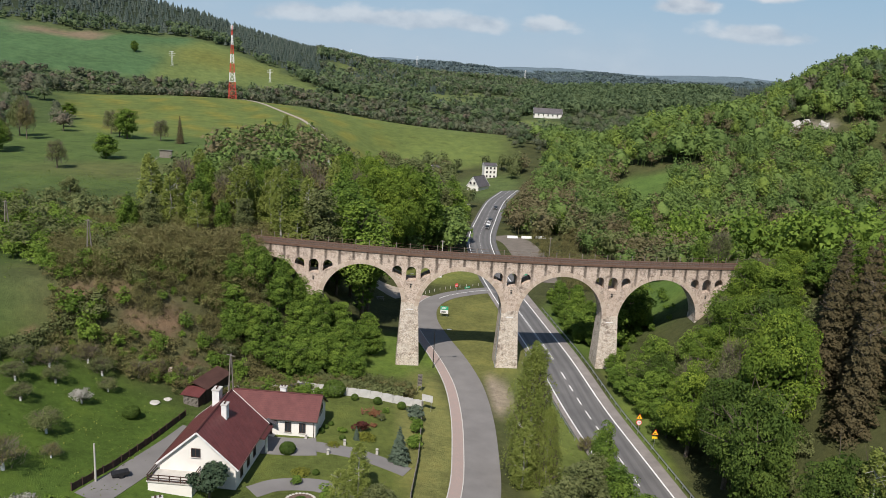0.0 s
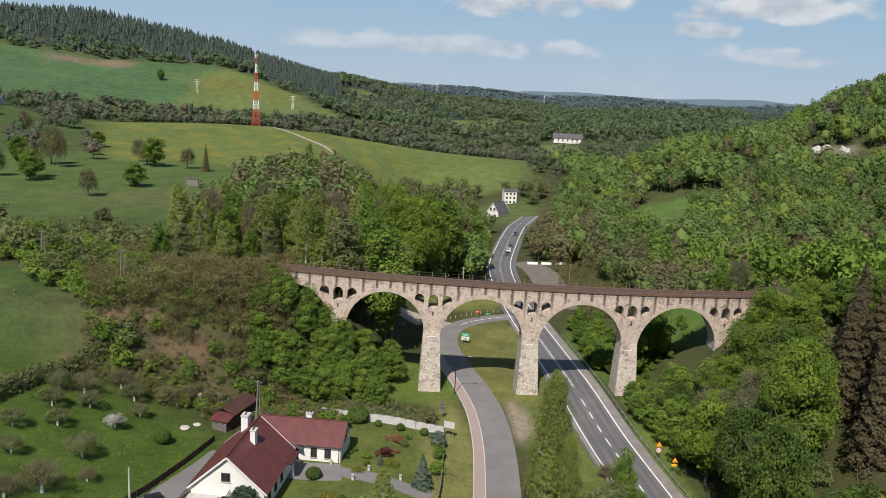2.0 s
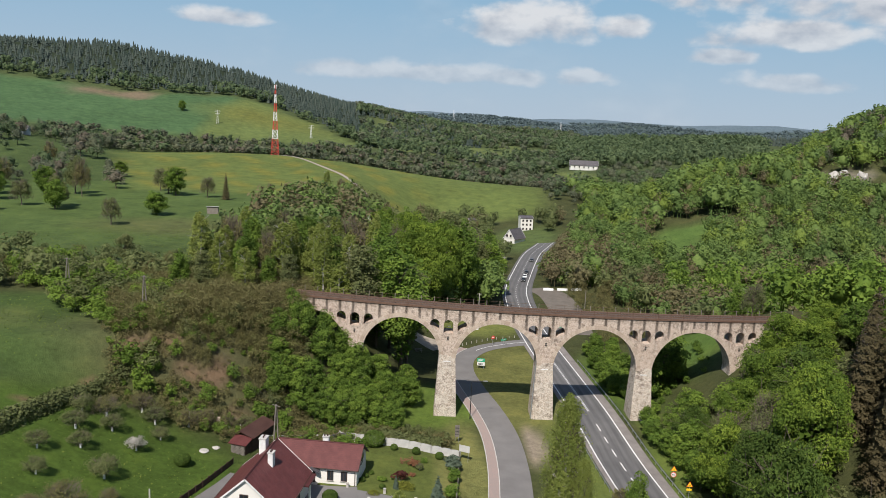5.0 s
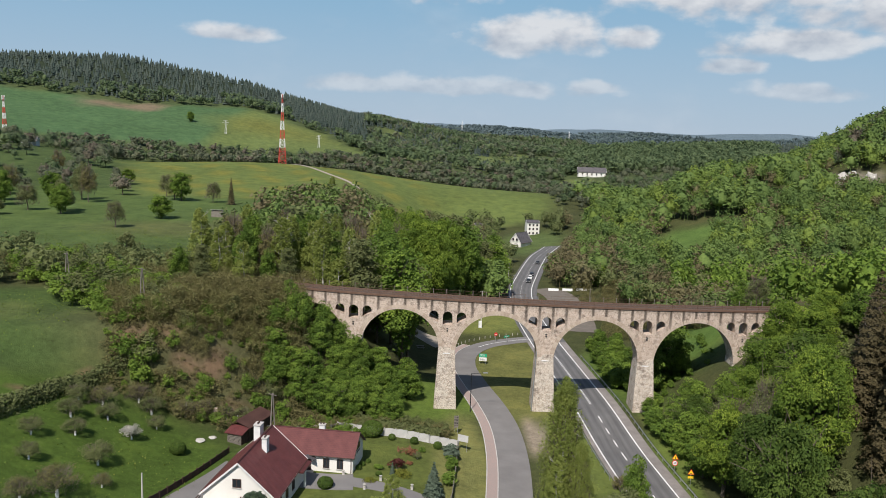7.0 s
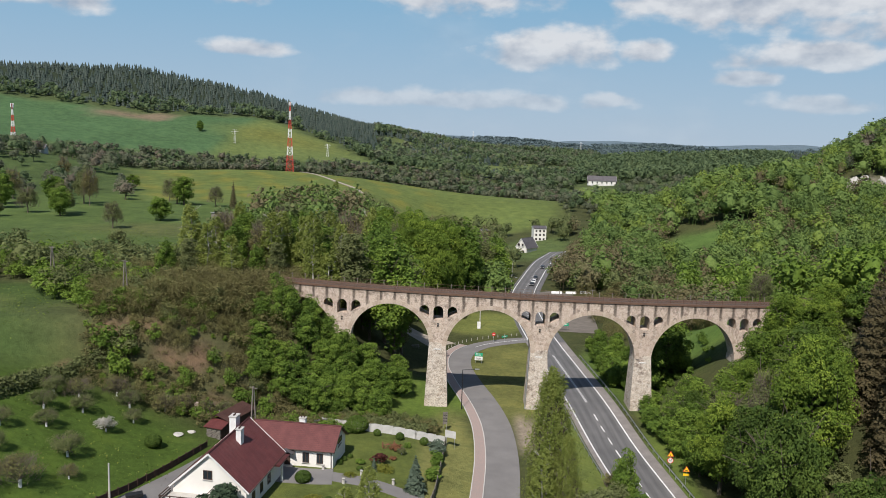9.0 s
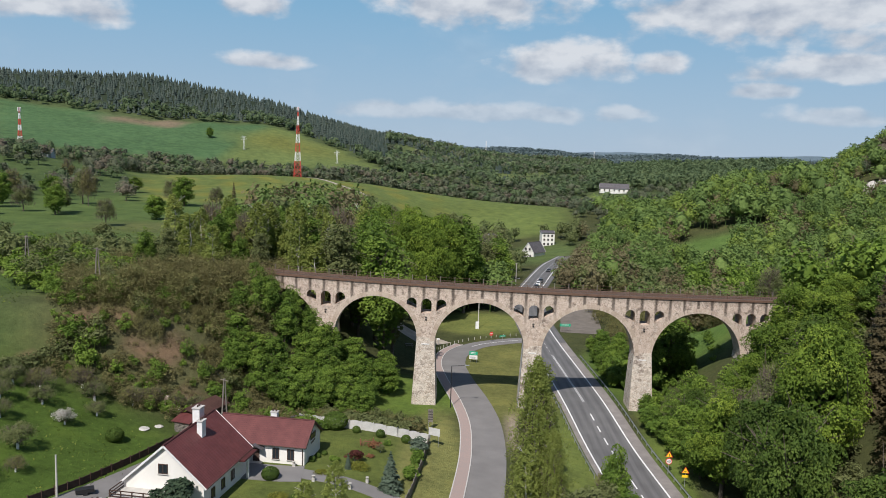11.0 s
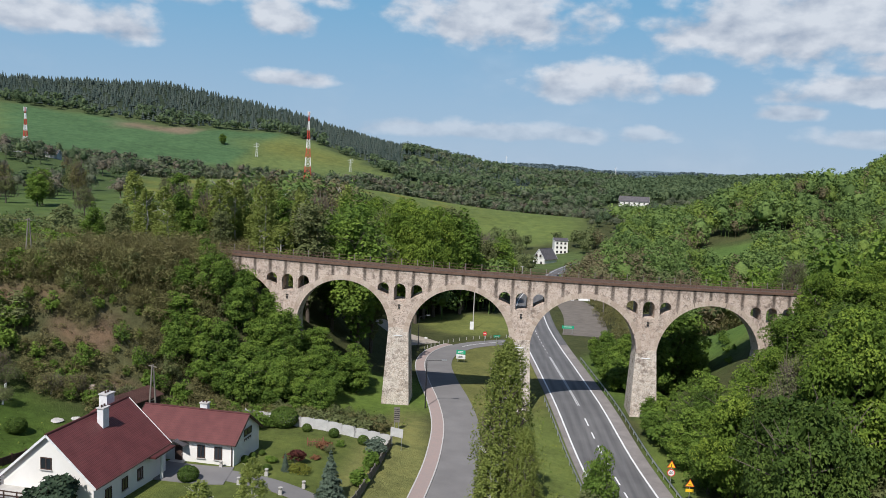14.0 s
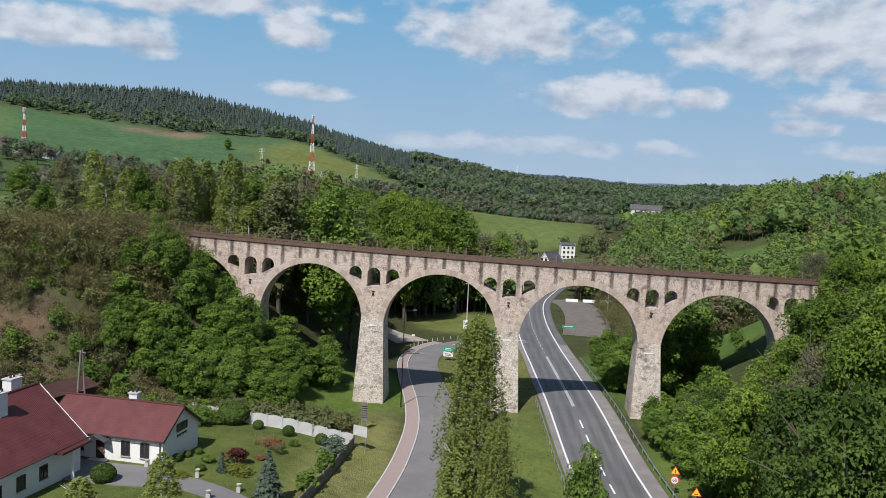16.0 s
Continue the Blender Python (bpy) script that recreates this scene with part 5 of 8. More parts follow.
def sprays(rng, r, h, z0, n, size, thick=0.05):
    """Upright thin twigs of a tree that is only coming into leaf."""
    a, u = rng.uniform(0, 2 * math.pi, n), rng.uniform(0, 1, n)
    rad = r * np.sqrt(rng.uniform(0, 1, n)) * (1 - 0.55 * u)
    p0 = np.c_[np.cos(a) * rad, np.sin(a) * rad, z0 + h * u * 0.8]
    d = unit(np.c_[np.cos(a) * 0.5, np.sin(a) * 0.5, np.full(n, 1.0)] + rng.normal(0, 0.25, (n, 3)))
    ln = size * rng.uniform(1.5, 4.5, (n, 1))
    s = unit(np.cross(d, rng.normal(size=(n, 3)))) * thick
    v = np.stack([p0 - s, p0 + s, p0 + d * ln + s * 0.2, p0 + d * ln - s * 0.2], 1).reshape(-1, 3)
    return v, np.arange(4 * n).reshape(n, 4)


def trunk_mesh(name, rng, h, r, limbs, spread, mat, lean=0.04):
    bm = bmesh.new()
    pts = [Vector((0, 0, -0.6))]
    for i in range(1, 6):
        pts.append(Vector((rng.normal(0, lean) * h * 0.3, rng.normal(0, lean) * h * 0.3, h * i / 5)))
    for i in range(5):
        rod(bm, pts[i], pts[i + 1], r * (1 - i / 5.6), r * (1 - (i + 1) / 5.6), 7)
    for _ in range(limbs):
        t = rng.uniform(0.35, 0.92)
        b = pts[0].lerp(pts[5], t)
        a = rng.uniform(0, 2 * math.pi)
        e = b + Vector((math.cos(a) * spread, math.sin(a) * spread, spread * rng.uniform(0.5, 1.1))) * rng.uniform(0.5, 0.9)
        rod(bm, b, e, r * 0.42 * (1 - t * 0.5), r * 0.1, 5)
        for _ in range(2):
            m = b.lerp(e, rng.uniform(0.4, 0.8))
            rod(bm, m, m + Vector(rng.normal(0, 0.35, 3).tolist()) * spread + Vector((0, 0, spread * 0.25)), r * 0.16, r * 0.05, 4)
    me = bpy.data.meshes.new(name)
    bm.to_mesh(me)
    bm.free()
    me.materials.append(M[mat])
    return me


def crown_mesh(vf, mat, tint=0.5):
    me = raw_mesh("crown", vf[0], vf[1], vf[2] if len(vf) > 2 else np.full(len(vf[0]), tint))
    me.materials.append(M[mat])
    return me


# kinds of tree, each of unit design; name: (trunk, crown, twigs or None, nominal height)
KINDS = {}


def make_kind(key, trunk, crown, twigs=None):
    KINDS[key] = (trunk, crown, twigs)


for v in range(4):
    g = np.random.default_rng(20 + v)
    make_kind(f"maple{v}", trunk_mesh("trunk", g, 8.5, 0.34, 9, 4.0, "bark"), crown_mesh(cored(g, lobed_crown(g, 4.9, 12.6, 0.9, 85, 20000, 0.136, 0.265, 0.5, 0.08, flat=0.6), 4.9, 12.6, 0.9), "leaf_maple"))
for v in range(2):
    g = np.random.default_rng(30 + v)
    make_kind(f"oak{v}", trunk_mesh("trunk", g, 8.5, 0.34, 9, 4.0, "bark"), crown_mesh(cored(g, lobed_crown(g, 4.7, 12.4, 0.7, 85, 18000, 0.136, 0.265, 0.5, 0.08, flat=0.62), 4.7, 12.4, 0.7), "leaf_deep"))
for v in range(2):
    g = np.random.default_rng(35 + v)
    make_kind(f"thin{v}", trunk_mesh("trunk", g, 9.5, 0.24, 26, 3.4, "twig"), crown_mesh(lobed_crown(g, 4.2, 11.5, 1.2, 70, 7000, 0.14, 0.3, 0.25, 0.4), "leaf_dull"), sprays(g, 3.9, 9.5, 2.2, 700, 0.5))
for v in range(4):
    g = np.random.default_rng(40 + v)
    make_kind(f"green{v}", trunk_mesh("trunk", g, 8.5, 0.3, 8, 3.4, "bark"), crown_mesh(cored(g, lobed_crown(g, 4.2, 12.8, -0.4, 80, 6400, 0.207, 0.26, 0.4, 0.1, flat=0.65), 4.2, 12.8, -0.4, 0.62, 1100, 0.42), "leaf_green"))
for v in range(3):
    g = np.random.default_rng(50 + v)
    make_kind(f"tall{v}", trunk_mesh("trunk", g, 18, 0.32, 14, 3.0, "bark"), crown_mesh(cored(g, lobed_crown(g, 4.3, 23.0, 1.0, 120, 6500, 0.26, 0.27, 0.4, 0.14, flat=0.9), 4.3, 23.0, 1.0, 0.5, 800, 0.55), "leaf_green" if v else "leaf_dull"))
for v in range(3):
    g = np.random.default_rng(60 + v)
    tw = sprays(g, 3.6, 9.5, 2.0, 420, 0.5)
    make_kind(f"bud{v}", trunk_mesh("trunk", g, 9.0, 0.2, 14, 3.2, "twig"), crown_mesh(lobed_crown(g, 3.9, 11.0, 0.4, 44, 3300, 0.21, 0.36, 0.25, 0.5), "leaf_bud"), tw)
for v in range(3):
    g = np.random.default_rng(70 + v)
    make_kind(f"dull{v}", trunk_mesh("trunk", g, 8.5, 0.26, 10, 3.2, "bark"), crown_mesh(lobed_crown(g, 4.1, 12.8, -0.6, 55, 5200, 0.25, 0.32, 0.25, 0.3), "leaf_dull"))
for v in range(3):
    g = np.random.default_rng(80 + v)
    make_kind(f"birch{v}", trunk_mesh("trunk", g, 11.5, 0.17, 10, 1.7, "bark_birch", 0.02), crown_mesh(column_crown(g, 1.75, 12.2, 0.5, 200, 6500, 0.17), "leaf_birch"))
g = np.random.default_rng(89)
make_kind("weeper", trunk_mesh("trunk", g, 11.5, 0.15, 10, 1.2, "bark_birch", 0.015), crown_mesh(weeping_crown(g, 1.95, 12.2, 0.3, 1000, 26000, 0.078), "leaf_birch"), sprays(g, 1.5, 11.0, 0.8, 500, 0.22))
for v in range(2):
    g = np.random.default_rng(90 + v)
    make_kind(f"spruce{v}", trunk_mesh("trunk", g, 11.5, 0.2, 0, 1, "bark", 0.005), crown_mesh(cone_crown(g, 2.5, 11.5, 0.5, 3600, 0.32), "leaf_dark"))
for v in range(3):
    g = np.random.default_rng(95 + v)
    make_kind(f"brown{v}", trunk_mesh("trunk", g, 11.0, 0.2, 14, 1.2, "twig", 0.01), crown_mesh(cone_crown(g, 2.7, 11.4, 0.6, 8500, 0.13, 0.7), "leaf_spruce_brown"))
for v in range(3):
    g = np.random.default_rng(100 + v)
    make_kind(f"shrub{v}", trunk_mesh("trunk", g, 1.6, 0.08, 7, 1.1, "bark"), crown_mesh(lobed_crown(g, 1.7, 2.7, 0.1, 16, 1300, 0.22, 0.46, 0.4), "leaf_green"))
for v in range(2):
    g = np.random.default_rng(110 + v)
    make_kind(f"scrub{v}", trunk_mesh("trunk", g, 2.0, 0.07, 12, 1.3, "twig"), crown_mesh(lobed_crown(g, 1.8, 2.8, 0.2, 16, 700, 0.22, 0.46, 0.4, 0.45), "leaf_bud"), sprays(g, 1.7, 2.6, 0.2, 260, 0.3))
g = np.random.default_rng(120)
make_kind("apple", trunk_mesh("trunk", g, 2.3, 0.11, 12, 1.5, "bark"), crown_mesh(lobed_crown(g, 2.1, 2.7, 0.9, 30, 2400, 0.095, 0.34, 0.3, 0.5), "leaf_dull"), sprays(g, 1.9, 2.2, 1.1, 420, 0.16, 0.016))
make_kind("apple_bare", trunk_mesh("trunk", g, 2.3, 0.11, 16, 1.5, "twig"), crown_mesh(lobed_crown(g, 2.2, 2.8, 0.8, 30, 1500, 0.08, 0.36, 0.3, 0.5), "leaf_bud"), sprays(g, 2.1, 2.3, 0.9, 800, 0.2, 0.016))
make_kind("blossom", trunk_mesh("trunk", g, 2.2, 0.1, 10, 1.3, "bark"), crown_mesh(lobed_crown(g, 1.9, 3.2, 0.6, 22, 1900, 0.13, 0.4, 0.3, 0.4), "blossom"), sprays(g, 1.7, 2.4, 0.9, 260, 0.18, 0.016))
make_kind("ball", trunk_mesh("trunk", g, 0.7, 0.06, 4, 0.4, "bark"), crown_mesh(clipped(g, 0.75, 1.4, 3800, 0.075), "leaf_deep"))
make_kind("gold", trunk_mesh("trunk", g, 0.5, 0.05, 5, 0.5, "bark"), crown_mesh(lobed_crown(g, 1.3, 0.8, 0.0, 16, 1100, 0.13, 0.5, 0.3), "leaf_gold"))
make_kind("redleaf", trunk_mesh("trunk", g, 1.0, 0.05, 6, 0.6, "bark"), crown_mesh(lobed_crown(g, 0.95, 1.8, 0.1, 12, 520, 0.2, 0.5, 0.3), "leaf_red"))
make_kind("copper", trunk_mesh("trunk", g, 0.5, 0.04, 6, 0.6, "bark"), crown_mesh(lobed_crown(g, 1.0, 1.1, 0.0, 14, 700, 0.13, 0.45, 0.3), "leaf_copper"))
make_kind("bluefir", trunk_mesh("trunk", g, 5.4, 0.12, 0, 1, "bark", 0.005), crown_mesh(cone_crown(g, 1.9, 5.6, 0.15, 2600, 0.22), "leaf_blue"))
make_kind("pine", trunk_mesh("trunk", g, 4.6, 0.14, 6, 1.2, "bark"), crown_mesh(lobed_crown(g, 2.1, 5.0, 0.5, 22, 2000, 0.26, 0.42, 0.3, 0.2), "leaf_dark"))
make_kind("thuja", trunk_mesh("trunk", g, 2.0, 0.06, 0, 0.3, "bark"), crown_mesh(lobed_crown(g, 0.62, 3.3, 0.0, 26, 1300, 0.16, 0.85, 0.3, 0.1), "leaf_green"))
make_kind("greyfir", trunk_mesh("trunk", g, 2.0, 0.06, 0, 0.3, "bark"), crown_mesh(lobed_crown(g, 1.05, 3.0, 0.0, 24, 1400, 0.18, 0.6, 0.3, 0.15), "leaf_blue"))

PROTO = {}
LABELS = {"weeper": ("tall pale birch with fine hanging twigs", "tree"), "oak": ("dense broadleaf tree in deep green leaf", "tree"), "thin": ("half-bare tree with grey twigs showing", "tree"),
          "maple": ("broad maple in fresh yellow-green leaf", "tree"), "green": ("broadleaf tree in full green leaf", "tree"),
          "tall": ("tall broadleaf tree on the bank in full leaf", "tree"), "bud": ("brownish tree just coming into leaf", "tree"), "dull": ("broadleaf tree with thin olive-green leaf", "tree"),
          "birch": ("slender white-trunked birch in young leaf", "tree"), "spruce": ("dark green spruce with drooping boughs", "tree"),
          "brown": ("withering brown spruce with bare lower boughs", "tree"), "shrub": ("dense leafy green wild shrub", "shrub"),
          "scrub": ("brownish leafless scrub bush on the slope", "shrub"), "apple": ("small old fruit tree in the orchard grass", "tree"),
          "apple_bare": ("bare-branched fruit tree in the orchard", "tree"), "blossom": ("fruit tree covered in white blossom", "tree"),
          "ball": ("clipped round green bush in the garden", "shrub"), "gold": ("low golden-leaved shrub in the garden", "shrub"),
          "redleaf": ("dark red-leaved shrub in the garden", "shrub"), "copper": ("low coppery red-brown shrub on the lawn", "shrub"), "bluefir": ("young blue-grey spruce in the garden", "tree"), "pine": ("dark pine beside the house", "tree"),
          "thuja": ("narrow column-shaped green thuja", "shrub"), "greyfir": ("grey-green conical conifer bush", "shrub")}


def plant(kind, x, y, height=1.0, width=None, z=None):
    """Sets one tree; height and width scale its design."""
    width = height if width is None else width
    m = pose(x, y, (gz(x, y) if z is None else z) - 0.1, 0, 0, random.uniform(0, 360)) @ Matrix.Diagonal((width, width, height, 1))
    if kind in PROTO:
        c = PROTO[kind].scale
        return copy_thing(PROTO[kind], m @ Matrix.Diagonal((1 / c[0], 1 / c[1], 1 / c[2], 1)))
    trunk, crown, twigs = KINDS[kind]
    base = kind.rstrip("0123456789")
    lab, cat = LABELS[base]
    root = empty("tree" if cat == "tree" else "shrub")
    tagged(root, lab, cat, group="trees and shrubs")
    t = part("trunk", trunk, None, root)
    part("crown", crown, None, root)
    if twigs is not None:
        me = raw_mesh("branchwork", *twigs)
        me.materials.append(M["twig"])
        tagged(part("branchwork", me, None, root), kind="stuff")
    if base.startswith("apple") or base == "blossom":
        bm = bmesh.new()
        rod(bm, (0, 0, -0.2), (0, 0, 0.85), 0.15, 0.13, 8)
        part("painted_trunk_base", bm, M["paint_white"], root, "whitewashed lower trunk")
    root.matrix_basis = m
    PROTO[kind] = root
    return root


def pick(*names):
    return random.choice(names)


def kinds(base, n):
    return [f"{base}{i}" for i in range(n)]


MAPLE, GREEN, BUD, DULL, BIRCH = kinds("maple", 4), kinds("green", 4), kinds("bud", 3), kinds("dull", 3), kinds("birch", 3)
SHRUB, SCRUB, BROWN, SPRUCE = kinds("shrub", 3), kinds("scrub", 2), kinds("brown", 3), kinds("spruce", 2)


def scatter(n, x0, x1, y0, y1, gap, ok=lambda x, y: True):
    out = []
    for _ in range(n * 30):
        if len(out) >= n:
            break
        x, y = random.uniform(x0, x1), random.uniform(y0, y1)
        if ok(x, y) and all((x - a) ** 2 + (y - b) ** 2 > gap * gap for a, b in out):
            out.append((x, y))
    return out


def clear(x, y):
    """Away from the roads, the viaduct and the yards."""
    if -62 < x < 66 and vface(x) - 2.5 < y < vface(x) + DEPTH + 2.5:
        return False
    if min((p.x - x) ** 2 + (p.y - y) ** 2 for p in MAIN) < 8.5 ** 2 or min((p.x - x) ** 2 + (p.y - y) ** 2 for p in SIDE) < 7.5 ** 2:
        return False
    return True


# dense bright trees in front of the west abutment
for x, y in scatter(26, -55, -38, -15, -3, 2.7, lambda x, y: clear(x, y) and y < -3.2 + 0.0 * x):
    plant(pick(*GREEN), x, y, random.uniform(0.6, 0.8), random.uniform(0.62, 0.8))
for x, y in scatter(15, -42, -31.5, -14, -4.5, 2.7, lambda x, y: clear(x, y)):
    plant(pick(*GREEN), x, y, random.uniform(0.45, 0.6), random.uniform(0.6, 0.75))
for k, x, y, s, w in (("green0", -28.6, 3.0, 0.6, 0.75), ("green1", -32.0, 0.5, 0.62, 0.8), ("green2", -34.5, -2.5, 0.6, 0.8), ("green3", -29.5, 8.0, 0.7, 0.8), ("green1", -36.0, 2.5, 0.7, 0.8), ("green0", -31.6, -5.5, 0.48, 0.65)):
    plant(k, x, y, s, w)

# wood behind the viaduct on the west bank
def wood_west(x, y):
    return clear(x, y) and x < (-27 if y < 46 else -19 - 0.05 * y) and not (x > -34 and 40 < y < 74)
for x, y in scatter(56, -82, -17, 10, 66, 4.4, wood_west):
    room = max(9.0, 37.5 - gz(x, y)) * random.uniform(0.8, 1.03) * (0.8 if y < 16 else 1.0)
    k = pick("tall0", "tall1", "tall2", "tall1", "tall2", "tall1", "tall2", "tall0", *BIRCH, *BUD[:1])
    full = 24.0 if k.startswith("tall") else 12.4
    wide = 1.5 if k in BIRCH else 1.15 if k.startswith("tall") else 0.75
    plant(k, x, y, room / full, min(1.7, room / full * wide))
# the tall stand above the side road's bend, and lower trees along the road beyond it
for x, y in scatter(34, -46, -14, 74, 120, 4.6, lambda x, y: clear(x, y) and (x < -22 or y > 88)):
    room = max(9.0, 35.0 - gz(x, y)) * random.uniform(0.82, 1.03)
    k = pick("tall0", "tall1", "tall2", "tall1", "tall2", "maple1", "maple2", "thin0", "thin1")
    full = 24.0 if k.startswith("tall") else 13.4
    plant(k, x, y, room / full, min(1.75, room / full * (1.1 if k.startswith("tall") else 0.7)))
for x, y in scatter(20, -16, -2, 118, 168, 4.4, clear):
    room = max(9.0, 22.5 - gz(x, y)) * random.uniform(0.8, 1.03)
    k = pick("tall1", "tall2", "tall0", "thin0", *GREEN[:2])
    full = 24.0 if k.startswith("tall") else 12.8
    plant(k, x, y, room / full, min(1.5, room / full * (1.25 if k.startswith("tall") else 0.8)))
# plateau: scrub and lone trees
for k, x, y, s, w in (("green1", -147, 211, 1.35, 1.35), ("dull0", -152, 216, 1.2, 1.2), ("green2", -132, 142, 0.9, 1.25), ("thin1", -137.5, 112, 0.85, 0.95), ("green1", -170.5, 141, 1.15, 1.1),
                      ("dull1", -174, 150, 1.2, 1.2), ("thin0", -187, 148, 0.95, 1.1), ("dull0", -187, 195, 1.6, 1.2), ("bud1", -180, 186, 1.6, 1.1), ("green2", -196, 186, 1.25, 1.3),
                      ("brown1", -122, 206, 1.1, 0.95), ("thin0", -132, 211, 0.9, 1.0), ("maple0", -201, 283, 0.75, 1.0), ("bud0", -103.6, 218, 0.75, 0.7), ("birch2", -80.6, 247, 1.05, 1.3),
                      ("dull0", -190, 131, 0.6, 0.9), ("green3", -205, 160, 1.2, 1.3), ("green0", -214, 178, 1.3, 1.4), ("bud2", -222, 200, 1.4, 1.2), ("thin1", -160, 228, 1.0, 1.0),
                      ("green0", -278, 638, 1.0, 1.1), ("bud1", -248, 300, 1.4, 1.2), ("dull1", -107, 46, 0.8, 0.85)):
    plant(k, x, y, s, w)
for x, y in scatter(14, -75, -40, 222, 262, 5):
    plant(pick(*BUD), x, y, random.uniform(0.7, 1.0), 0.6)

# east bank, behind the viaduct
for x, y in scatter(20, 21, 36, 12, 46, 3.0, lambda x, y: clear(x, y) and inside(x, y, 47, 36, 8, 14, -20) < 0.4):
    plant(pick(*SHRUB, *SHRUB, *GREEN[:2]), x, y, random.uniform(1.2, 1.9) if random.random() < 0.55 else random.uniform(0.4, 0.6))
for x, y, h in ((20.8, 20, 0.42), (21.5, 26, 0.46), (20.5, 33, 0.42), (22.8, 38, 0.5), (22.0, 14.5, 0.4), (24.5, 30, 0.5), (25, 21, 0.45), (21.0, 44, 0.45), (26.5, 36, 0.5), (18.6, 24, 0.36), (18.8, 30, 0.42), (18.8, 38, 0.42), (19.5, 50, 0.42), (22.5, 52, 0.5), (23.5, 59, 0.45), (25.5, 45, 0.55), (19.2, 17, 0.36), (27, 53, 0.5)):
    plant(pick(*GREEN), x, y, h, h * 1.15)
for x, y, k, h in ((33, 30, "green0", 0.75), (30, 24, "green2", 0.6), (56, 30, "thin0", 0.8), (58, 44, "green3", 0.9)):
    plant(k, x, y, h)
for k, x, y, s in (("blossom", 34.5, 154, 2.2), ("green0", 40, 150, 0.9), ("green1", 45, 158, 0.8), ("spruce0", 52, 170, 1.0)):
    plant(k, x, y, s)
# east bank in front: big maples and spruces
for k, x, y, s, w in (("maple0", 26.0, -37, 1.4, 1.15), ("oak0", 28.0, -48, 1.7, 1.25), ("oak1", 26.2, -60, 1.95, 1.3), ("maple3", 35.5, -46, 2.0, 1.4),
                      ("thin1", 34.5, -34, 1.5, 1.2), ("maple0", 34, -26, 1.35, 1.15), ("thin0", 30, -28, 1.25, 1.1), ("thin1", 30.5, -41, 1.55, 1.1), ("oak1", 43, -25, 1.4, 1.3), ("maple1", 39, -39, 1.75, 1.35),
                      ("green0", 25.5, -22, 0.95, 0.95), ("oak1", 28, -14, 0.85, 0.85), ("green2", 30.5, -6, 0.9, 0.9), ("green3", 36, -12, 0.95, 1.0), ("maple3", 38.5, -21, 1.5, 1.35),
                      ("thin0", 41, -13, 1.15, 1.1), ("green0", 44, -4, 0.9, 1.0), ("maple0", 50, -14, 1.03, 1.2), ("maple2", 46.5, -8.5, 1.28, 1.15), ("maple1", 56, -6, 0.8, 1.0), ("green2", 60, -12, 0.95, 1.1),
                      ("brown0", 47.5, -37, 1.8, 1.8), ("brown1", 51.5, -31, 1.65, 1.75), ("brown2", 56, -24, 1.5, 1.7), ("brown0", 52, -37, 1.75, 1.7), ("brown1", 58, -30, 1.5, 1.5),
                      ("brown2", 49, -45, 1.75, 1.8), ("brown0", 60, -40, 1.5, 1.5), ("brown1", 45, -51, 1.75, 1.7), ("brown2", 53, -52, 2.3, 1.8), ("oak0", 32, -71, 1.5, 1.2), ("birch0", 34, -74, 1.4, 1.6), ("maple3", 41, -78, 1.4, 1.3), 
                      ("green1", 25.0, -30, 0.8, 0.85), ("shrub0", 23, -12, 1.5, 1.5), ("shrub1", 22.5, -6, 1.5, 1.4), ("green1", 21.6, -9, 0.4, 0.5), ("green2", 23.2, -16, 0.5, 0.6), ("green0", 23.8, -22, 0.55, 0.65), ("green3", 22.6, -1.5, 0.42, 0.5), ("green2", 26.5, -9, 0.6, 0.7), ("shrub2", 24.5, 4, 1.4, 1.4), 
                      ("birch1", 49, -84, 1.5, 1.5), ("dull1", 30, -84, 1.2, 1.1), ("maple2", 66, -30, 1.6, 1.5), ("maple0", 62, -20, 1.05, 1.2)):
    plant(k, x, y, s, w)
# strip between the roads
for k, x, y, s, w in (("weeper", -2.9, -46.5, 1.78, 2.2), ("weeper", -0.6, -49.5, 1.05, 1.35), ("birch2", -4.2, -50, 0.9, 1.1), ("green3", 7.4, -51.3, 1.12, 0.62), ("dull0", 5.0, -54, 0.75, 0.85), ("green0", 8.5, -56, 0.75, 0.9),
                      ("dull1", 3.0, -58, 0.85, 1.0), ("green2", 9.5, -64, 0.8, 0.95), ("dull2", -1, -63, 0.8, 1.0), ("dull0", 4, -70, 0.9, 1.1),
                      ("green1", 11, -73, 0.8, 0.9), ("dull1", -5, -70, 0.75, 0.95), ("dull2", -3, -80, 0.9, 1.1), ("green3", 6, -80, 0.9, 1.1), ("scrub0", 7, -46, 1.0, 1.0), ("scrub1", 9, -36, 0.8, 0.8)):
    plant(k, x, y, s, w)

# ---- far woods, joined ----


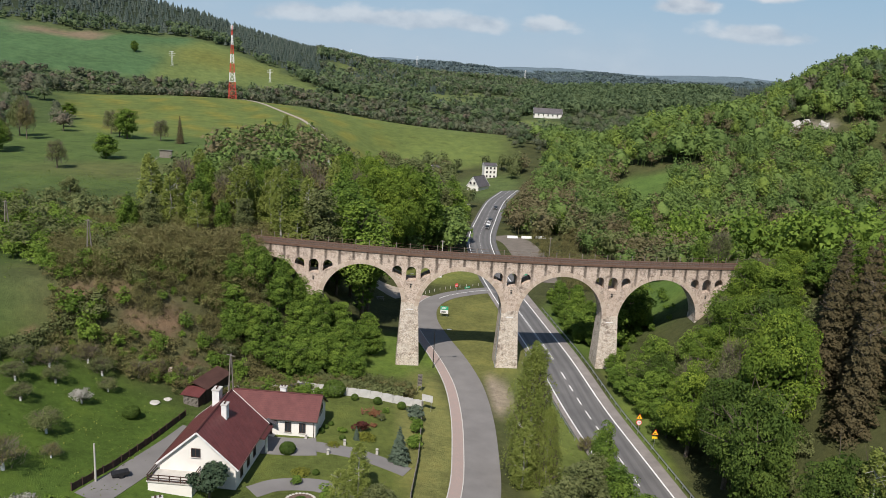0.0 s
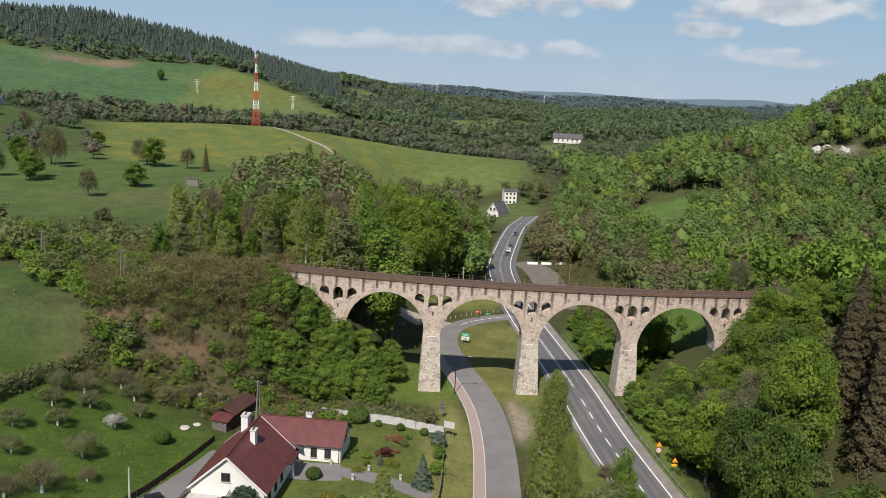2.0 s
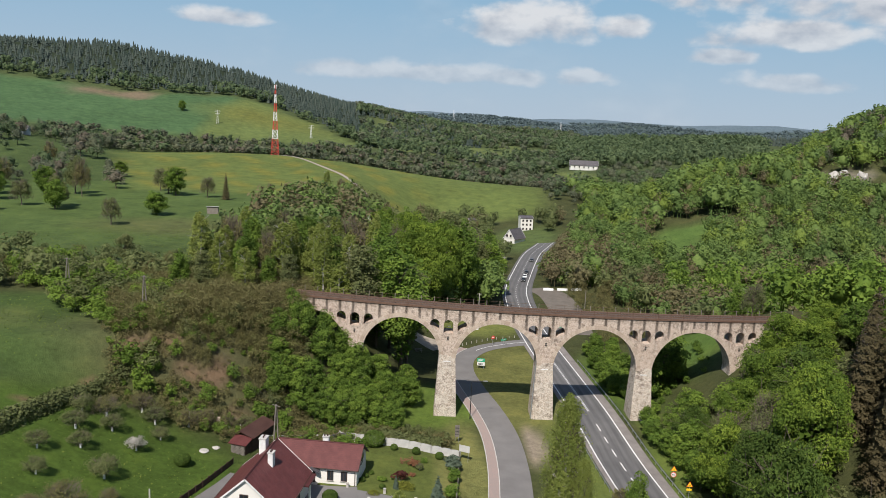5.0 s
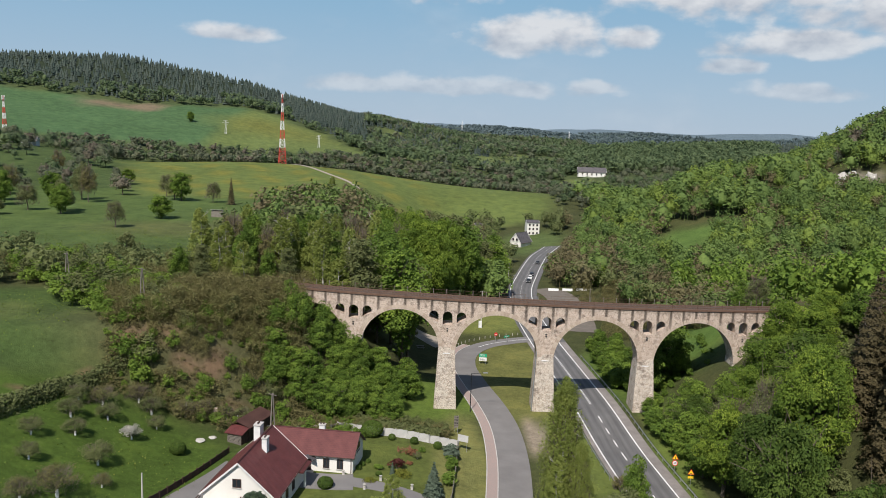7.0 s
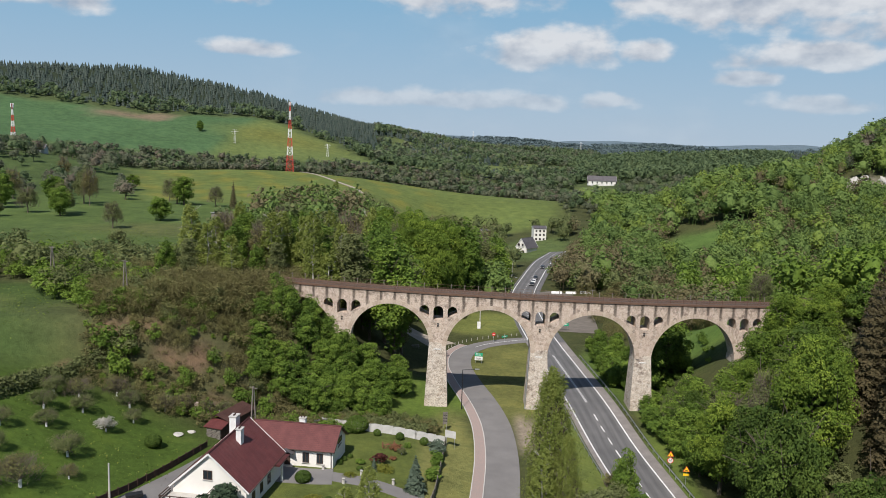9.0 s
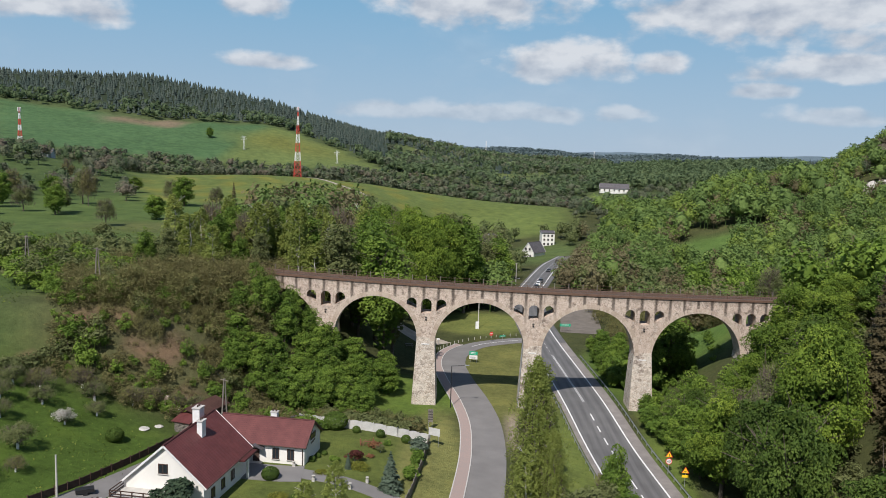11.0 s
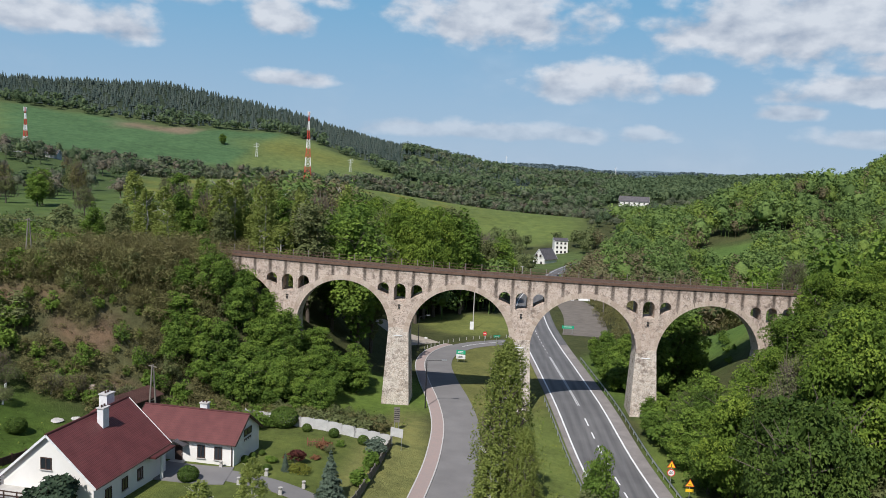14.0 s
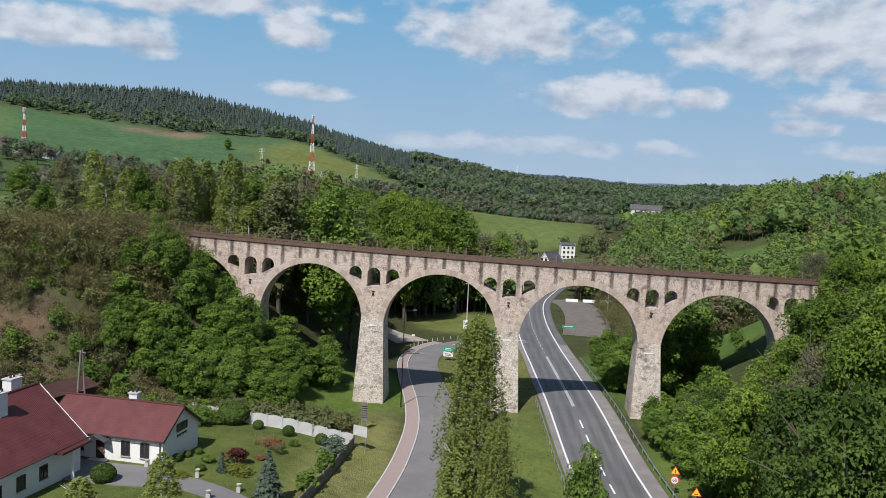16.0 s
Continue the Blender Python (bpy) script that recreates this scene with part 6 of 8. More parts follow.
def wood(name, label, spots, designs, mat, hmin, hmax, wide=1.0):
    """Far trees as one mesh; designs are (corners, faces) of one tree of height 1."""
    vs, fs, ts, o = [], [], [], 0
    rng = np.random.default_rng(len(spots))
    zz = ground([p[0] for p in spots], [p[1] for p in spots])
    for (x, y), z in zip(spots, zz):
        v, f, t = designs[rng.integers(len(designs))]
        hh = rng.uniform(hmin, hmax)
        ww = hh * wide * rng.uniform(0.8, 1.25)
        a = rng.uniform(0, 6.28)
        ca, sa = math.cos(a), math.sin(a)
        q = np.empty_like(v)
        q[:, 0] = (v[:, 0] * ca - v[:, 1] * sa) * ww + x
        q[:, 1] = (v[:, 0] * sa + v[:, 1] * ca) * ww + y
        q[:, 2] = v[:, 2] * hh + z - 0.3
        vs.append(q)
        fs.append(f + o)
        ts.append(rng.uniform(0, 0.72) + 0.28 * t)
        o += len(v)
    me = raw_mesh(name, np.concatenate(vs), np.concatenate(fs), np.concatenate(ts))
    ob = part(name, me, M[mat])
    tagged(ob, label, "woodland" if name == "forest" else "scrub", kind="stuff")


def spire(rng, seg):
    """A far spruce: tiers of drooping boughs round a narrow point."""
    v, f = [], []
    tiers = 3
    for j in range(tiers):
        z, r = 0.06 + 0.8 * j / tiers, 0.21 * (1 - j / (tiers + 0.4)) * rng.uniform(0.8, 1.2)
        o = len(v)
        v.append((rng.normal(0, 0.008), rng.normal(0, 0.008), min(1.0, z + 0.42 - 0.03 * j)))
        for i in range(seg):
            a = 2 * math.pi * (i + rng.uniform(-0.2, 0.2)) / seg + j
            k = r * rng.uniform(0.75, 1.25)
            v.append((math.cos(a) * k, math.sin(a) * k, z + rng.normal(0, 0.015)))
        f += [(o, o + 1 + i, o + 1 + (i + 1) % seg) for i in range(seg)]
    return np.array(v), np.array(f), np.full(len(v), 0.4)


def designs(seed, n, leaves, size, cone=False, seg=10, rings=6, core=0.26, lobes=26, stretch=1.5):
    out = []
    for i in range(n):
        g = np.random.default_rng(seed + i)
        if cone:
            out.append(spire(g, seg))
        else:
            a = np.arange(3) * 2.1
            low, high = np.c_[np.cos(a) * 0.02, np.sin(a) * 0.02, np.zeros(3)], np.c_[np.cos(a) * 0.009, np.sin(a) * 0.009, np.full(3, 0.5)]
            stem = (np.concatenate([low, high]), np.array([(0, 1, 4), (0, 4, 3), (1, 2, 5), (1, 5, 4), (2, 0, 3), (2, 3, 5)]), np.zeros(6))
            out.append(join(stem, hull(g, core, core * 2.3, 0.24, seg, rings, 10), lobed_crown(g, 0.36, 0.98, 0.02, lobes, leaves, size, 0.33, 0.25, 0.16, stretch)))
    return out


EAST = designs(320, 8, 440, 0.034, False, 6, 4, 0.21, 34)
MID = designs(200, 8, 190, 0.047, False, 6, 4, 0.23)
FAR = designs(220, 8, 36, 0.095, False, 5, 3, 0.22)
SPIRE = designs(240, 8, 0, 0, True, 5)
RW = np.random.default_rng(11)
NEARWOOD = designs(260, 8, 350, 0.041, False, 6, 4, 0.19, 36)


def spots(n, x0, x1, y0, y1, ok=None):
    x, y = RW.uniform(x0, x1, n), RW.uniform(y0, y1, n)
    if ok is not None:
        k = ok(x, y)
        x, y = x[k], y[k]
    return list(zip(x.tolist(), y.tolist()))


def not_road(x, y):
    px, py = np.array([p.x for p in MAIN]), np.array([p.y for p in MAIN])
    d = np.min((x[:, None] - px) ** 2 + (y[:, None] - py) ** 2, 1)
    return d > 81


def east_ok(x, y):
    return not_road(x, y) & (inside(x, y, 214, 305, 24, 17, -20) < 0.3) & ~(np.maximum(inside(x, y, 94, 218, 15, 38, -14), inside(x, y, 110, 238, 25, 14, 8)) > 0.3) & (x > 22 + np.clip((y - 150) * 0.28, 0, 60))


# wild growth on the railway's west hillside
SLOPE = designs(280, 8, 700, 0.032, False, 5, 3, 0.1, 34, 2.2)
LOW = designs(300, 6, 480, 0.05, False, 5, 3, 0.15)


def twiggy(seed, n, twigs, leaves, size):
    """Young trees of upright thin twigs with a few small leaves."""
    out = []
    for i in range(n):
        g = np.random.default_rng(seed + i)
        a, u = g.uniform(0, 2 * math.pi, twigs), g.uniform(0, 1, twigs)
        rad = 0.34 * np.sqrt(g.uniform(0, 1, twigs)) * (1 - 0.5 * u)
        p = np.c_[np.cos(a) * rad, np.sin(a) * rad, 0.02 + 0.72 * u]
        d = unit(np.c_[np.cos(a) * 0.35, np.sin(a) * 0.35, np.ones(twigs)] + g.normal(0, 0.5, (twigs, 3)))
        w = unit(np.cross(d, g.normal(size=(twigs, 3)))) * 0.0045
        v = np.stack([p - w, p + w, p + d * g.uniform(0.06, 0.22, (twigs, 1))], 1).reshape(-1, 3)
        twig = (v, np.arange(3 * twigs).reshape(-1, 3), np.full(3 * twigs, 0.15))
        out.append(join(twig, lobed_crown(g, 0.36, 0.95, 0.02, 30, leaves, size, 0.36, 0.25, 0.45, 1.6)))
    return out


TWIGGY = twiggy(340, 8, 400, 480, 0.022)
BRUSH = twiggy(350, 6, 130, 190, 0.036)


def on_earth(x, y):
    return max(float(inside(np.array([x]), np.array([y]), *e)[0]) for e in BARE_EARTH)


def slope_spots(n, x0, x1, y0, y1, gap=2.0):
    return scatter(n, x0, x1, y0, y1, gap, lambda x, y: clear(x, y) and (x > -85 - 0.4 * (y + 20) or y > 5) and on_earth(x, y) < 0.3)


def belt_spots(n, gap, deep=26.0):
    """Along the brow between the left meadow and the plateau."""
    return scatter(n, -128, -74, -24, 40, gap, lambda x, y: 0 < x + 84 + 1.03 * (y + 19) < deep and on_earth(x, y) < 0.3)


wood("scrub", "brownish twiggy young trees crowding the west slope", slope_spots(210, -92, -50, -17, 22, 1.9), TWIGGY, "leaf_bud", 4.5, 7.6)
wood("scrub", "brownish taller trees on the railway hillside", slope_spots(60, -76, -52, -13, 2, 2.2), TWIGGY, "leaf_bud", 6.5, 9.5)
wood("scrub", "olive-green young trees on the west slope", slope_spots(46, -90, -46, -17, 12, 3.0), SLOPE, "leaf_dull", 3.8, 6.5)
wood("scrub", "bright green young trees on the west slope", slope_spots(26, -84, -52, -22, 0, 3.5), SLOPE, "leaf_green", 3.2, 6)
wood("scrub", "belt of green trees along the meadow's brow", belt_spots(62, 2.6), SLOPE, "leaf_green", 4.5, 7.5, 1.15)
wood("scrub", "olive trees along the meadow's brow", belt_spots(34, 3.0, 32), SLOPE, "leaf_dull", 4.5, 8, 1.1)
wood("scrub", "low brownish scrub on the west slope", slope_spots(250, -90, -40, -28, -9, 1.1), BRUSH, "leaf_bud", 1.8, 4.0, 1.3)
wood("scrub", "sparse dry brush on the bare earth", scatter(110, -84, -57, -22.5, -14, 0.9, lambda x, y: on_earth(x, y) > 0.2), BRUSH, "leaf_bud", 0.7, 1.7, 1.6)
wood("scrub", "low green bushes on the west slope", slope_spots(150, -92, -36, -27, -11, 1.5), LOW, "leaf_green", 1.6, 3.4)
wood("scrub", "thicket of bushes beside the garden fence", slope_spots(26, -38, -21, -21.5, -15, 1.2), LOW, "leaf_dull", 2.0, 3.4)
wood("scrub", "reddish-brown brushwood beside the garden fence", slope_spots(46, -39, -20, -21.8, -14.5, 0.9), BRUSH, "leaf_bud", 1.8, 3.2, 1.5)
wood("scrub", "mixed trees along the meadow's lower edge", slope_spots(26, -150, -76, 14, 60, 3.2), SLOPE, "leaf_dull", 4, 7)
wood("scrub", "brownish trees along the meadow's lower edge", slope_spots(40, -132, -70, 8, 46, 2.6), TWIGGY, "leaf_bud", 4.5, 7)

wood("scrub", "mixed undergrowth below the big east trees", slope_spots(40, 27, 66, -84, -27, 3.4), SLOPE, "leaf_dull", 5, 9)
wood("scrub", "green bushes and young trees on the east embankment", slope_spots(40, 23.5, 64, -27, -2, 2.4), SLOPE, "leaf_green", 3.5, 7)
wood("scrub", "low green bushes behind the east piers", slope_spots(34, 23, 44, 10, 34, 1.8), LOW, "leaf_green", 1.5, 3.2)
wood("scrub", "olive young trees on the east embankment", slope_spots(22, 25, 64, -27, -2, 3.0), SLOPE, "leaf_dull", 4, 7.5)
wood("scrub", "leafless brown bushes beside the lay-by", slope_spots(80, 27, 62, 56, 144, 3.4), TWIGGY, "leaf_bud", 4.5, 8.5)
wood("scrub", "green trees above the side road's bend", slope_spots(48, -28, -3, 102, 165, 3.6), NEARWOOD, "wood_green", 15, 22)
wood("scrub", "olive trees above the side road's bend", slope_spots(26, -28, -2, 104, 165, 3.6), NEARWOOD, "wood_dull", 14, 20)

wood("forest", "fresh green broadleaf forest on the east hillside", spots(640, 40, 330, 250, 470, east_ok), MID, "wood_green", 13, 21)
wood("forest", "fresh green broadleaf trees on the near hillside", spots(350, 40, 330, 150, 250, east_ok), EAST, "wood_green", 12, 19)
wood("forest", "brownish budding trees among the forest", spots(240, 22, 330, 140, 470, east_ok), EAST, "wood_bud", 11, 17)
wood("forest", "bright green maples on the east hillside", spots(190, 60, 270, 170, 420, east_ok), EAST, "wood_fresh", 13, 20)
wood("forest", "forest on the hillside above the viaduct", spots(210, 66, 160, -60, 140), NEARWOOD, "leaf_green", 12, 18)


def vale(x, y):
    return not_road(x, y) & (x < 10 + np.clip((y - 150) * 0.25, 0, 60)) & (x > -70 - 0.1 * y + 0.0 * x) & ~((x < -35) & (y > 230)) & ~((x > 8) & (x < 44) & (y > 225) & (y < 335))


wood("forest", "olive-green trees along the valley floor", spots(330, -75, 60, 165, 345, vale), NEARWOOD, "wood_dull", 10, 16)
wood("forest", "brownish budding trees along the valley floor", spots(130, -75, 70, 160, 345, vale), NEARWOOD, "wood_bud", 8, 13)


def bank(x, y):
    return not_road(x, y) & (x < -17 - 0.06 * (y - 60)) & (x > -95 + 0.1 * y) & ~((x > -34) & (y < 88))


def lane(x, y):
    return not_road(x, y) & ~((x < 42) & (y < 142)) & ~((x > 80) & (x < 120) & (y > 160)) & (x > 24)


for mt, n, lab in (("wood_green", 115, "green broadleaf wood on the west bank"), ("wood_dull", 35, "olive wood on the west bank"), ("wood_bud", 45, "brownish budding wood on the west bank")):
    wood("forest", lab, spots(n * 2, -92, -18, 60, 175, bank)[:n], NEARWOOD, mt, 13, 21)
for mt, n, lab in (("wood_green", 70, "green trees east of the far road"), ("wood_dull", 60, "olive trees east of the far road"), ("wood_bud", 90, "brownish budding trees east of the far road")):
    wood("forest", lab, spots(n * 3, 24, 135, 58, 215, lane)[:n], NEARWOOD, mt, 9, 15)
wood("forest", "scattered trees at the meadow's edge", spots(60, -230, -75, 10, 50), NEARWOOD, "wood_dull", 6, 11)
wood("forest", "trees close beside the far road", spots(110, 12, 62, 170, 262, lambda x, y: not_road(x, y) & (x > 22 + (y - 190) * 0.45)), NEARWOOD, "wood_bud", 10, 14)


def arc(n, a0, a1, r0, r1, ok=None):
    """Spots within a range of bearings and distances, evenly over the land."""
    a, r = RW.uniform(a0, a1, n), np.sqrt(RW.uniform(r0 * r0, r1 * r1, n))
    x, y = MOUTH[0] + r * np.sin(np.radians(a)), MOUTH[1] + r * np.cos(np.radians(a))
    k = ~on_field(x, y) & ~on_pasture(x, y) & ~on_meadow(x, y) & (inside(x, y, 136, 688, 30, 26) < 0.3)
    if ok is not None:
        k &= ok(x, y, a, r)
    return list(zip(x[k].tolist(), y[k].tolist()))


above = lambda x, y, a, r: r > field_edges(a)[1] + 14
rim = lambda x, y, a, r: (r > field_edges(a)[1] - 4) & (r < field_edges(a)[1] + 10 + 45 * (np.sin(a * 0.8) > -0.3))
clumpy = lambda x, y, a, r: np.sin(a * 3.1 + r / 40) + np.sin(a * 1.3 - r / 57) > -0.5
for mt, n, lab in (("hazed_dull", 620, "belt of olive trees beyond the meadow"), ("hazed_green", 260, "belt of green trees beyond the meadow"), ("hazed_bud", 200, "belt of budding trees beyond the meadow")):
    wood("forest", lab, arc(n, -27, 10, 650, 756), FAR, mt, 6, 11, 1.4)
for mt, n, lab in (("hazed_dull", 260, "olive trees on the west hillside"), ("hazed_green", 170, "green trees on the west hillside"), ("hazed_bud", 110, "budding trees on the west hillside")):
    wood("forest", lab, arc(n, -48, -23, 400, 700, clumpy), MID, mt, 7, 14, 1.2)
wood("forest", "green deciduous rim below the spruce forest", arc(2600, -48, 2, 760, 1010, rim), FAR, "hazed_green", 9, 14, 1.3)
wood("forest", "dark spruce forest on the mountain", arc(15500, -52, 3, 790, 1420, above), SPIRE, "wood_spruce", 4.5, 11, 1.25)
for mt, n, lab in (("hazed_green", 1500, "green woods on the middle hills"), ("hazed_dull", 700, "olive woods on the middle hills")):
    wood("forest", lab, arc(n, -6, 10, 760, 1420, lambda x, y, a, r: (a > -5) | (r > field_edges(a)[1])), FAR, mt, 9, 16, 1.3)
wood("forest", "deep green wood crowning a low hill", arc(900, 8.5, 22.5, 880, 1180), FAR, "hazed_green", 13, 19, 1.1)
wood("forest", "olive thickets round the valley farm", arc(420, 4, 17, 540, 880), MID, "hazed_dull", 6, 11, 1.2)
wood("forest", "green thickets round the valley farm", arc(260, 6, 24, 560, 900), MID, "hazed_green", 8, 13, 1.2)
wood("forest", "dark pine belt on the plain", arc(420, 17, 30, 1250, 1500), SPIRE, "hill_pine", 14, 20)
for mt, n, lab in (("hazed_green", 330, "green wood on the quarry hill"), ("hazed_dull", 190, "olive wood on the quarry hill"), ("hazed_bud", 170, "golden budding wood on the quarry hill")):
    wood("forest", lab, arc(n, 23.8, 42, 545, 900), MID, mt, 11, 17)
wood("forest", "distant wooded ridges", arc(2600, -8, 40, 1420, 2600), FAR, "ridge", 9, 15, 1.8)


def outcrop():
    """Bare pale rocks of the old quarry face."""
    root = empty("rock_outcrop", Matrix.Translation((216, 316, gz(216, 316))))
    tagged(root, "bare pale rock face of an old quarry", "rock")
    rng = np.random.default_rng(3)
    rocks = []
    for k in range(3):
        bm = bmesh.new()
        bmesh.ops.create_icosphere(bm, subdivisions=2, radius=1.0)
        for v in bm.verts:
            v.co *= 0.75 + 0.5 * noise.noise(v.co * 1.7 + Vector((k * 9, 0, 0)))
        me = bpy.data.meshes.new("rock")
        bm.to_mesh(me)
        bm.free()
        me.materials.append(M["concrete"])
        rocks.append(me)
    for i in range(22):
        x, y = rng.uniform(-17, 17), rng.uniform(-5, 5)
        ob = new("rock", rocks[i % 3])
        ob.parent = root
        ob.matrix_local = (Matrix.Translation((x, y - x * 0.35, gz(216 + x, 316 + y - x * 0.35) - gz(216, 316) + rng.uniform(0, 2.0))) @ Matrix.Rotation(rng.uniform(0, 6), 4, "Z")
                           @ Matrix.Diagonal((rng.uniform(1.5, 3.6), rng.uniform(1.5, 3.0), rng.uniform(1.5, 3.4), 1)))


outcrop()

# ---- garden, yard and roadside things ----


def panel_fence(points, label, mat="fence_concrete", height=1.25, wave=0.16, bay=2.0):
    """Precast panels between posts; each panel has a wavy top."""
    root = empty("fence")
    tagged(root, label, "fence")
    bm = bmesh.new()
    box(bm, -0.08, 0.08, -0.08, 0.08, -0.4, height + 0.18)
    post = mesh_of(bm, mat)
    bm = bmesh.new()
    n = 8
    for k in range(3):
        z0, z1 = height * k / 3 + 0.02, height * (k + 1) / 3
        lo = [bm.verts.new((bay * i / n, y, z0)) for y in (-0.03, 0.03) for i in range(n + 1)]
        hi = [bm.verts.new((bay * i / n, y, z1 + (wave * math.sin(math.pi * i / n) if k == 2 else 0))) for y in (-0.03, 0.03) for i in range(n + 1)]
        for i in range(n):
            bm.faces.new((lo[i], lo[i + 1], hi[i + 1], hi[i]))
            bm.faces.new((lo[n + 2 + i], lo[n + 1 + i], hi[n + 1 + i], hi[n + 2 + i]))
            bm.faces.new((hi[i], hi[i + 1], hi[n + 2 + i], hi[n + 1 + i]))
    panel = mesh_of(bm, mat)
    for a, b in zip(points, points[1:]):
        a, b = Vector(a), Vector(b)
        k = max(1, round((b - a).length / bay))
        for i in range(k + 1):
            p = a.lerp(b, i / k)
            child("post", post, root, Matrix.Translation((p.x, p.y, gz(p.x, p.y))))
            if i < k:
                q = a.lerp(b, (i + 1) / k)
                d = Vector((q.x - p.x, q.y - p.y, gz(q.x, q.y) - gz(p.x, p.y)))
                ang = math.atan2(d.y, d.x)
                child("panel", panel, root, Matrix.Translation((p.x, p.y, gz(p.x, p.y))) @ Matrix.Rotation(ang, 4, "Z")
                      @ Matrix.Rotation(-math.atan2(d.z, math.hypot(d.x, d.y)), 4, "Y") @ Matrix.Diagonal((d.length / bay, 1, 1, 1)))
    return root


panel_fence([(-41.4, -19.9), (-37.5, -21.6), (-32.2, -23.2), (-23.9, -24.3), (-18.6, -24.4)], "whitish precast concrete garden fence with wavy top", "fence_concrete", 1.45)
panel_fence([(-54.5, -24.6), (-49, -23.3), (-41.5, -20.0)], "weathered grey concrete garden fence", "fence_concrete", 1.1)
panel_fence([(-18.6, -24.6), (-19.0, -34), (-19.8, -46), (-21.2, -58)], "dark wooden garden fence on low wall", "wood_grey", 1.3, 0.0)
panel_fence([(-57.6, -36), (-59.9, -46), (-62.4, -55.5), (-65.0, -63)], "dark brown wooden fence along the driveway", "wood_dark", 1.0, 0.0)
panel_fence([(-63.5, -69.8), (-58, -69.6), (-54, -69.2)], "white precast concrete fence beside hedge", "paint_white", 1.0)
panel_fence([(-36.5, -77), (-30, -76)], "white precast concrete fence beside thujas", "paint_white", 1.0)


def hedge(points, w, h, n, mat, label, size=0.24):
    """A clipped hedge: leaves over a rounded bar."""
    rng = np.random.default_rng(n)
    line = catmull(points, 0.8)
    i = rng.integers(0, len(line), n)
    xy = np.array([(p.x, p.y) for p in line])[i] + rng.normal(0, 0.3, (n, 2))
    a = rng.uniform(-0.4, math.pi + 0.4, n)
    d = np.array([line[-1].x - line[0].x, line[-1].y - line[0].y])
    d = d / np.linalg.norm(d)
    side = np.array([d[1], -d[0]])
    r = 1 + rng.normal(0, 0.09, n)
    p = np.c_[xy + side * (np.cos(a) * w * r)[:, None], ground(xy[:, 0], xy[:, 1]) + np.clip(np.sin(a), -0.2, 0.92) * h * r]
    nrm = unit(np.c_[side * np.cos(a)[:, None], np.sin(a)] + rng.normal(0, 0.45, (n, 3)))
    v, f = leaf_quads(p, nrm, size, rng)
    root = empty("hedge")
    tagged(root, label, "hedge")
    me = raw_mesh("foliage", v, f, np.full(len(v), 0.4))
    part("foliage", me, M[mat], root)
    bm = bmesh.new()
    for q in line[::3]:
        rod(bm, (q.x, q.y, gz(q.x, q.y) - 0.3), (q.x, q.y, gz(q.x, q.y) + h * 0.8), 0.05, 0.02, 5)
    tagged(part("stem", bm, M["bark"], root), kind="stuff")


hedge([(-94, -60), (-90.4, -51), (-88.5, -41), (-86.8, -33), (-83.5, -26), (-80, -21)], 1.2, 2.2, 6500, "leaf_dull", "long dark clipped hedge above the orchard", 0.3)
hedge([(-66, -67.5), (-60, -66.8), (-53.5, -66)], 0.9, 1.5, 2400, "leaf_green", "green clipped hedge beside the driveway")
hedge([(-33, -19.8), (-30, -20.6), (-22.5, -21.4)], 1.6, 1.9, 3600, "leaf_dull", "rough hedge behind the white fence", 0.3)

# orchard
for k, x, y, s in (("apple", -72.9, -51.5, 1.0), ("apple_bare", -73.5, -62.8, 1.25), ("apple_bare", -76.5, -66.5, 0.9), ("apple", -80.5, -56.5, 0.75), ("apple", -79, -45.5, 0.8),
                   ("apple", -77.5, -37, 0.85), ("blossom", -72.3, -40.3, 0.7), ("blossom", -66.3, -73.0, 1.25), ("apple_bare", -68, -26.5, 0.9), ("apple", -73, -29.5, 0.95),
                   ("apple_bare", -76, -27.5, 1.0), ("apple_bare", -80, -33, 1.05), ("apple", -70.5, -34, 0.7), ("apple", -82, -40.5, 0.9), ("apple_bare", -65.5, -24.5, 0.9), ("apple_bare", -61.5, -23.2, 0.8),
                   ("apple", -83.5, -34.5, 0.9), ("apple", -83.5, -50, 0.8), ("apple_bare", -70, -57, 0.6), ("apple", -58.8, -22.0, 0.8)):
    plant(k, x, y, s * 1.1, s * 1.3)
plant("ball", -64.9, -40.0, 1.5, 1.75)

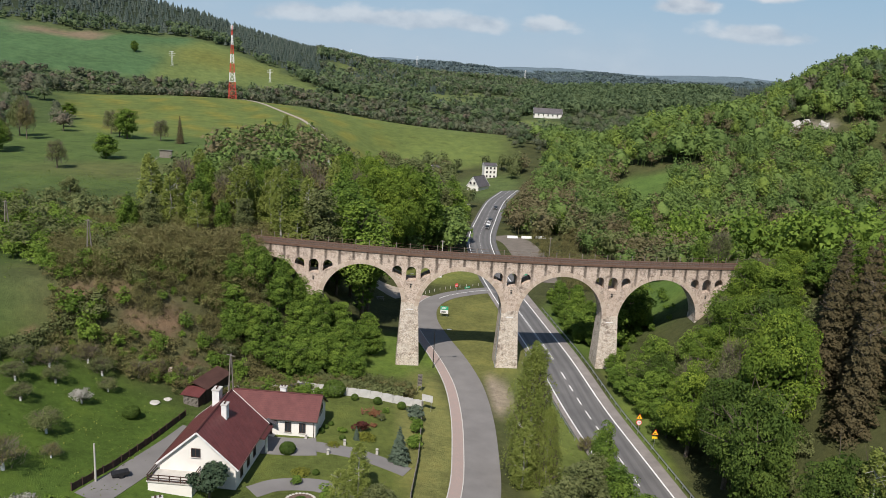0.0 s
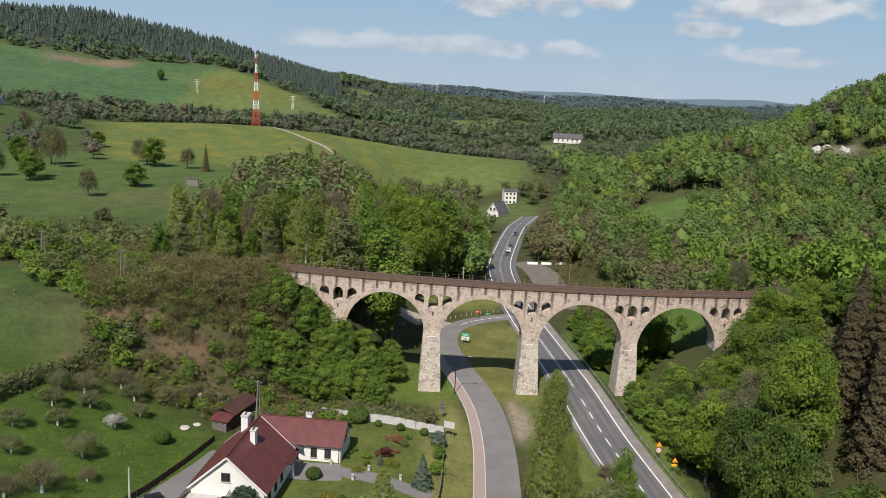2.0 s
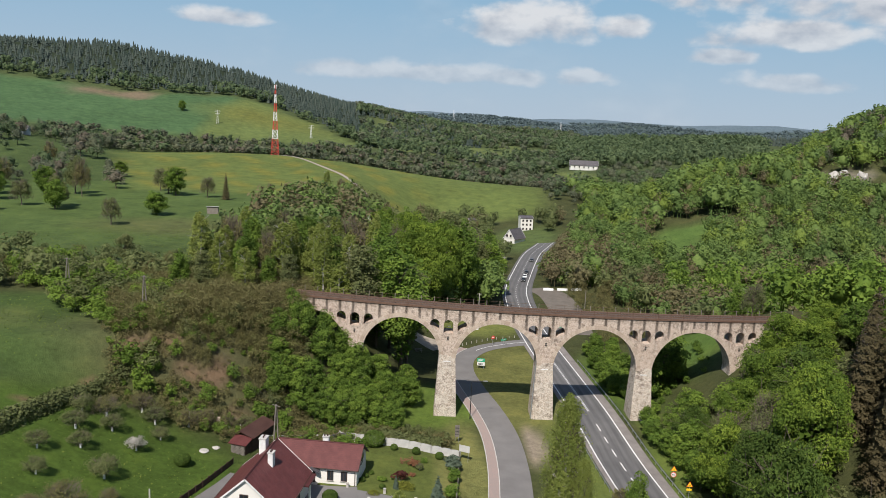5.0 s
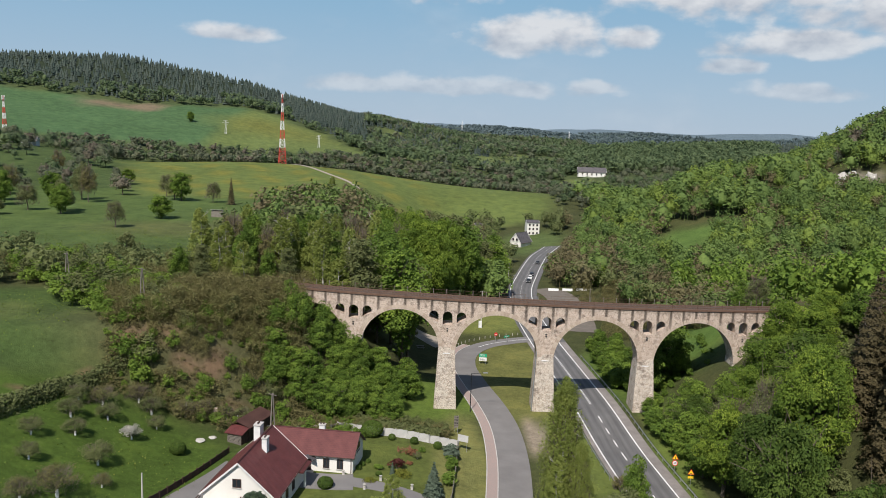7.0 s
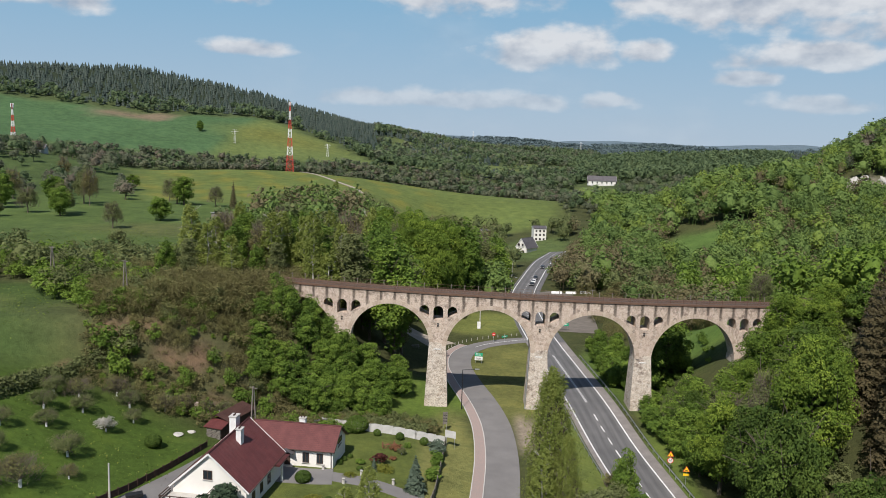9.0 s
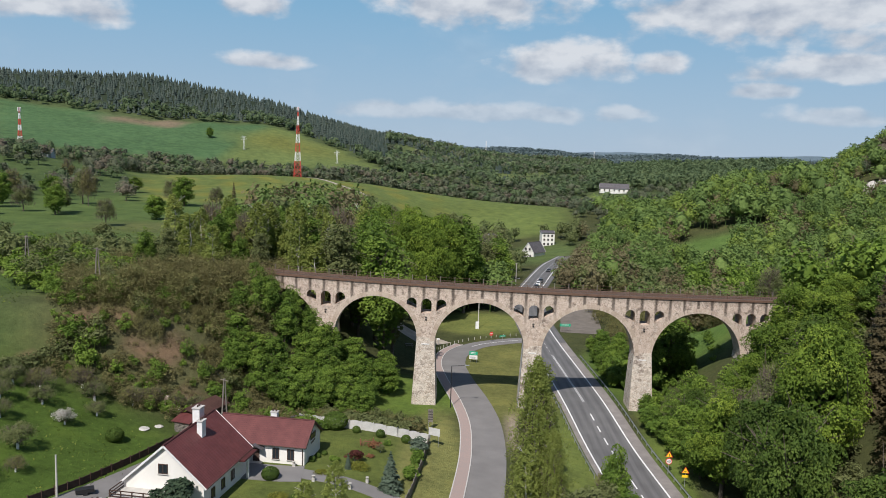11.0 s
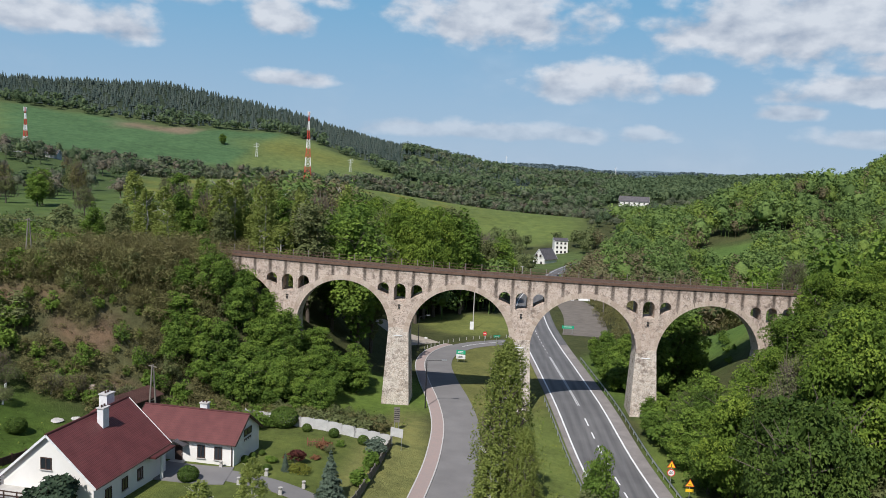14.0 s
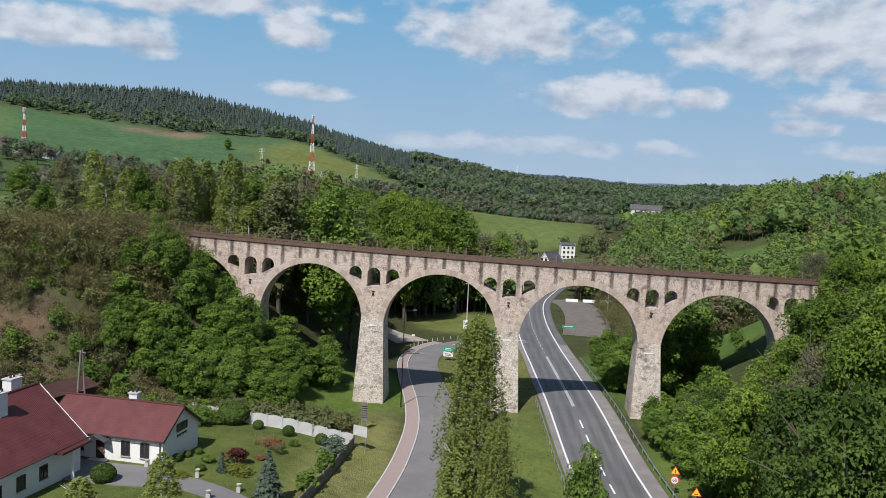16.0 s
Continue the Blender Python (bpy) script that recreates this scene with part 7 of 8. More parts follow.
# garden
for k, x, y, h, w in (("ball", -30.7, -25.2, 0.85, 0.9), ("ball", -26.6, -25.9, 0.95, 1.0), ("ball", -22.3, -26.3, 1.0, 1.05), ("ball", -34.5, -23.5, 2.1, 2.6), ("ball", -39.7, -46.5, 1.3, 1.6),
                      ("thuja", -19.9, -34.8, 1.0, 1.3), ("greyfir", -19.9, -29.8, 1.0, 1.35), ("thuja", -20.2, -40.8, 0.85, 1.5), ("redleaf", -29.1, -38.0, 1.0, 1.3), ("gold", -28.0, -40.2, 0.8, 1.2),
                      ("ball", -34.0, -36.1, 0.55, 0.6), ("ball", -34.8, -37.4, 0.6, 0.6), ("ball", -35.3, -39.1, 0.7, 0.65), ("shrub0", -32.0, -38.5, 0.4, 0.45), ("ball", -31.8, -41.2, 0.55, 0.7),
                      ("bluefir", -22.8, -46.5, 1.0, 1.1), ("bluefir", -29.6, -41.0, 0.42, 0.35), ("pine", -48.2, -60.5, 1.1, 1.25), ("thuja", -32.4, -61.5, 1.15, 1.5), ("gold", -37.0, -53.0, 0.7, 1.0),
                      ("ball", -34.8, -53.0, 0.6, 0.7), ("ball", -36.1, -60.5, 0.45, 1.0), ("thuja", -41.2, -73.5, 0.95, 1.5), ("thuja", -39.0, -74.2, 0.95, 1.5), ("thuja", -36.8, -74.7, 0.95, 1.5),
                      ("birch1", -28.5, -58.0, 0.62, 0.95), ("dull0", -25.5, -64.5, 0.55, 0.7), ("birch2", -30.5, -67.5, 0.7, 1.0), ("green1", -27, -72, 0.5, 0.65), ("shrub1", -25.0, -29.0, 0.35, 0.4), ("apple", -25.8, -32.6, 0.4, 0.45),
                      ("shrub2", -37.2, -56.0, 0.5, 0.55), ("gold", -33.0, -43.5, 0.5, 0.8), ("bluefir", -33, -73.5, 0.6, 0.7), ("shrub0", -43.5, -68, 0.7, 0.8)):
    plant(k, x, y, h, w)


def stone_ring(x, y, r):
    root = empty("flower_bed", Matrix.Translation((x, y, gz(x, y))))
    tagged(root, "round garden bed edged with pale stones", "flower bed")
    bm = bmesh.new()
    bmesh.ops.create_icosphere(bm, subdivisions=1, radius=0.22)
    st = mesh_of(bm, "concrete")
    for i in range(26):
        a = i * 2 * math.pi / 26
        child("stone", st, root, Matrix.Translation((math.cos(a) * r, math.sin(a) * r * 0.9, 0.1)) @ Matrix.Diagonal((1.2, 1, 0.7 + 0.3 * (i % 3) / 2, 1)))
    bm = bmesh.new()
    bmesh.ops.create_circle(bm, cap_ends=True, segments=26, radius=r, matrix=Matrix.Translation((0, 0, 0.14)))
    part("soil", bm, M["ballast"], root)


stone_ring(-36.1, -60.6, 2.0)
for pts, w, mt, lab in (([(-62.5, -64), (-59.5, -55), (-56.6, -46), (-55, -40)], 2.2, "asphalt", "grey paved driveway beside the house"),
                        ([(-45, -42.6), (-40, -43.0), (-34, -44.6), (-28, -46.6), (-21.5, -49.5)], 1.6, "asphalt", "grey paved garden path to the gate"),
                        ([(-45.5, -62.5), (-41.5, -64.5), (-37.5, -65.2), (-32.5, -64.2), (-30.5, -60), (-33.5, -56.5), (-39.5, -56.3), (-43, -58.5)], 1.7, "asphalt", "looped grey garden drive")):
    ob = part("path", strip(catmull(pts, 0.8), -w, w, 0.07, cuts=3, skirt=0.3), M[mt])
    tagged(ob, lab, "path", kind="structure")
ob = part("path", strip(catmull([(-47, -43.4), (-42, -44.2), (-38, -44.4), (-35.6, -44.2)], 0.8), -2.9, 2.9, 0.12, cuts=3, skirt=0.3), M["asphalt"])
tagged(ob, "grey paved yard before the annex door", "path", kind="structure")
ob = part("path", strip(catmull([(-152, 486), (-136, 470), (-109, 421), (-92, 384), (-78, 343), (-62, 300), (-50, 262)], 4), -1.3, 1.3, 0.3, cuts=2), M["gravel"])
tagged(ob, "pale dirt track across the meadow to the mast", "path", kind="structure")
ob = part("gravel_lot", strip(catmull([(20, 74), (22, 92), (23, 112), (22, 134), (17, 146)], 2), -6.0, 6.0, 0.08, cuts=8), M["layby"])
tagged(ob, "bare grey gravel lay-by beside the main road", "pavement", kind="structure")
ob = part("gravel_lot", strip(catmull([(-34, 62), (-26, 58), (-20.5, 52)], 1.5), -4.5, 4.0, 0.07, cuts=6), M["gravel"])
tagged(ob, "stony track joining the side road", "pavement", kind="structure")


def guardrail(line, label):
    root = empty("guardrail")
    tagged(root, label, "guardrail")
    bm = bmesh.new()
    box(bm, -0.05, 0.05, -0.06, 0.06, -0.4, 0.72)
    post = mesh_of(bm, "steel")
    run = 0.0
    for i, p in enumerate(line):
        if i:
            run += (p - line[i - 1]).length
        if i == 0 or run > 2.6:
            run = 0.0
            child("post", post, root, Matrix.Translation((p.x, p.y, gz(p.x, p.y))))
    prof = ((0.0, 0.42), (0.07, 0.5), (0.02, 0.58), (0.07, 0.66), (0.0, 0.75))
    a, b = offsets(line, 0.06), offsets(line, 0.14)
    bm = bmesh.new()
    rows = []
    for q, w, p in zip(a, b, line):
        z = gz(p.x, p.y)
        rows.append([bm.verts.new((q.x + (w.x - q.x) * t / 0.07, q.y + (w.y - q.y) * t / 0.07, z + h)) for t, h in prof])
    for r, s in zip(rows, rows[1:]):
        for j in range(4):
            bm.faces.new((r[j], s[j], s[j + 1], r[j + 1]))
    part("beam", bm, M["steel"], root)


guardrail(near_part(offsets(MAIN, 6.8), -120, 44), "long galvanised steel guardrail on the road's verge")
guardrail(near_part(offsets(MAIN, -5.9), -34, 9), "galvanised steel guardrail beside the grass strip")


def street_lamp(x, y, h, arm, ang):
    root = empty("street_lamp", pose(x, y, gz(x, y), 0, 0, ang))
    tagged(root, "dark slender street lamp with a long arm", "street lamp")
    bm = bmesh.new()
    rod(bm, (0, 0, -0.3), (0, 0, h), 0.11, 0.07, 8)
    part("pole", bm, M["black"], root)
    bm = bmesh.new()
    rod(bm, (0, 0, h - 0.05), (arm, 0, h + 0.12), 0.06, 0.05, 6)
    part("arm", bm, M["black"], root)
    bm = bmesh.new()
    box(bm, arm - 0.1, arm + 0.8, -0.14, 0.14, h + 0.06, h + 0.2)
    part("lamp_head", bm, M["steel"], root)


street_lamp(-15.6, -2.4, 8.4, 2.6, 5)
street_lamp(-21.5, 44.0, 8.0, 2.2, 40)
street_lamp(1.0, 152, 8.0, 1.8, 0)
street_lamp(2.5, 128, 8.0, 1.8, 0)


def sign_post(x, y, panels, ang=0, h=2.2, label="", legs=1):
    """A sign: posts and flat panels. Panels are (shape, colour, width, height, centre height)."""
    root = empty("road_sign", pose(x, y, gz(x, y), 0, 0, ang))
    tagged(root, label, "road sign")
    for k in range(legs):
        bm = bmesh.new()
        px = 0 if legs == 1 else (-0.6 if k == 0 else 0.6) * panels[0][2] / 1.6
        rod(bm, (px, 0.05, -0.4), (px, 0.05, h), 0.04, sides=6)
        part("post", bm, M["steel"], root)
    for shape, col, w, hh, z in panels:
        bm = bmesh.new()
        if shape == "rect":
            box(bm, -w / 2, w / 2, -0.02, 0.0, z - hh / 2, z + hh / 2)
        else:
            n = {"tri": 3, "oct": 8, "disc": 24}[shape]
            vs = []
            for yy in (-0.02, 0.0):
                vs.append([bm.verts.new((math.cos(t) * w / 2, yy, z + math.sin(t) * w / 2)) for t in
                           (math.pi / 2 + 2 * math.pi * i / n + (math.pi / 8 if n == 8 else 0) for i in range(n))])
            bm.faces.new(vs[0])
            bm.faces.new(vs[1][::-1])
            for i in range(n):
                bm.faces.new((vs[0][i], vs[1][i], vs[1][(i + 1) % n], vs[0][(i + 1) % n]))
        bmesh.ops.recalc_face_normals(bm, faces=bm.faces)
        part("panel", bm, M[col], root)
    return root


def overlay(root, shape, col, w, hh, x, z, y=-0.026):
    bm = bmesh.new()
    if shape == "rect":
        box(bm, x - w / 2, x + w / 2, y - 0.004, y, z - hh / 2, z + hh / 2)
    else:
        n = 3 if shape == "tri" else 24
        vs = [bm.verts.new((x + math.cos(t) * w / 2, y - 0.004, z + math.sin(t) * w / 2)) for t in (math.pi / 2 + 2 * math.pi * i / n for i in range(n))]
        bm.faces.new(vs)
        bmesh.ops.recalc_face_normals(bm, faces=bm.faces)
    part("panel_marking", bm, M[col], root)


s = sign_post(20.4, -28.2, [("tri", "sign_red", 1.35, 0, 3.0), ("disc", "sign_red", 1.05, 0, 1.95)], -4, 2.9, "yellow warning triangle above a round speed limit sign")
overlay(s, "tri", "sign_yellow", 1.08, 0, 0, 3.0)
overlay(s, "rect", "black", 0.1, 0.4, 0, 2.98, -0.034)
overlay(s, "disc", "paint_white", 0.82, 0, 0, 1.95)
tx = bpy.data.curves.new("speed_number", "FONT")
tx.body, tx.size, tx.align_x, tx.align_y, tx.extrude = "60", 0.55, "CENTER", "CENTER", 0.002
tx.materials.append(M["black"])
num = new("speed_number", tx)
num.parent = s
num.matrix_local = Matrix.Translation((0, -0.04, 1.95)) @ Matrix.Rotation(radians(90), 4, "X")
s = sign_post(21.6, -33.6, [("tri", "sign_red", 1.35, 0, 2.6), ("rect", "sign_yellow", 1.0, 0.4, 1.75)], -4, 2.5, "yellow warning triangle with plate on a steel post")
overlay(s, "tri", "sign_yellow", 1.08, 0, 0, 2.6)
overlay(s, "rect", "black", 0.4, 0.1, 0, 2.5, -0.034)
s = sign_post(-11.2, 34.5, [("rect", "sign_green", 2.0, 0.9, 2.3), ("rect", "paint_white", 2.0, 0.95, 1.3)], -10, 2.7, "green and white direction board on the grass island", 2)
for z, c in ((2.45, "paint_white"), (2.15, "paint_white"), (1.35, "black"), (1.1, "black")):
    overlay(s, "rect", c, 1.2, 0.12, -0.1, z)
s = sign_post(-6.4, 58.0, [("oct", "sign_red", 1.1, 0, 2.3)], 20, 2.6, "red octagonal stop sign at the junction")
overlay(s, "rect", "paint_white", 0.7, 0.2, 0, 2.3)
s = sign_post(-3.4, 57.0, [("rect", "sign_green", 2.0, 0.55, 2.0)], 35, 2.2, "small green direction sign at the junction")
overlay(s, "rect", "paint_white", 1.2, 0.12, 0, 2.0)
s = sign_post(15.6, 76.2, [("rect", "sign_green", 3.2, 0.8, 1.9)], 5, 2.2, "long green direction sign beside the road", 2)
overlay(s, "rect", "paint_white", 2.2, 0.16, 0, 1.95)
s = sign_post(-18.8, -16.2, [("rect", "wood_grey", 0.9, 2.4, 2.4)], 15, 3.6, "tall dark information board on two posts", 2)
for z in (3.2, 2.9, 2.6, 2.3, 2.0, 1.7):
    overlay(s, "rect", "black", 0.8, 0.1, 0, z)
s = sign_post(-17.7, -25.0, [("rect", "fence_concrete", 2.1, 1.3, 2.4)], -25, 3.0, "plain whitish notice board at the fence corner", 2)
s = sign_post(-20.5, 53, [("rect", "paint_white", 0.7, 0.4, 1.4)], -10, 1.5, "small white sign on a short post")


def stakes():
    root = empty("verge_posts")
    tagged(root, "row of short pale posts along the kerb", "bollards")
    bm = bmesh.new()
    rod(bm, (0, 0, -0.2), (0, 0, 0.75), 0.09, 0.07, 6)
    me = mesh_of(bm, "concrete")
    for p in offsets(near_part(SIDE, 44, 62), -5.6)[::1]:
        child("bollard", me, root, Matrix.Translation((p.x, p.y, gz(p.x, p.y))))


stakes()


def barrier(x, y, ang):
    root = empty("concrete_barrier", pose(x, y, gz(x, y), 0, 0, ang))
    tagged(root, "low white concrete road barrier block", "barrier", group="barriers closing the lay-by")
    bm = bmesh.new()
    vs = [[bm.verts.new((sx * 2.0, y0, z)) for y0, z in ((-0.5, 0), (-0.5, 0.3), (-0.2, 0.95), (0.2, 0.95), (0.5, 0.3), (0.5, 0))] for sx in (-1, 1)]
    bm.faces.new(vs[0])
    bm.faces.new(vs[1][::-1])
    for i in range(6):
        j = (i + 1) % 6
        bm.faces.new((vs[0][i], vs[1][i], vs[1][j], vs[0][j]))
    bmesh.ops.recalc_face_normals(bm, faces=bm.faces)
    part("block", bm, M["paint_white"], root)


for i in range(3):
    barrier(21.6 + 5.6 * i, 142.2 + 0.3 * i, 2)


def pole_pair(x, y, h, ang):
    """An A-shaped timber line pole."""
    root = empty("utility_pole", pose(x, y, gz(x, y), 0, 0, ang))
    tagged(root, "A-shaped grey concrete power line pole", "utility pole")
    for s in (-1, 1):
        bm = bmesh.new()
        rod(bm, (s * 0.75, 0, -0.5), (s * 0.1, 0, h), 0.15, 0.1, 8)
        part("leg", bm, M["wood_grey"], root)
    for z in (0.45, 0.75):
        bm = bmesh.new()
        rod(bm, (-0.6 * (1 - z) - 0.1, 0, h * z), (0.6 * (1 - z) + 0.1, 0, h * z), 0.06, sides=6)
        part("brace", bm, M["wood_grey"], root)
    bm = bmesh.new()
    rod(bm, (0, -0.9, h - 0.25), (0, 0.9, h - 0.25), 0.07, sides=6)
    part("crossarm", bm, M["wood_grey"], root)


def cable(a, b, sag, label="thin sagging power line cable"):
    bm = bmesh.new()
    a, b = Vector(a), Vector(b)
    pts = [a.lerp(b, i / 14) - Vector((0, 0, sag * 4 * (i / 14) * (1 - i / 14))) for i in range(15)]
    for p, q in zip(pts, pts[1:]):
        rod(bm, p, q, 0.012, sides=4)
    ob = part("cable", bm, M["black"])
    tagged(ob, label, "cable")


pole_pair(-51.6, -29.6, 9.2, 60)
pole_pair(-82.0, -9.0, 9.0, 60)
pole_pair(-104.0, 6.0, 9.0, 60)
for o in (-0.8, 0.0, 0.8):
    za, zb, zc = gz(-51.6, -29.6) + 9.0, gz(-82, -9) + 8.8, gz(-104, 6) + 8.8
    cable((-51.6 + o * 0.5, -29.6 + o, za), (-82 + o * 0.5, -9 + o, zb), 0.8)
    cable((-82 + o * 0.5, -9 + o, zb), (-104 + o * 0.5, 6 + o, zc), 0.6)


def utility_pole(x, y, h, mat, label, arm=True):
    root = empty("utility_pole", Matrix.Translation((x, y, gz(x, y))))
    tagged(root, label, "utility pole")
    bm = bmesh.new()
    rod(bm, (0, 0, -0.4), (0, 0, h), 0.16, 0.11, 8)
    part("pole", bm, M[mat], root)
    if arm:
        bm = bmesh.new()
        rod(bm, (-0.7, 0, h - 0.3), (0.7, 0, h - 0.3), 0.06, sides=6)
        part("crossarm", bm, M[mat], root)


utility_pole(-9.8, 76, 11.5, "concrete", "pale concrete pole with a white meter box")
utility_pole(-63.2, -59.7, 5.5, "concrete", "slender pale pole standing in the orchard", False)
utility_pole(28, 100, 9, "wood_grey", "grey wooden pole in the lay-by")
utility_pole(6.0, 168, 9, "concrete", "pale concrete pole beside the far road")
bm = bmesh.new()
box(bm, -10.6, -9.6, 75.2, 76.0, gz(-10, 75.6) - 0.2, gz(-10, 75.6) + 2.0)
ob = part("meter_cabinet", bm, M["paint_white"])
tagged(ob, "small white electric cabinet at the pole", "cabinet")


def old_machine(x, y):
    """A red horse-drawn hay machine kept as an ornament."""
    root = empty("hay_machine", pose(x, y, gz(x, y), 0, 0, 20) @ Matrix.Diagonal((0.7, 0.7, 0.8, 1)))
    tagged(root, "rusty red horse-drawn hay machine on the lawn", "farm machine")
    for sx in (-1.5, 1.5):
        bm = bmesh.new()
        n = 20
        ring = [Vector((sx, math.cos(t) * 0.75, 0.75 + math.sin(t) * 0.75)) for t in (2 * math.pi * i / n for i in range(n))]
        for i in range(n):
            rod(bm, ring[i], ring[(i + 1) % n], 0.05, sides=5)
        for i in range(0, n, 2):
            rod(bm, (sx, 0, 0.75), ring[i], 0.025, sides=4)
        part("wheel", bm, M["iron_red"], root)
    bm = bmesh.new()
    rod(bm, (-1.5, 0, 0.75), (1.5, 0, 0.75), 0.07)
    part("axle", bm, M["iron_red"], root)
    for i in range(9):
        bm = bmesh.new()
        px = -1.2 + i * 0.3
        rod(bm, (px, -0.1, 0.9), (px, -0.8, 0.15), 0.03)
        rod(bm, (px, -0.1, 0.9), (px, 0.5, 1.1), 0.03)
        part("tine", bm, M["iron_red"], root)
    bm = bmesh.new()
    rod(bm, (0, 0, 0.8), (0, 1.9, 0.5), 0.05)
    part("drawbar", bm, M["iron_red"], root)


old_machine(-28.2, -30.6)
plant("copper", -27.0, -30.9, 1.0, 1.25)
plant("copper", -27.2, -35.2, 0.5, 0.8)


def kennel(x, y):
    root = empty("wood_store", pose(x, y, gz(x, y), 0, 0, 10))
    tagged(root, "small grey lean-to with stacked boards", "wood store")
    bm = bmesh.new()
    box(bm, -1.5, 1.3, -0.7, 0.7, 0, 0.9)
    part("body", bm, M["wood_grey"], root)
    part("roof", roof_slope((-1.8, 0.9, 1.35), (1.6, 0.9, 1.35), (1.6, -1.0, 1.05), (-1.8, -1.0, 1.05), 0.07), M["roof_dark"], root)
    for i in range(6):
        bm = bmesh.new()
        rod(bm, (1.6 + 0.12 * i, -0.7 - 0.1 * i, 0.05), (2.5 + 0.25 * i, 0.6 - 0.3 * i, 0.35), 0.06, sides=4)
        part("board", bm, M["fence_concrete"], root)


kennel(-41.0, -21.8)
for x, y in ((-68.6, -24.2), (-66.3, -24.3), (-61.8, -22.9), (-59.6, -22.6)):
    bm = bmesh.new()
    rod(bm, (0, 0, -0.3), (0, 0, 1.25), 0.1, 0.09, 6)
    ob = part("fence_post", bm, M["paint_white"])
    ob.matrix_basis = Matrix.Translation((x, y, gz(x, y)))
    tagged(ob, "short whitewashed post at the orchard's edge", "post", group="posts along the orchard")


def picnic_table(x, y, ang):
    root = empty("picnic_table", pose(x, y, gz(x, y), 0, 0, ang))
    tagged(root, "weathered wooden picnic table with fixed benches", "table")
    bm = bmesh.new()
    box(bm, -1.0, 1.0, -0.4, 0.4, 0.7, 0.76)
    part("tabletop", bm, M["wood_grey"], root)
    for q in (-0.85, 0.85):
        bm = bmesh.new()
        box(bm, -1.0, 1.0, q - 0.15, q + 0.15, 0.42, 0.47)
        part("bench", bm, M["wood_grey"], root)
    for q in (-0.75, 0.75):
        bm = bmesh.new()
        rod(bm, (q, -0.8, -0.1), (q, -0.25, 0.7), 0.05, sides=4)
        rod(bm, (q, 0.8, -0.1), (q, 0.25, 0.7), 0.05, sides=4)
        rod(bm, (q, -0.85, 0.4), (q, 0.85, 0.4), 0.05, sides=4)
        part("leg_frame", bm, M["wood_grey"], root)


picnic_table(-27.7, 45.3, 15)
for x, y, r in ((-63.4, -33.2, 1.0), (-61.9, -31.0, 0.7)):
    bm = bmesh.new()
    bmesh.ops.create_cone(bm, cap_ends=True, segments=14, radius1=r, radius2=r * 0.6, depth=0.2, matrix=Matrix.Translation((x, y, gz(x, y) + 0.12)))
    for v in bm.verts:
        v.co += Vector((random.uniform(-0.12, 0.12), random.uniform(-0.12, 0.12), random.uniform(-0.05, 0.08)))
    ob = part("gravel_heap", bm, M["concrete"])
    tagged(ob, "low heap of pale gravel in the grass", "heap")
bm = bmesh.new()
box(bm, -63.6, -63.0, -24.1, -23.5, gz(-63, -24) - 0.3, gz(-63, -24) + 2.2)
ob = part("stone_pillar", bm, M["stone"])
tagged(ob, "old square stone gate pillar at the orchard edge", "pillar")


def car(x, y, ang, paint, label, z=0.12):
    """A small car: body with a cabin, glass, wheels and lamps."""
    root = empty("car", pose(x, y, gz(x, y) + z, 0, 0, ang))
    tagged(root, label, "car")
    bm = bmesh.new()
    prof = [(-2.1, 0.3), (2.1, 0.3), (2.15, 0.62), (2.0, 0.82), (1.1, 0.92), (0.45, 1.4), (-1.2, 1.44), (-1.95, 0.98), (-2.1, 0.9)]
    sides = []
    for yy in (-0.85, 0.85):
        sides.append([bm.verts.new((px, yy * (0.8 if pz > 1.2 else 1), pz)) for px, pz in prof])
    bm.faces.new(sides[0])
    bm.faces.new(sides[1][::-1])
    for i in range(len(prof)):
        j = (i + 1) % len(prof)
        bm.faces.new((sides[0][i], sides[1][i], sides[1][j], sides[0][j]))
    bmesh.ops.recalc_face_normals(bm, faces=bm.faces)
    part("body", bm, paint, root)
    for p0, p1 in (((1.05, 0.95), (0.5, 1.37)), ((-1.9, 1.02), (-1.25, 1.41))):
        bm = bmesh.new()
        d = 0.02 if p0[0] > 0 else -0.02
        vs = [bm.verts.new(q) for q in ((p0[0] + d, -0.72, p0[1] + 0.02), (p0[0] + d, 0.72, p0[1] + 0.02), (p1[0] + d, 0.62, p1[1] + 0.02), (p1[0] + d, -0.62, p1[1] + 0.02))]
        bm.faces.new(vs)
        part("windscreen", bm, M["glass"], root)
    for s in (-1, 1):
        bm = bmesh.new()
        vs = [bm.verts.new(q) for q in ((0.9, s * 0.862, 0.95), (-1.6, s * 0.862, 0.98), (-1.2, s * 0.72, 1.36), (0.45, s * 0.72, 1.34))]
        bm.faces.new(vs)
        part("side_window", bm, M["glass"], root)
        for wx in (-1.3, 1.3):
            bm = bmesh.new()
            rod(bm, (wx, s * 0.7, 0.31), (wx, s * 0.9, 0.31), 0.31, sides=14)
            w = part("wheel", bm, M["black"], root)
            bm = bmesh.new()
            rod(bm, (wx, s * 0.9, 0.31), (wx, s * 0.915, 0.31), 0.18, sides=10)
            part("rim", bm, M["steel"], w)
        for ex, mt in ((2.12, "paint_white"), (-2.1, "sign_red")):
            bm = bmesh.new()
            box(bm, ex - 0.05, ex + 0.05, s * 0.62 - 0.16, s * 0.62 + 0.16, 0.62, 0.76)
            part("light", bm, M[mt], root)


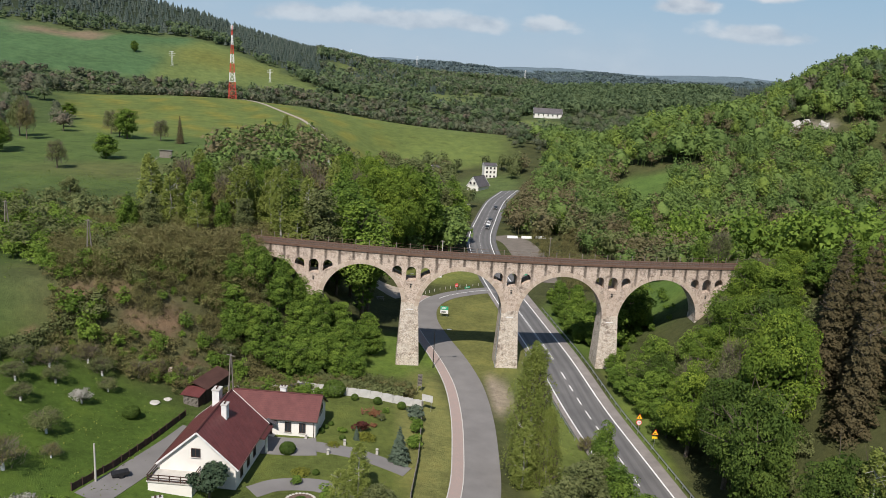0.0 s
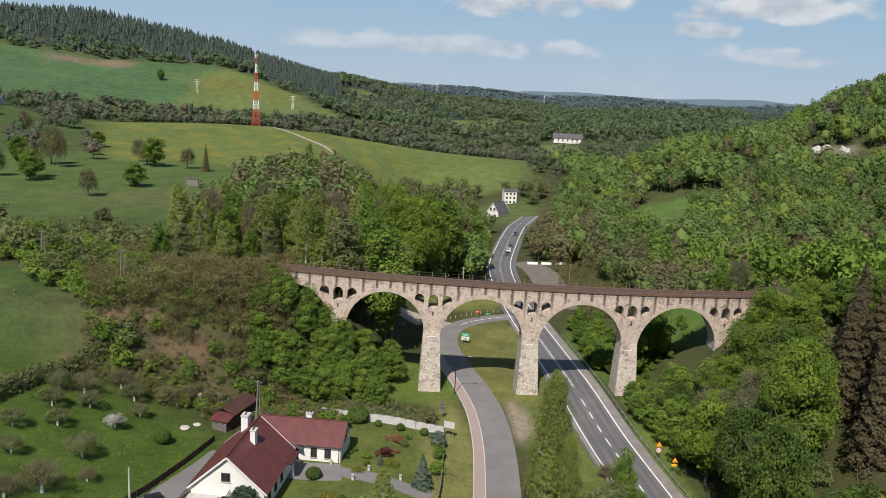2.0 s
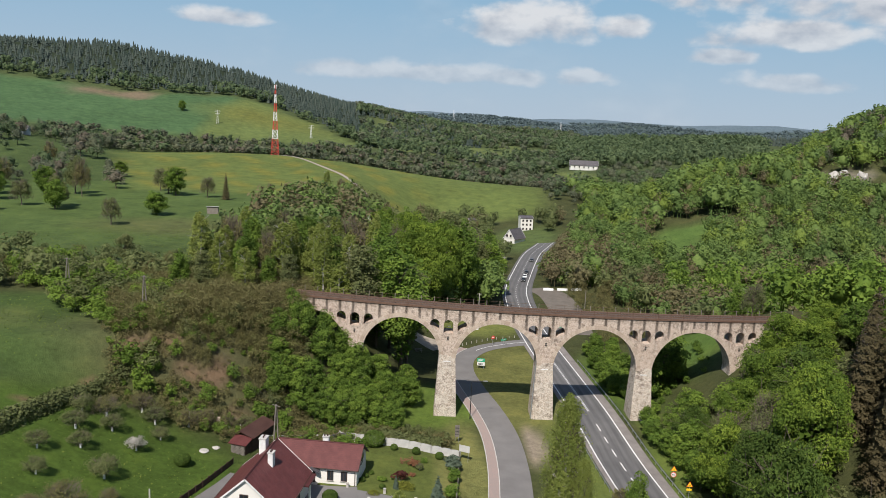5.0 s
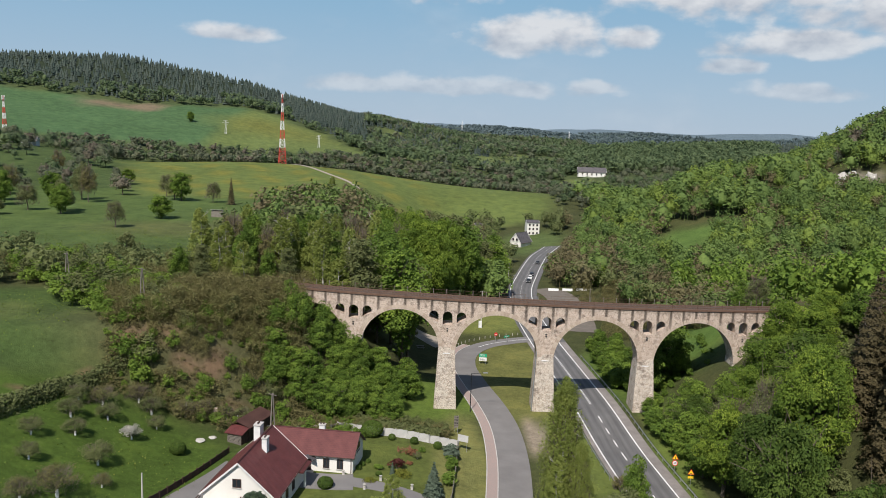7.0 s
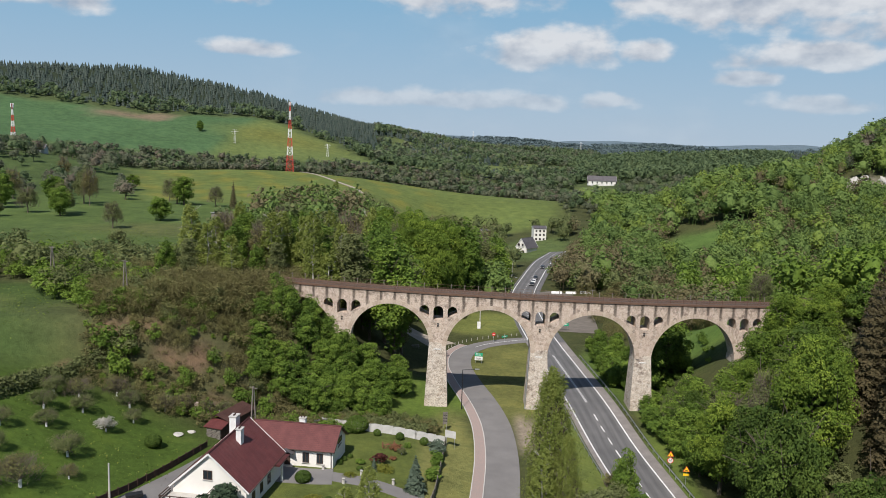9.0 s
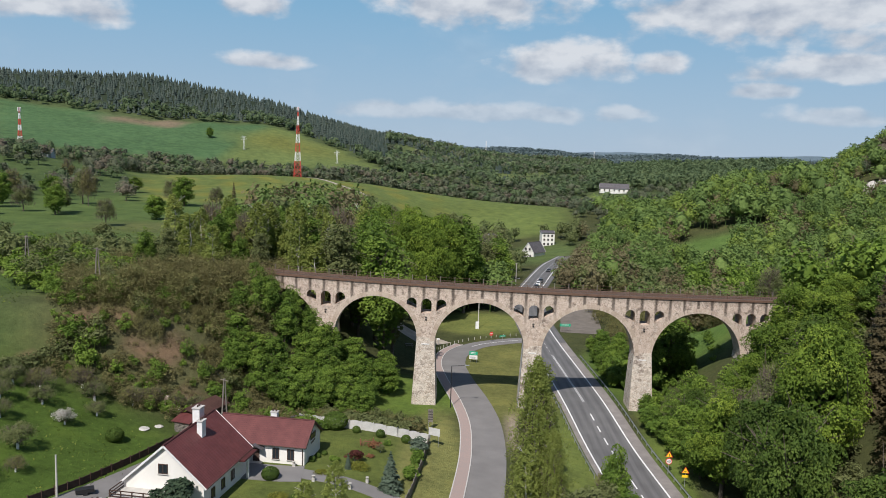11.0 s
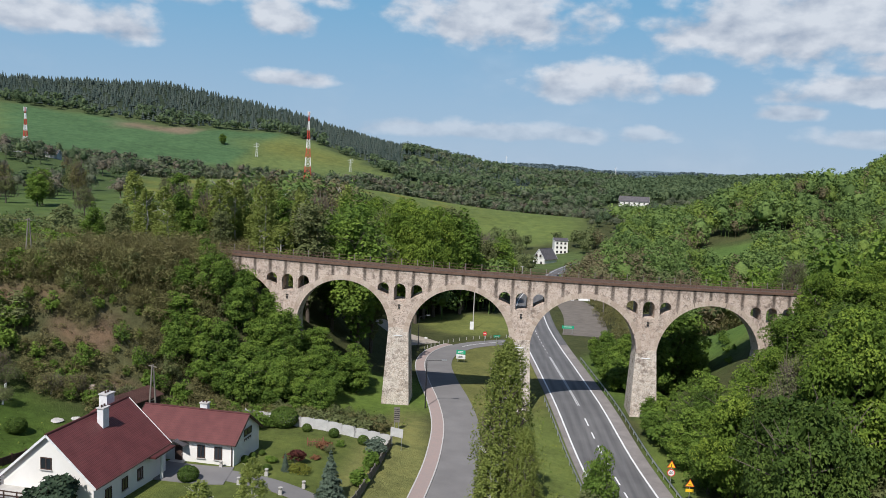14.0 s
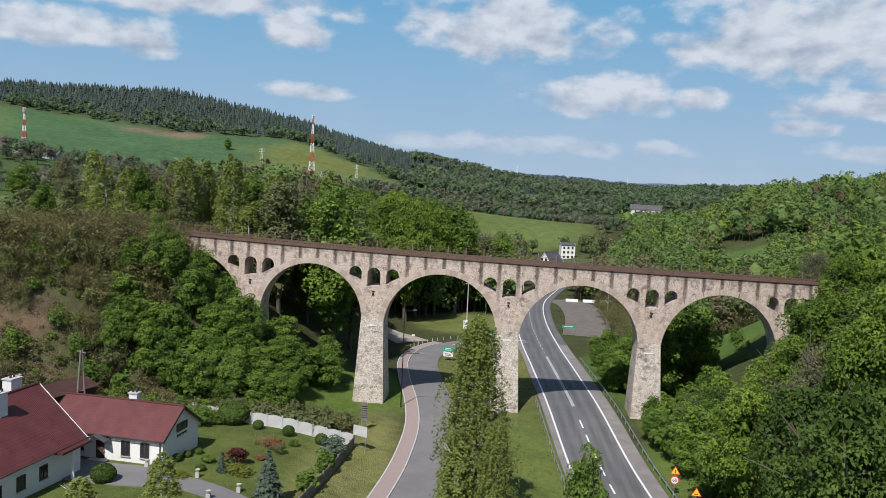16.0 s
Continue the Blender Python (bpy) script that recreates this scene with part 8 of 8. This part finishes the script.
paints = {n: mottled("car_" + n, c, tuple(v * 1.15 for v in c), 0.5, 0.3, 0.0, 0.0) for n, c in (("dark", (0.02, 0.022, 0.026)), ("white", (0.7, 0.7, 0.7)), ("blue", (0.05, 0.07, 0.11)))}


def on_road(y, d):
    i = min(range(len(MAIN)), key=lambda k: abs(MAIN[k].y - y))
    p = offsets(MAIN, d)[i]
    q = MAIN[i + 1] - MAIN[i]
    return p.x, p.y, math.degrees(math.atan2(q.y, q.x))


for y, c, lab in ((160, "dark", "dark car on the far stretch of road"), (168, "white", "white car on the far stretch of road"), (178, "dark", "dark car following on the far road"), (212, "dark", "dark car farther off on the road")):
    x, yy, a = on_road(y, 2.0)
    car(x, yy, a + 180, paints[c], lab)
car(-47.0, -40.4, 80, paints["blue"], "dark blue car parked in the yard", 0.02)


# motorbike by the drive
root = empty("handcart", pose(-60.8, -57.4, gz(-60.8, -57.4), 0, 0, 30))
tagged(root, "dark handcart loaded with rubble by the drive", "handcart")
bm = bmesh.new()
box(bm, -1.1, 1.1, -0.55, 0.55, 0.35, 0.8)
part("tray", bm, M["black"], root)
for s in (-1, 1):
    bm = bmesh.new()
    rod(bm, (0, s * 0.6, 0.3), (0, s * 0.68, 0.3), 0.3, sides=12)
    part("wheel", bm, M["black"], root)

# stone gateposts along the garden path
for x, y in ((-37.5, -41.6), (-31.3, -43.2), (-33.6, -46.6), (-28.2, -48.2), (-26.2, -45.2)):
    r = empty("garden_urn", Matrix.Translation((x, y, gz(x, y))))
    tagged(r, "small pale stone urn on a plinth", "urn", group="urns along the garden path")
    bm = bmesh.new()
    box(bm, -0.2, 0.2, -0.2, 0.2, -0.1, 0.5)
    part("plinth", bm, M["concrete"], r)
    bm = bmesh.new()
    rod(bm, (0, 0, 0.5), (0, 0, 0.85), 0.12, 0.26, 10)
    part("bowl", bm, M["concrete"], r)

# ---- grass tufts over the near meadows, orchard and verges ----


def tufts(n, regions):
    rng = np.random.default_rng(5)
    P = []
    for cx, cy, rx, ry in regions:
        m = int(n * rx * ry)
        a, r = rng.uniform(0, 6.283, m), np.sqrt(rng.uniform(0, 1, m))
        P.append(np.c_[cx + np.cos(a) * r * rx, cy + np.sin(a) * r * ry])
    P = np.concatenate(P)
    mx, my = np.array([p.x for p in MAIN]), np.array([p.y for p in MAIN])
    sx, sy = np.array([p.x for p in SIDE]), np.array([p.y for p in SIDE])
    dm = np.min((P[:, :1] - mx) ** 2 + (P[:, 1:] - my) ** 2, 1)
    ds = np.min((P[:, :1] - sx) ** 2 + (P[:, 1:] - sy) ** 2, 1)
    P = P[(dm > 30) & (ds > 36)]
    k = len(P)
    p = np.c_[P, ground(P[:, 0], P[:, 1]) + 0.1]
    a = rng.uniform(0, 6.283, k)
    nrm = np.c_[np.cos(a), np.sin(a), rng.uniform(0.2, 1.2, k)]
    v, f = leaf_quads(p, unit(nrm), 0.2, rng, 1.2)
    me = raw_mesh("grass", v, f, rng.uniform(0, 1, k).repeat(3))
    ob = part("grass", me, M["grass_tuft"])
    tagged(ob, "tufts of meadow grass with dandelions", "grass", kind="stuff")


tufts(2.6, [(-76, -52, 17, 26), (-112, -14, 20, 20), (-25, -12, 8, 8), (4, -42, 5, 40), (-110, 80, 45, 35)])
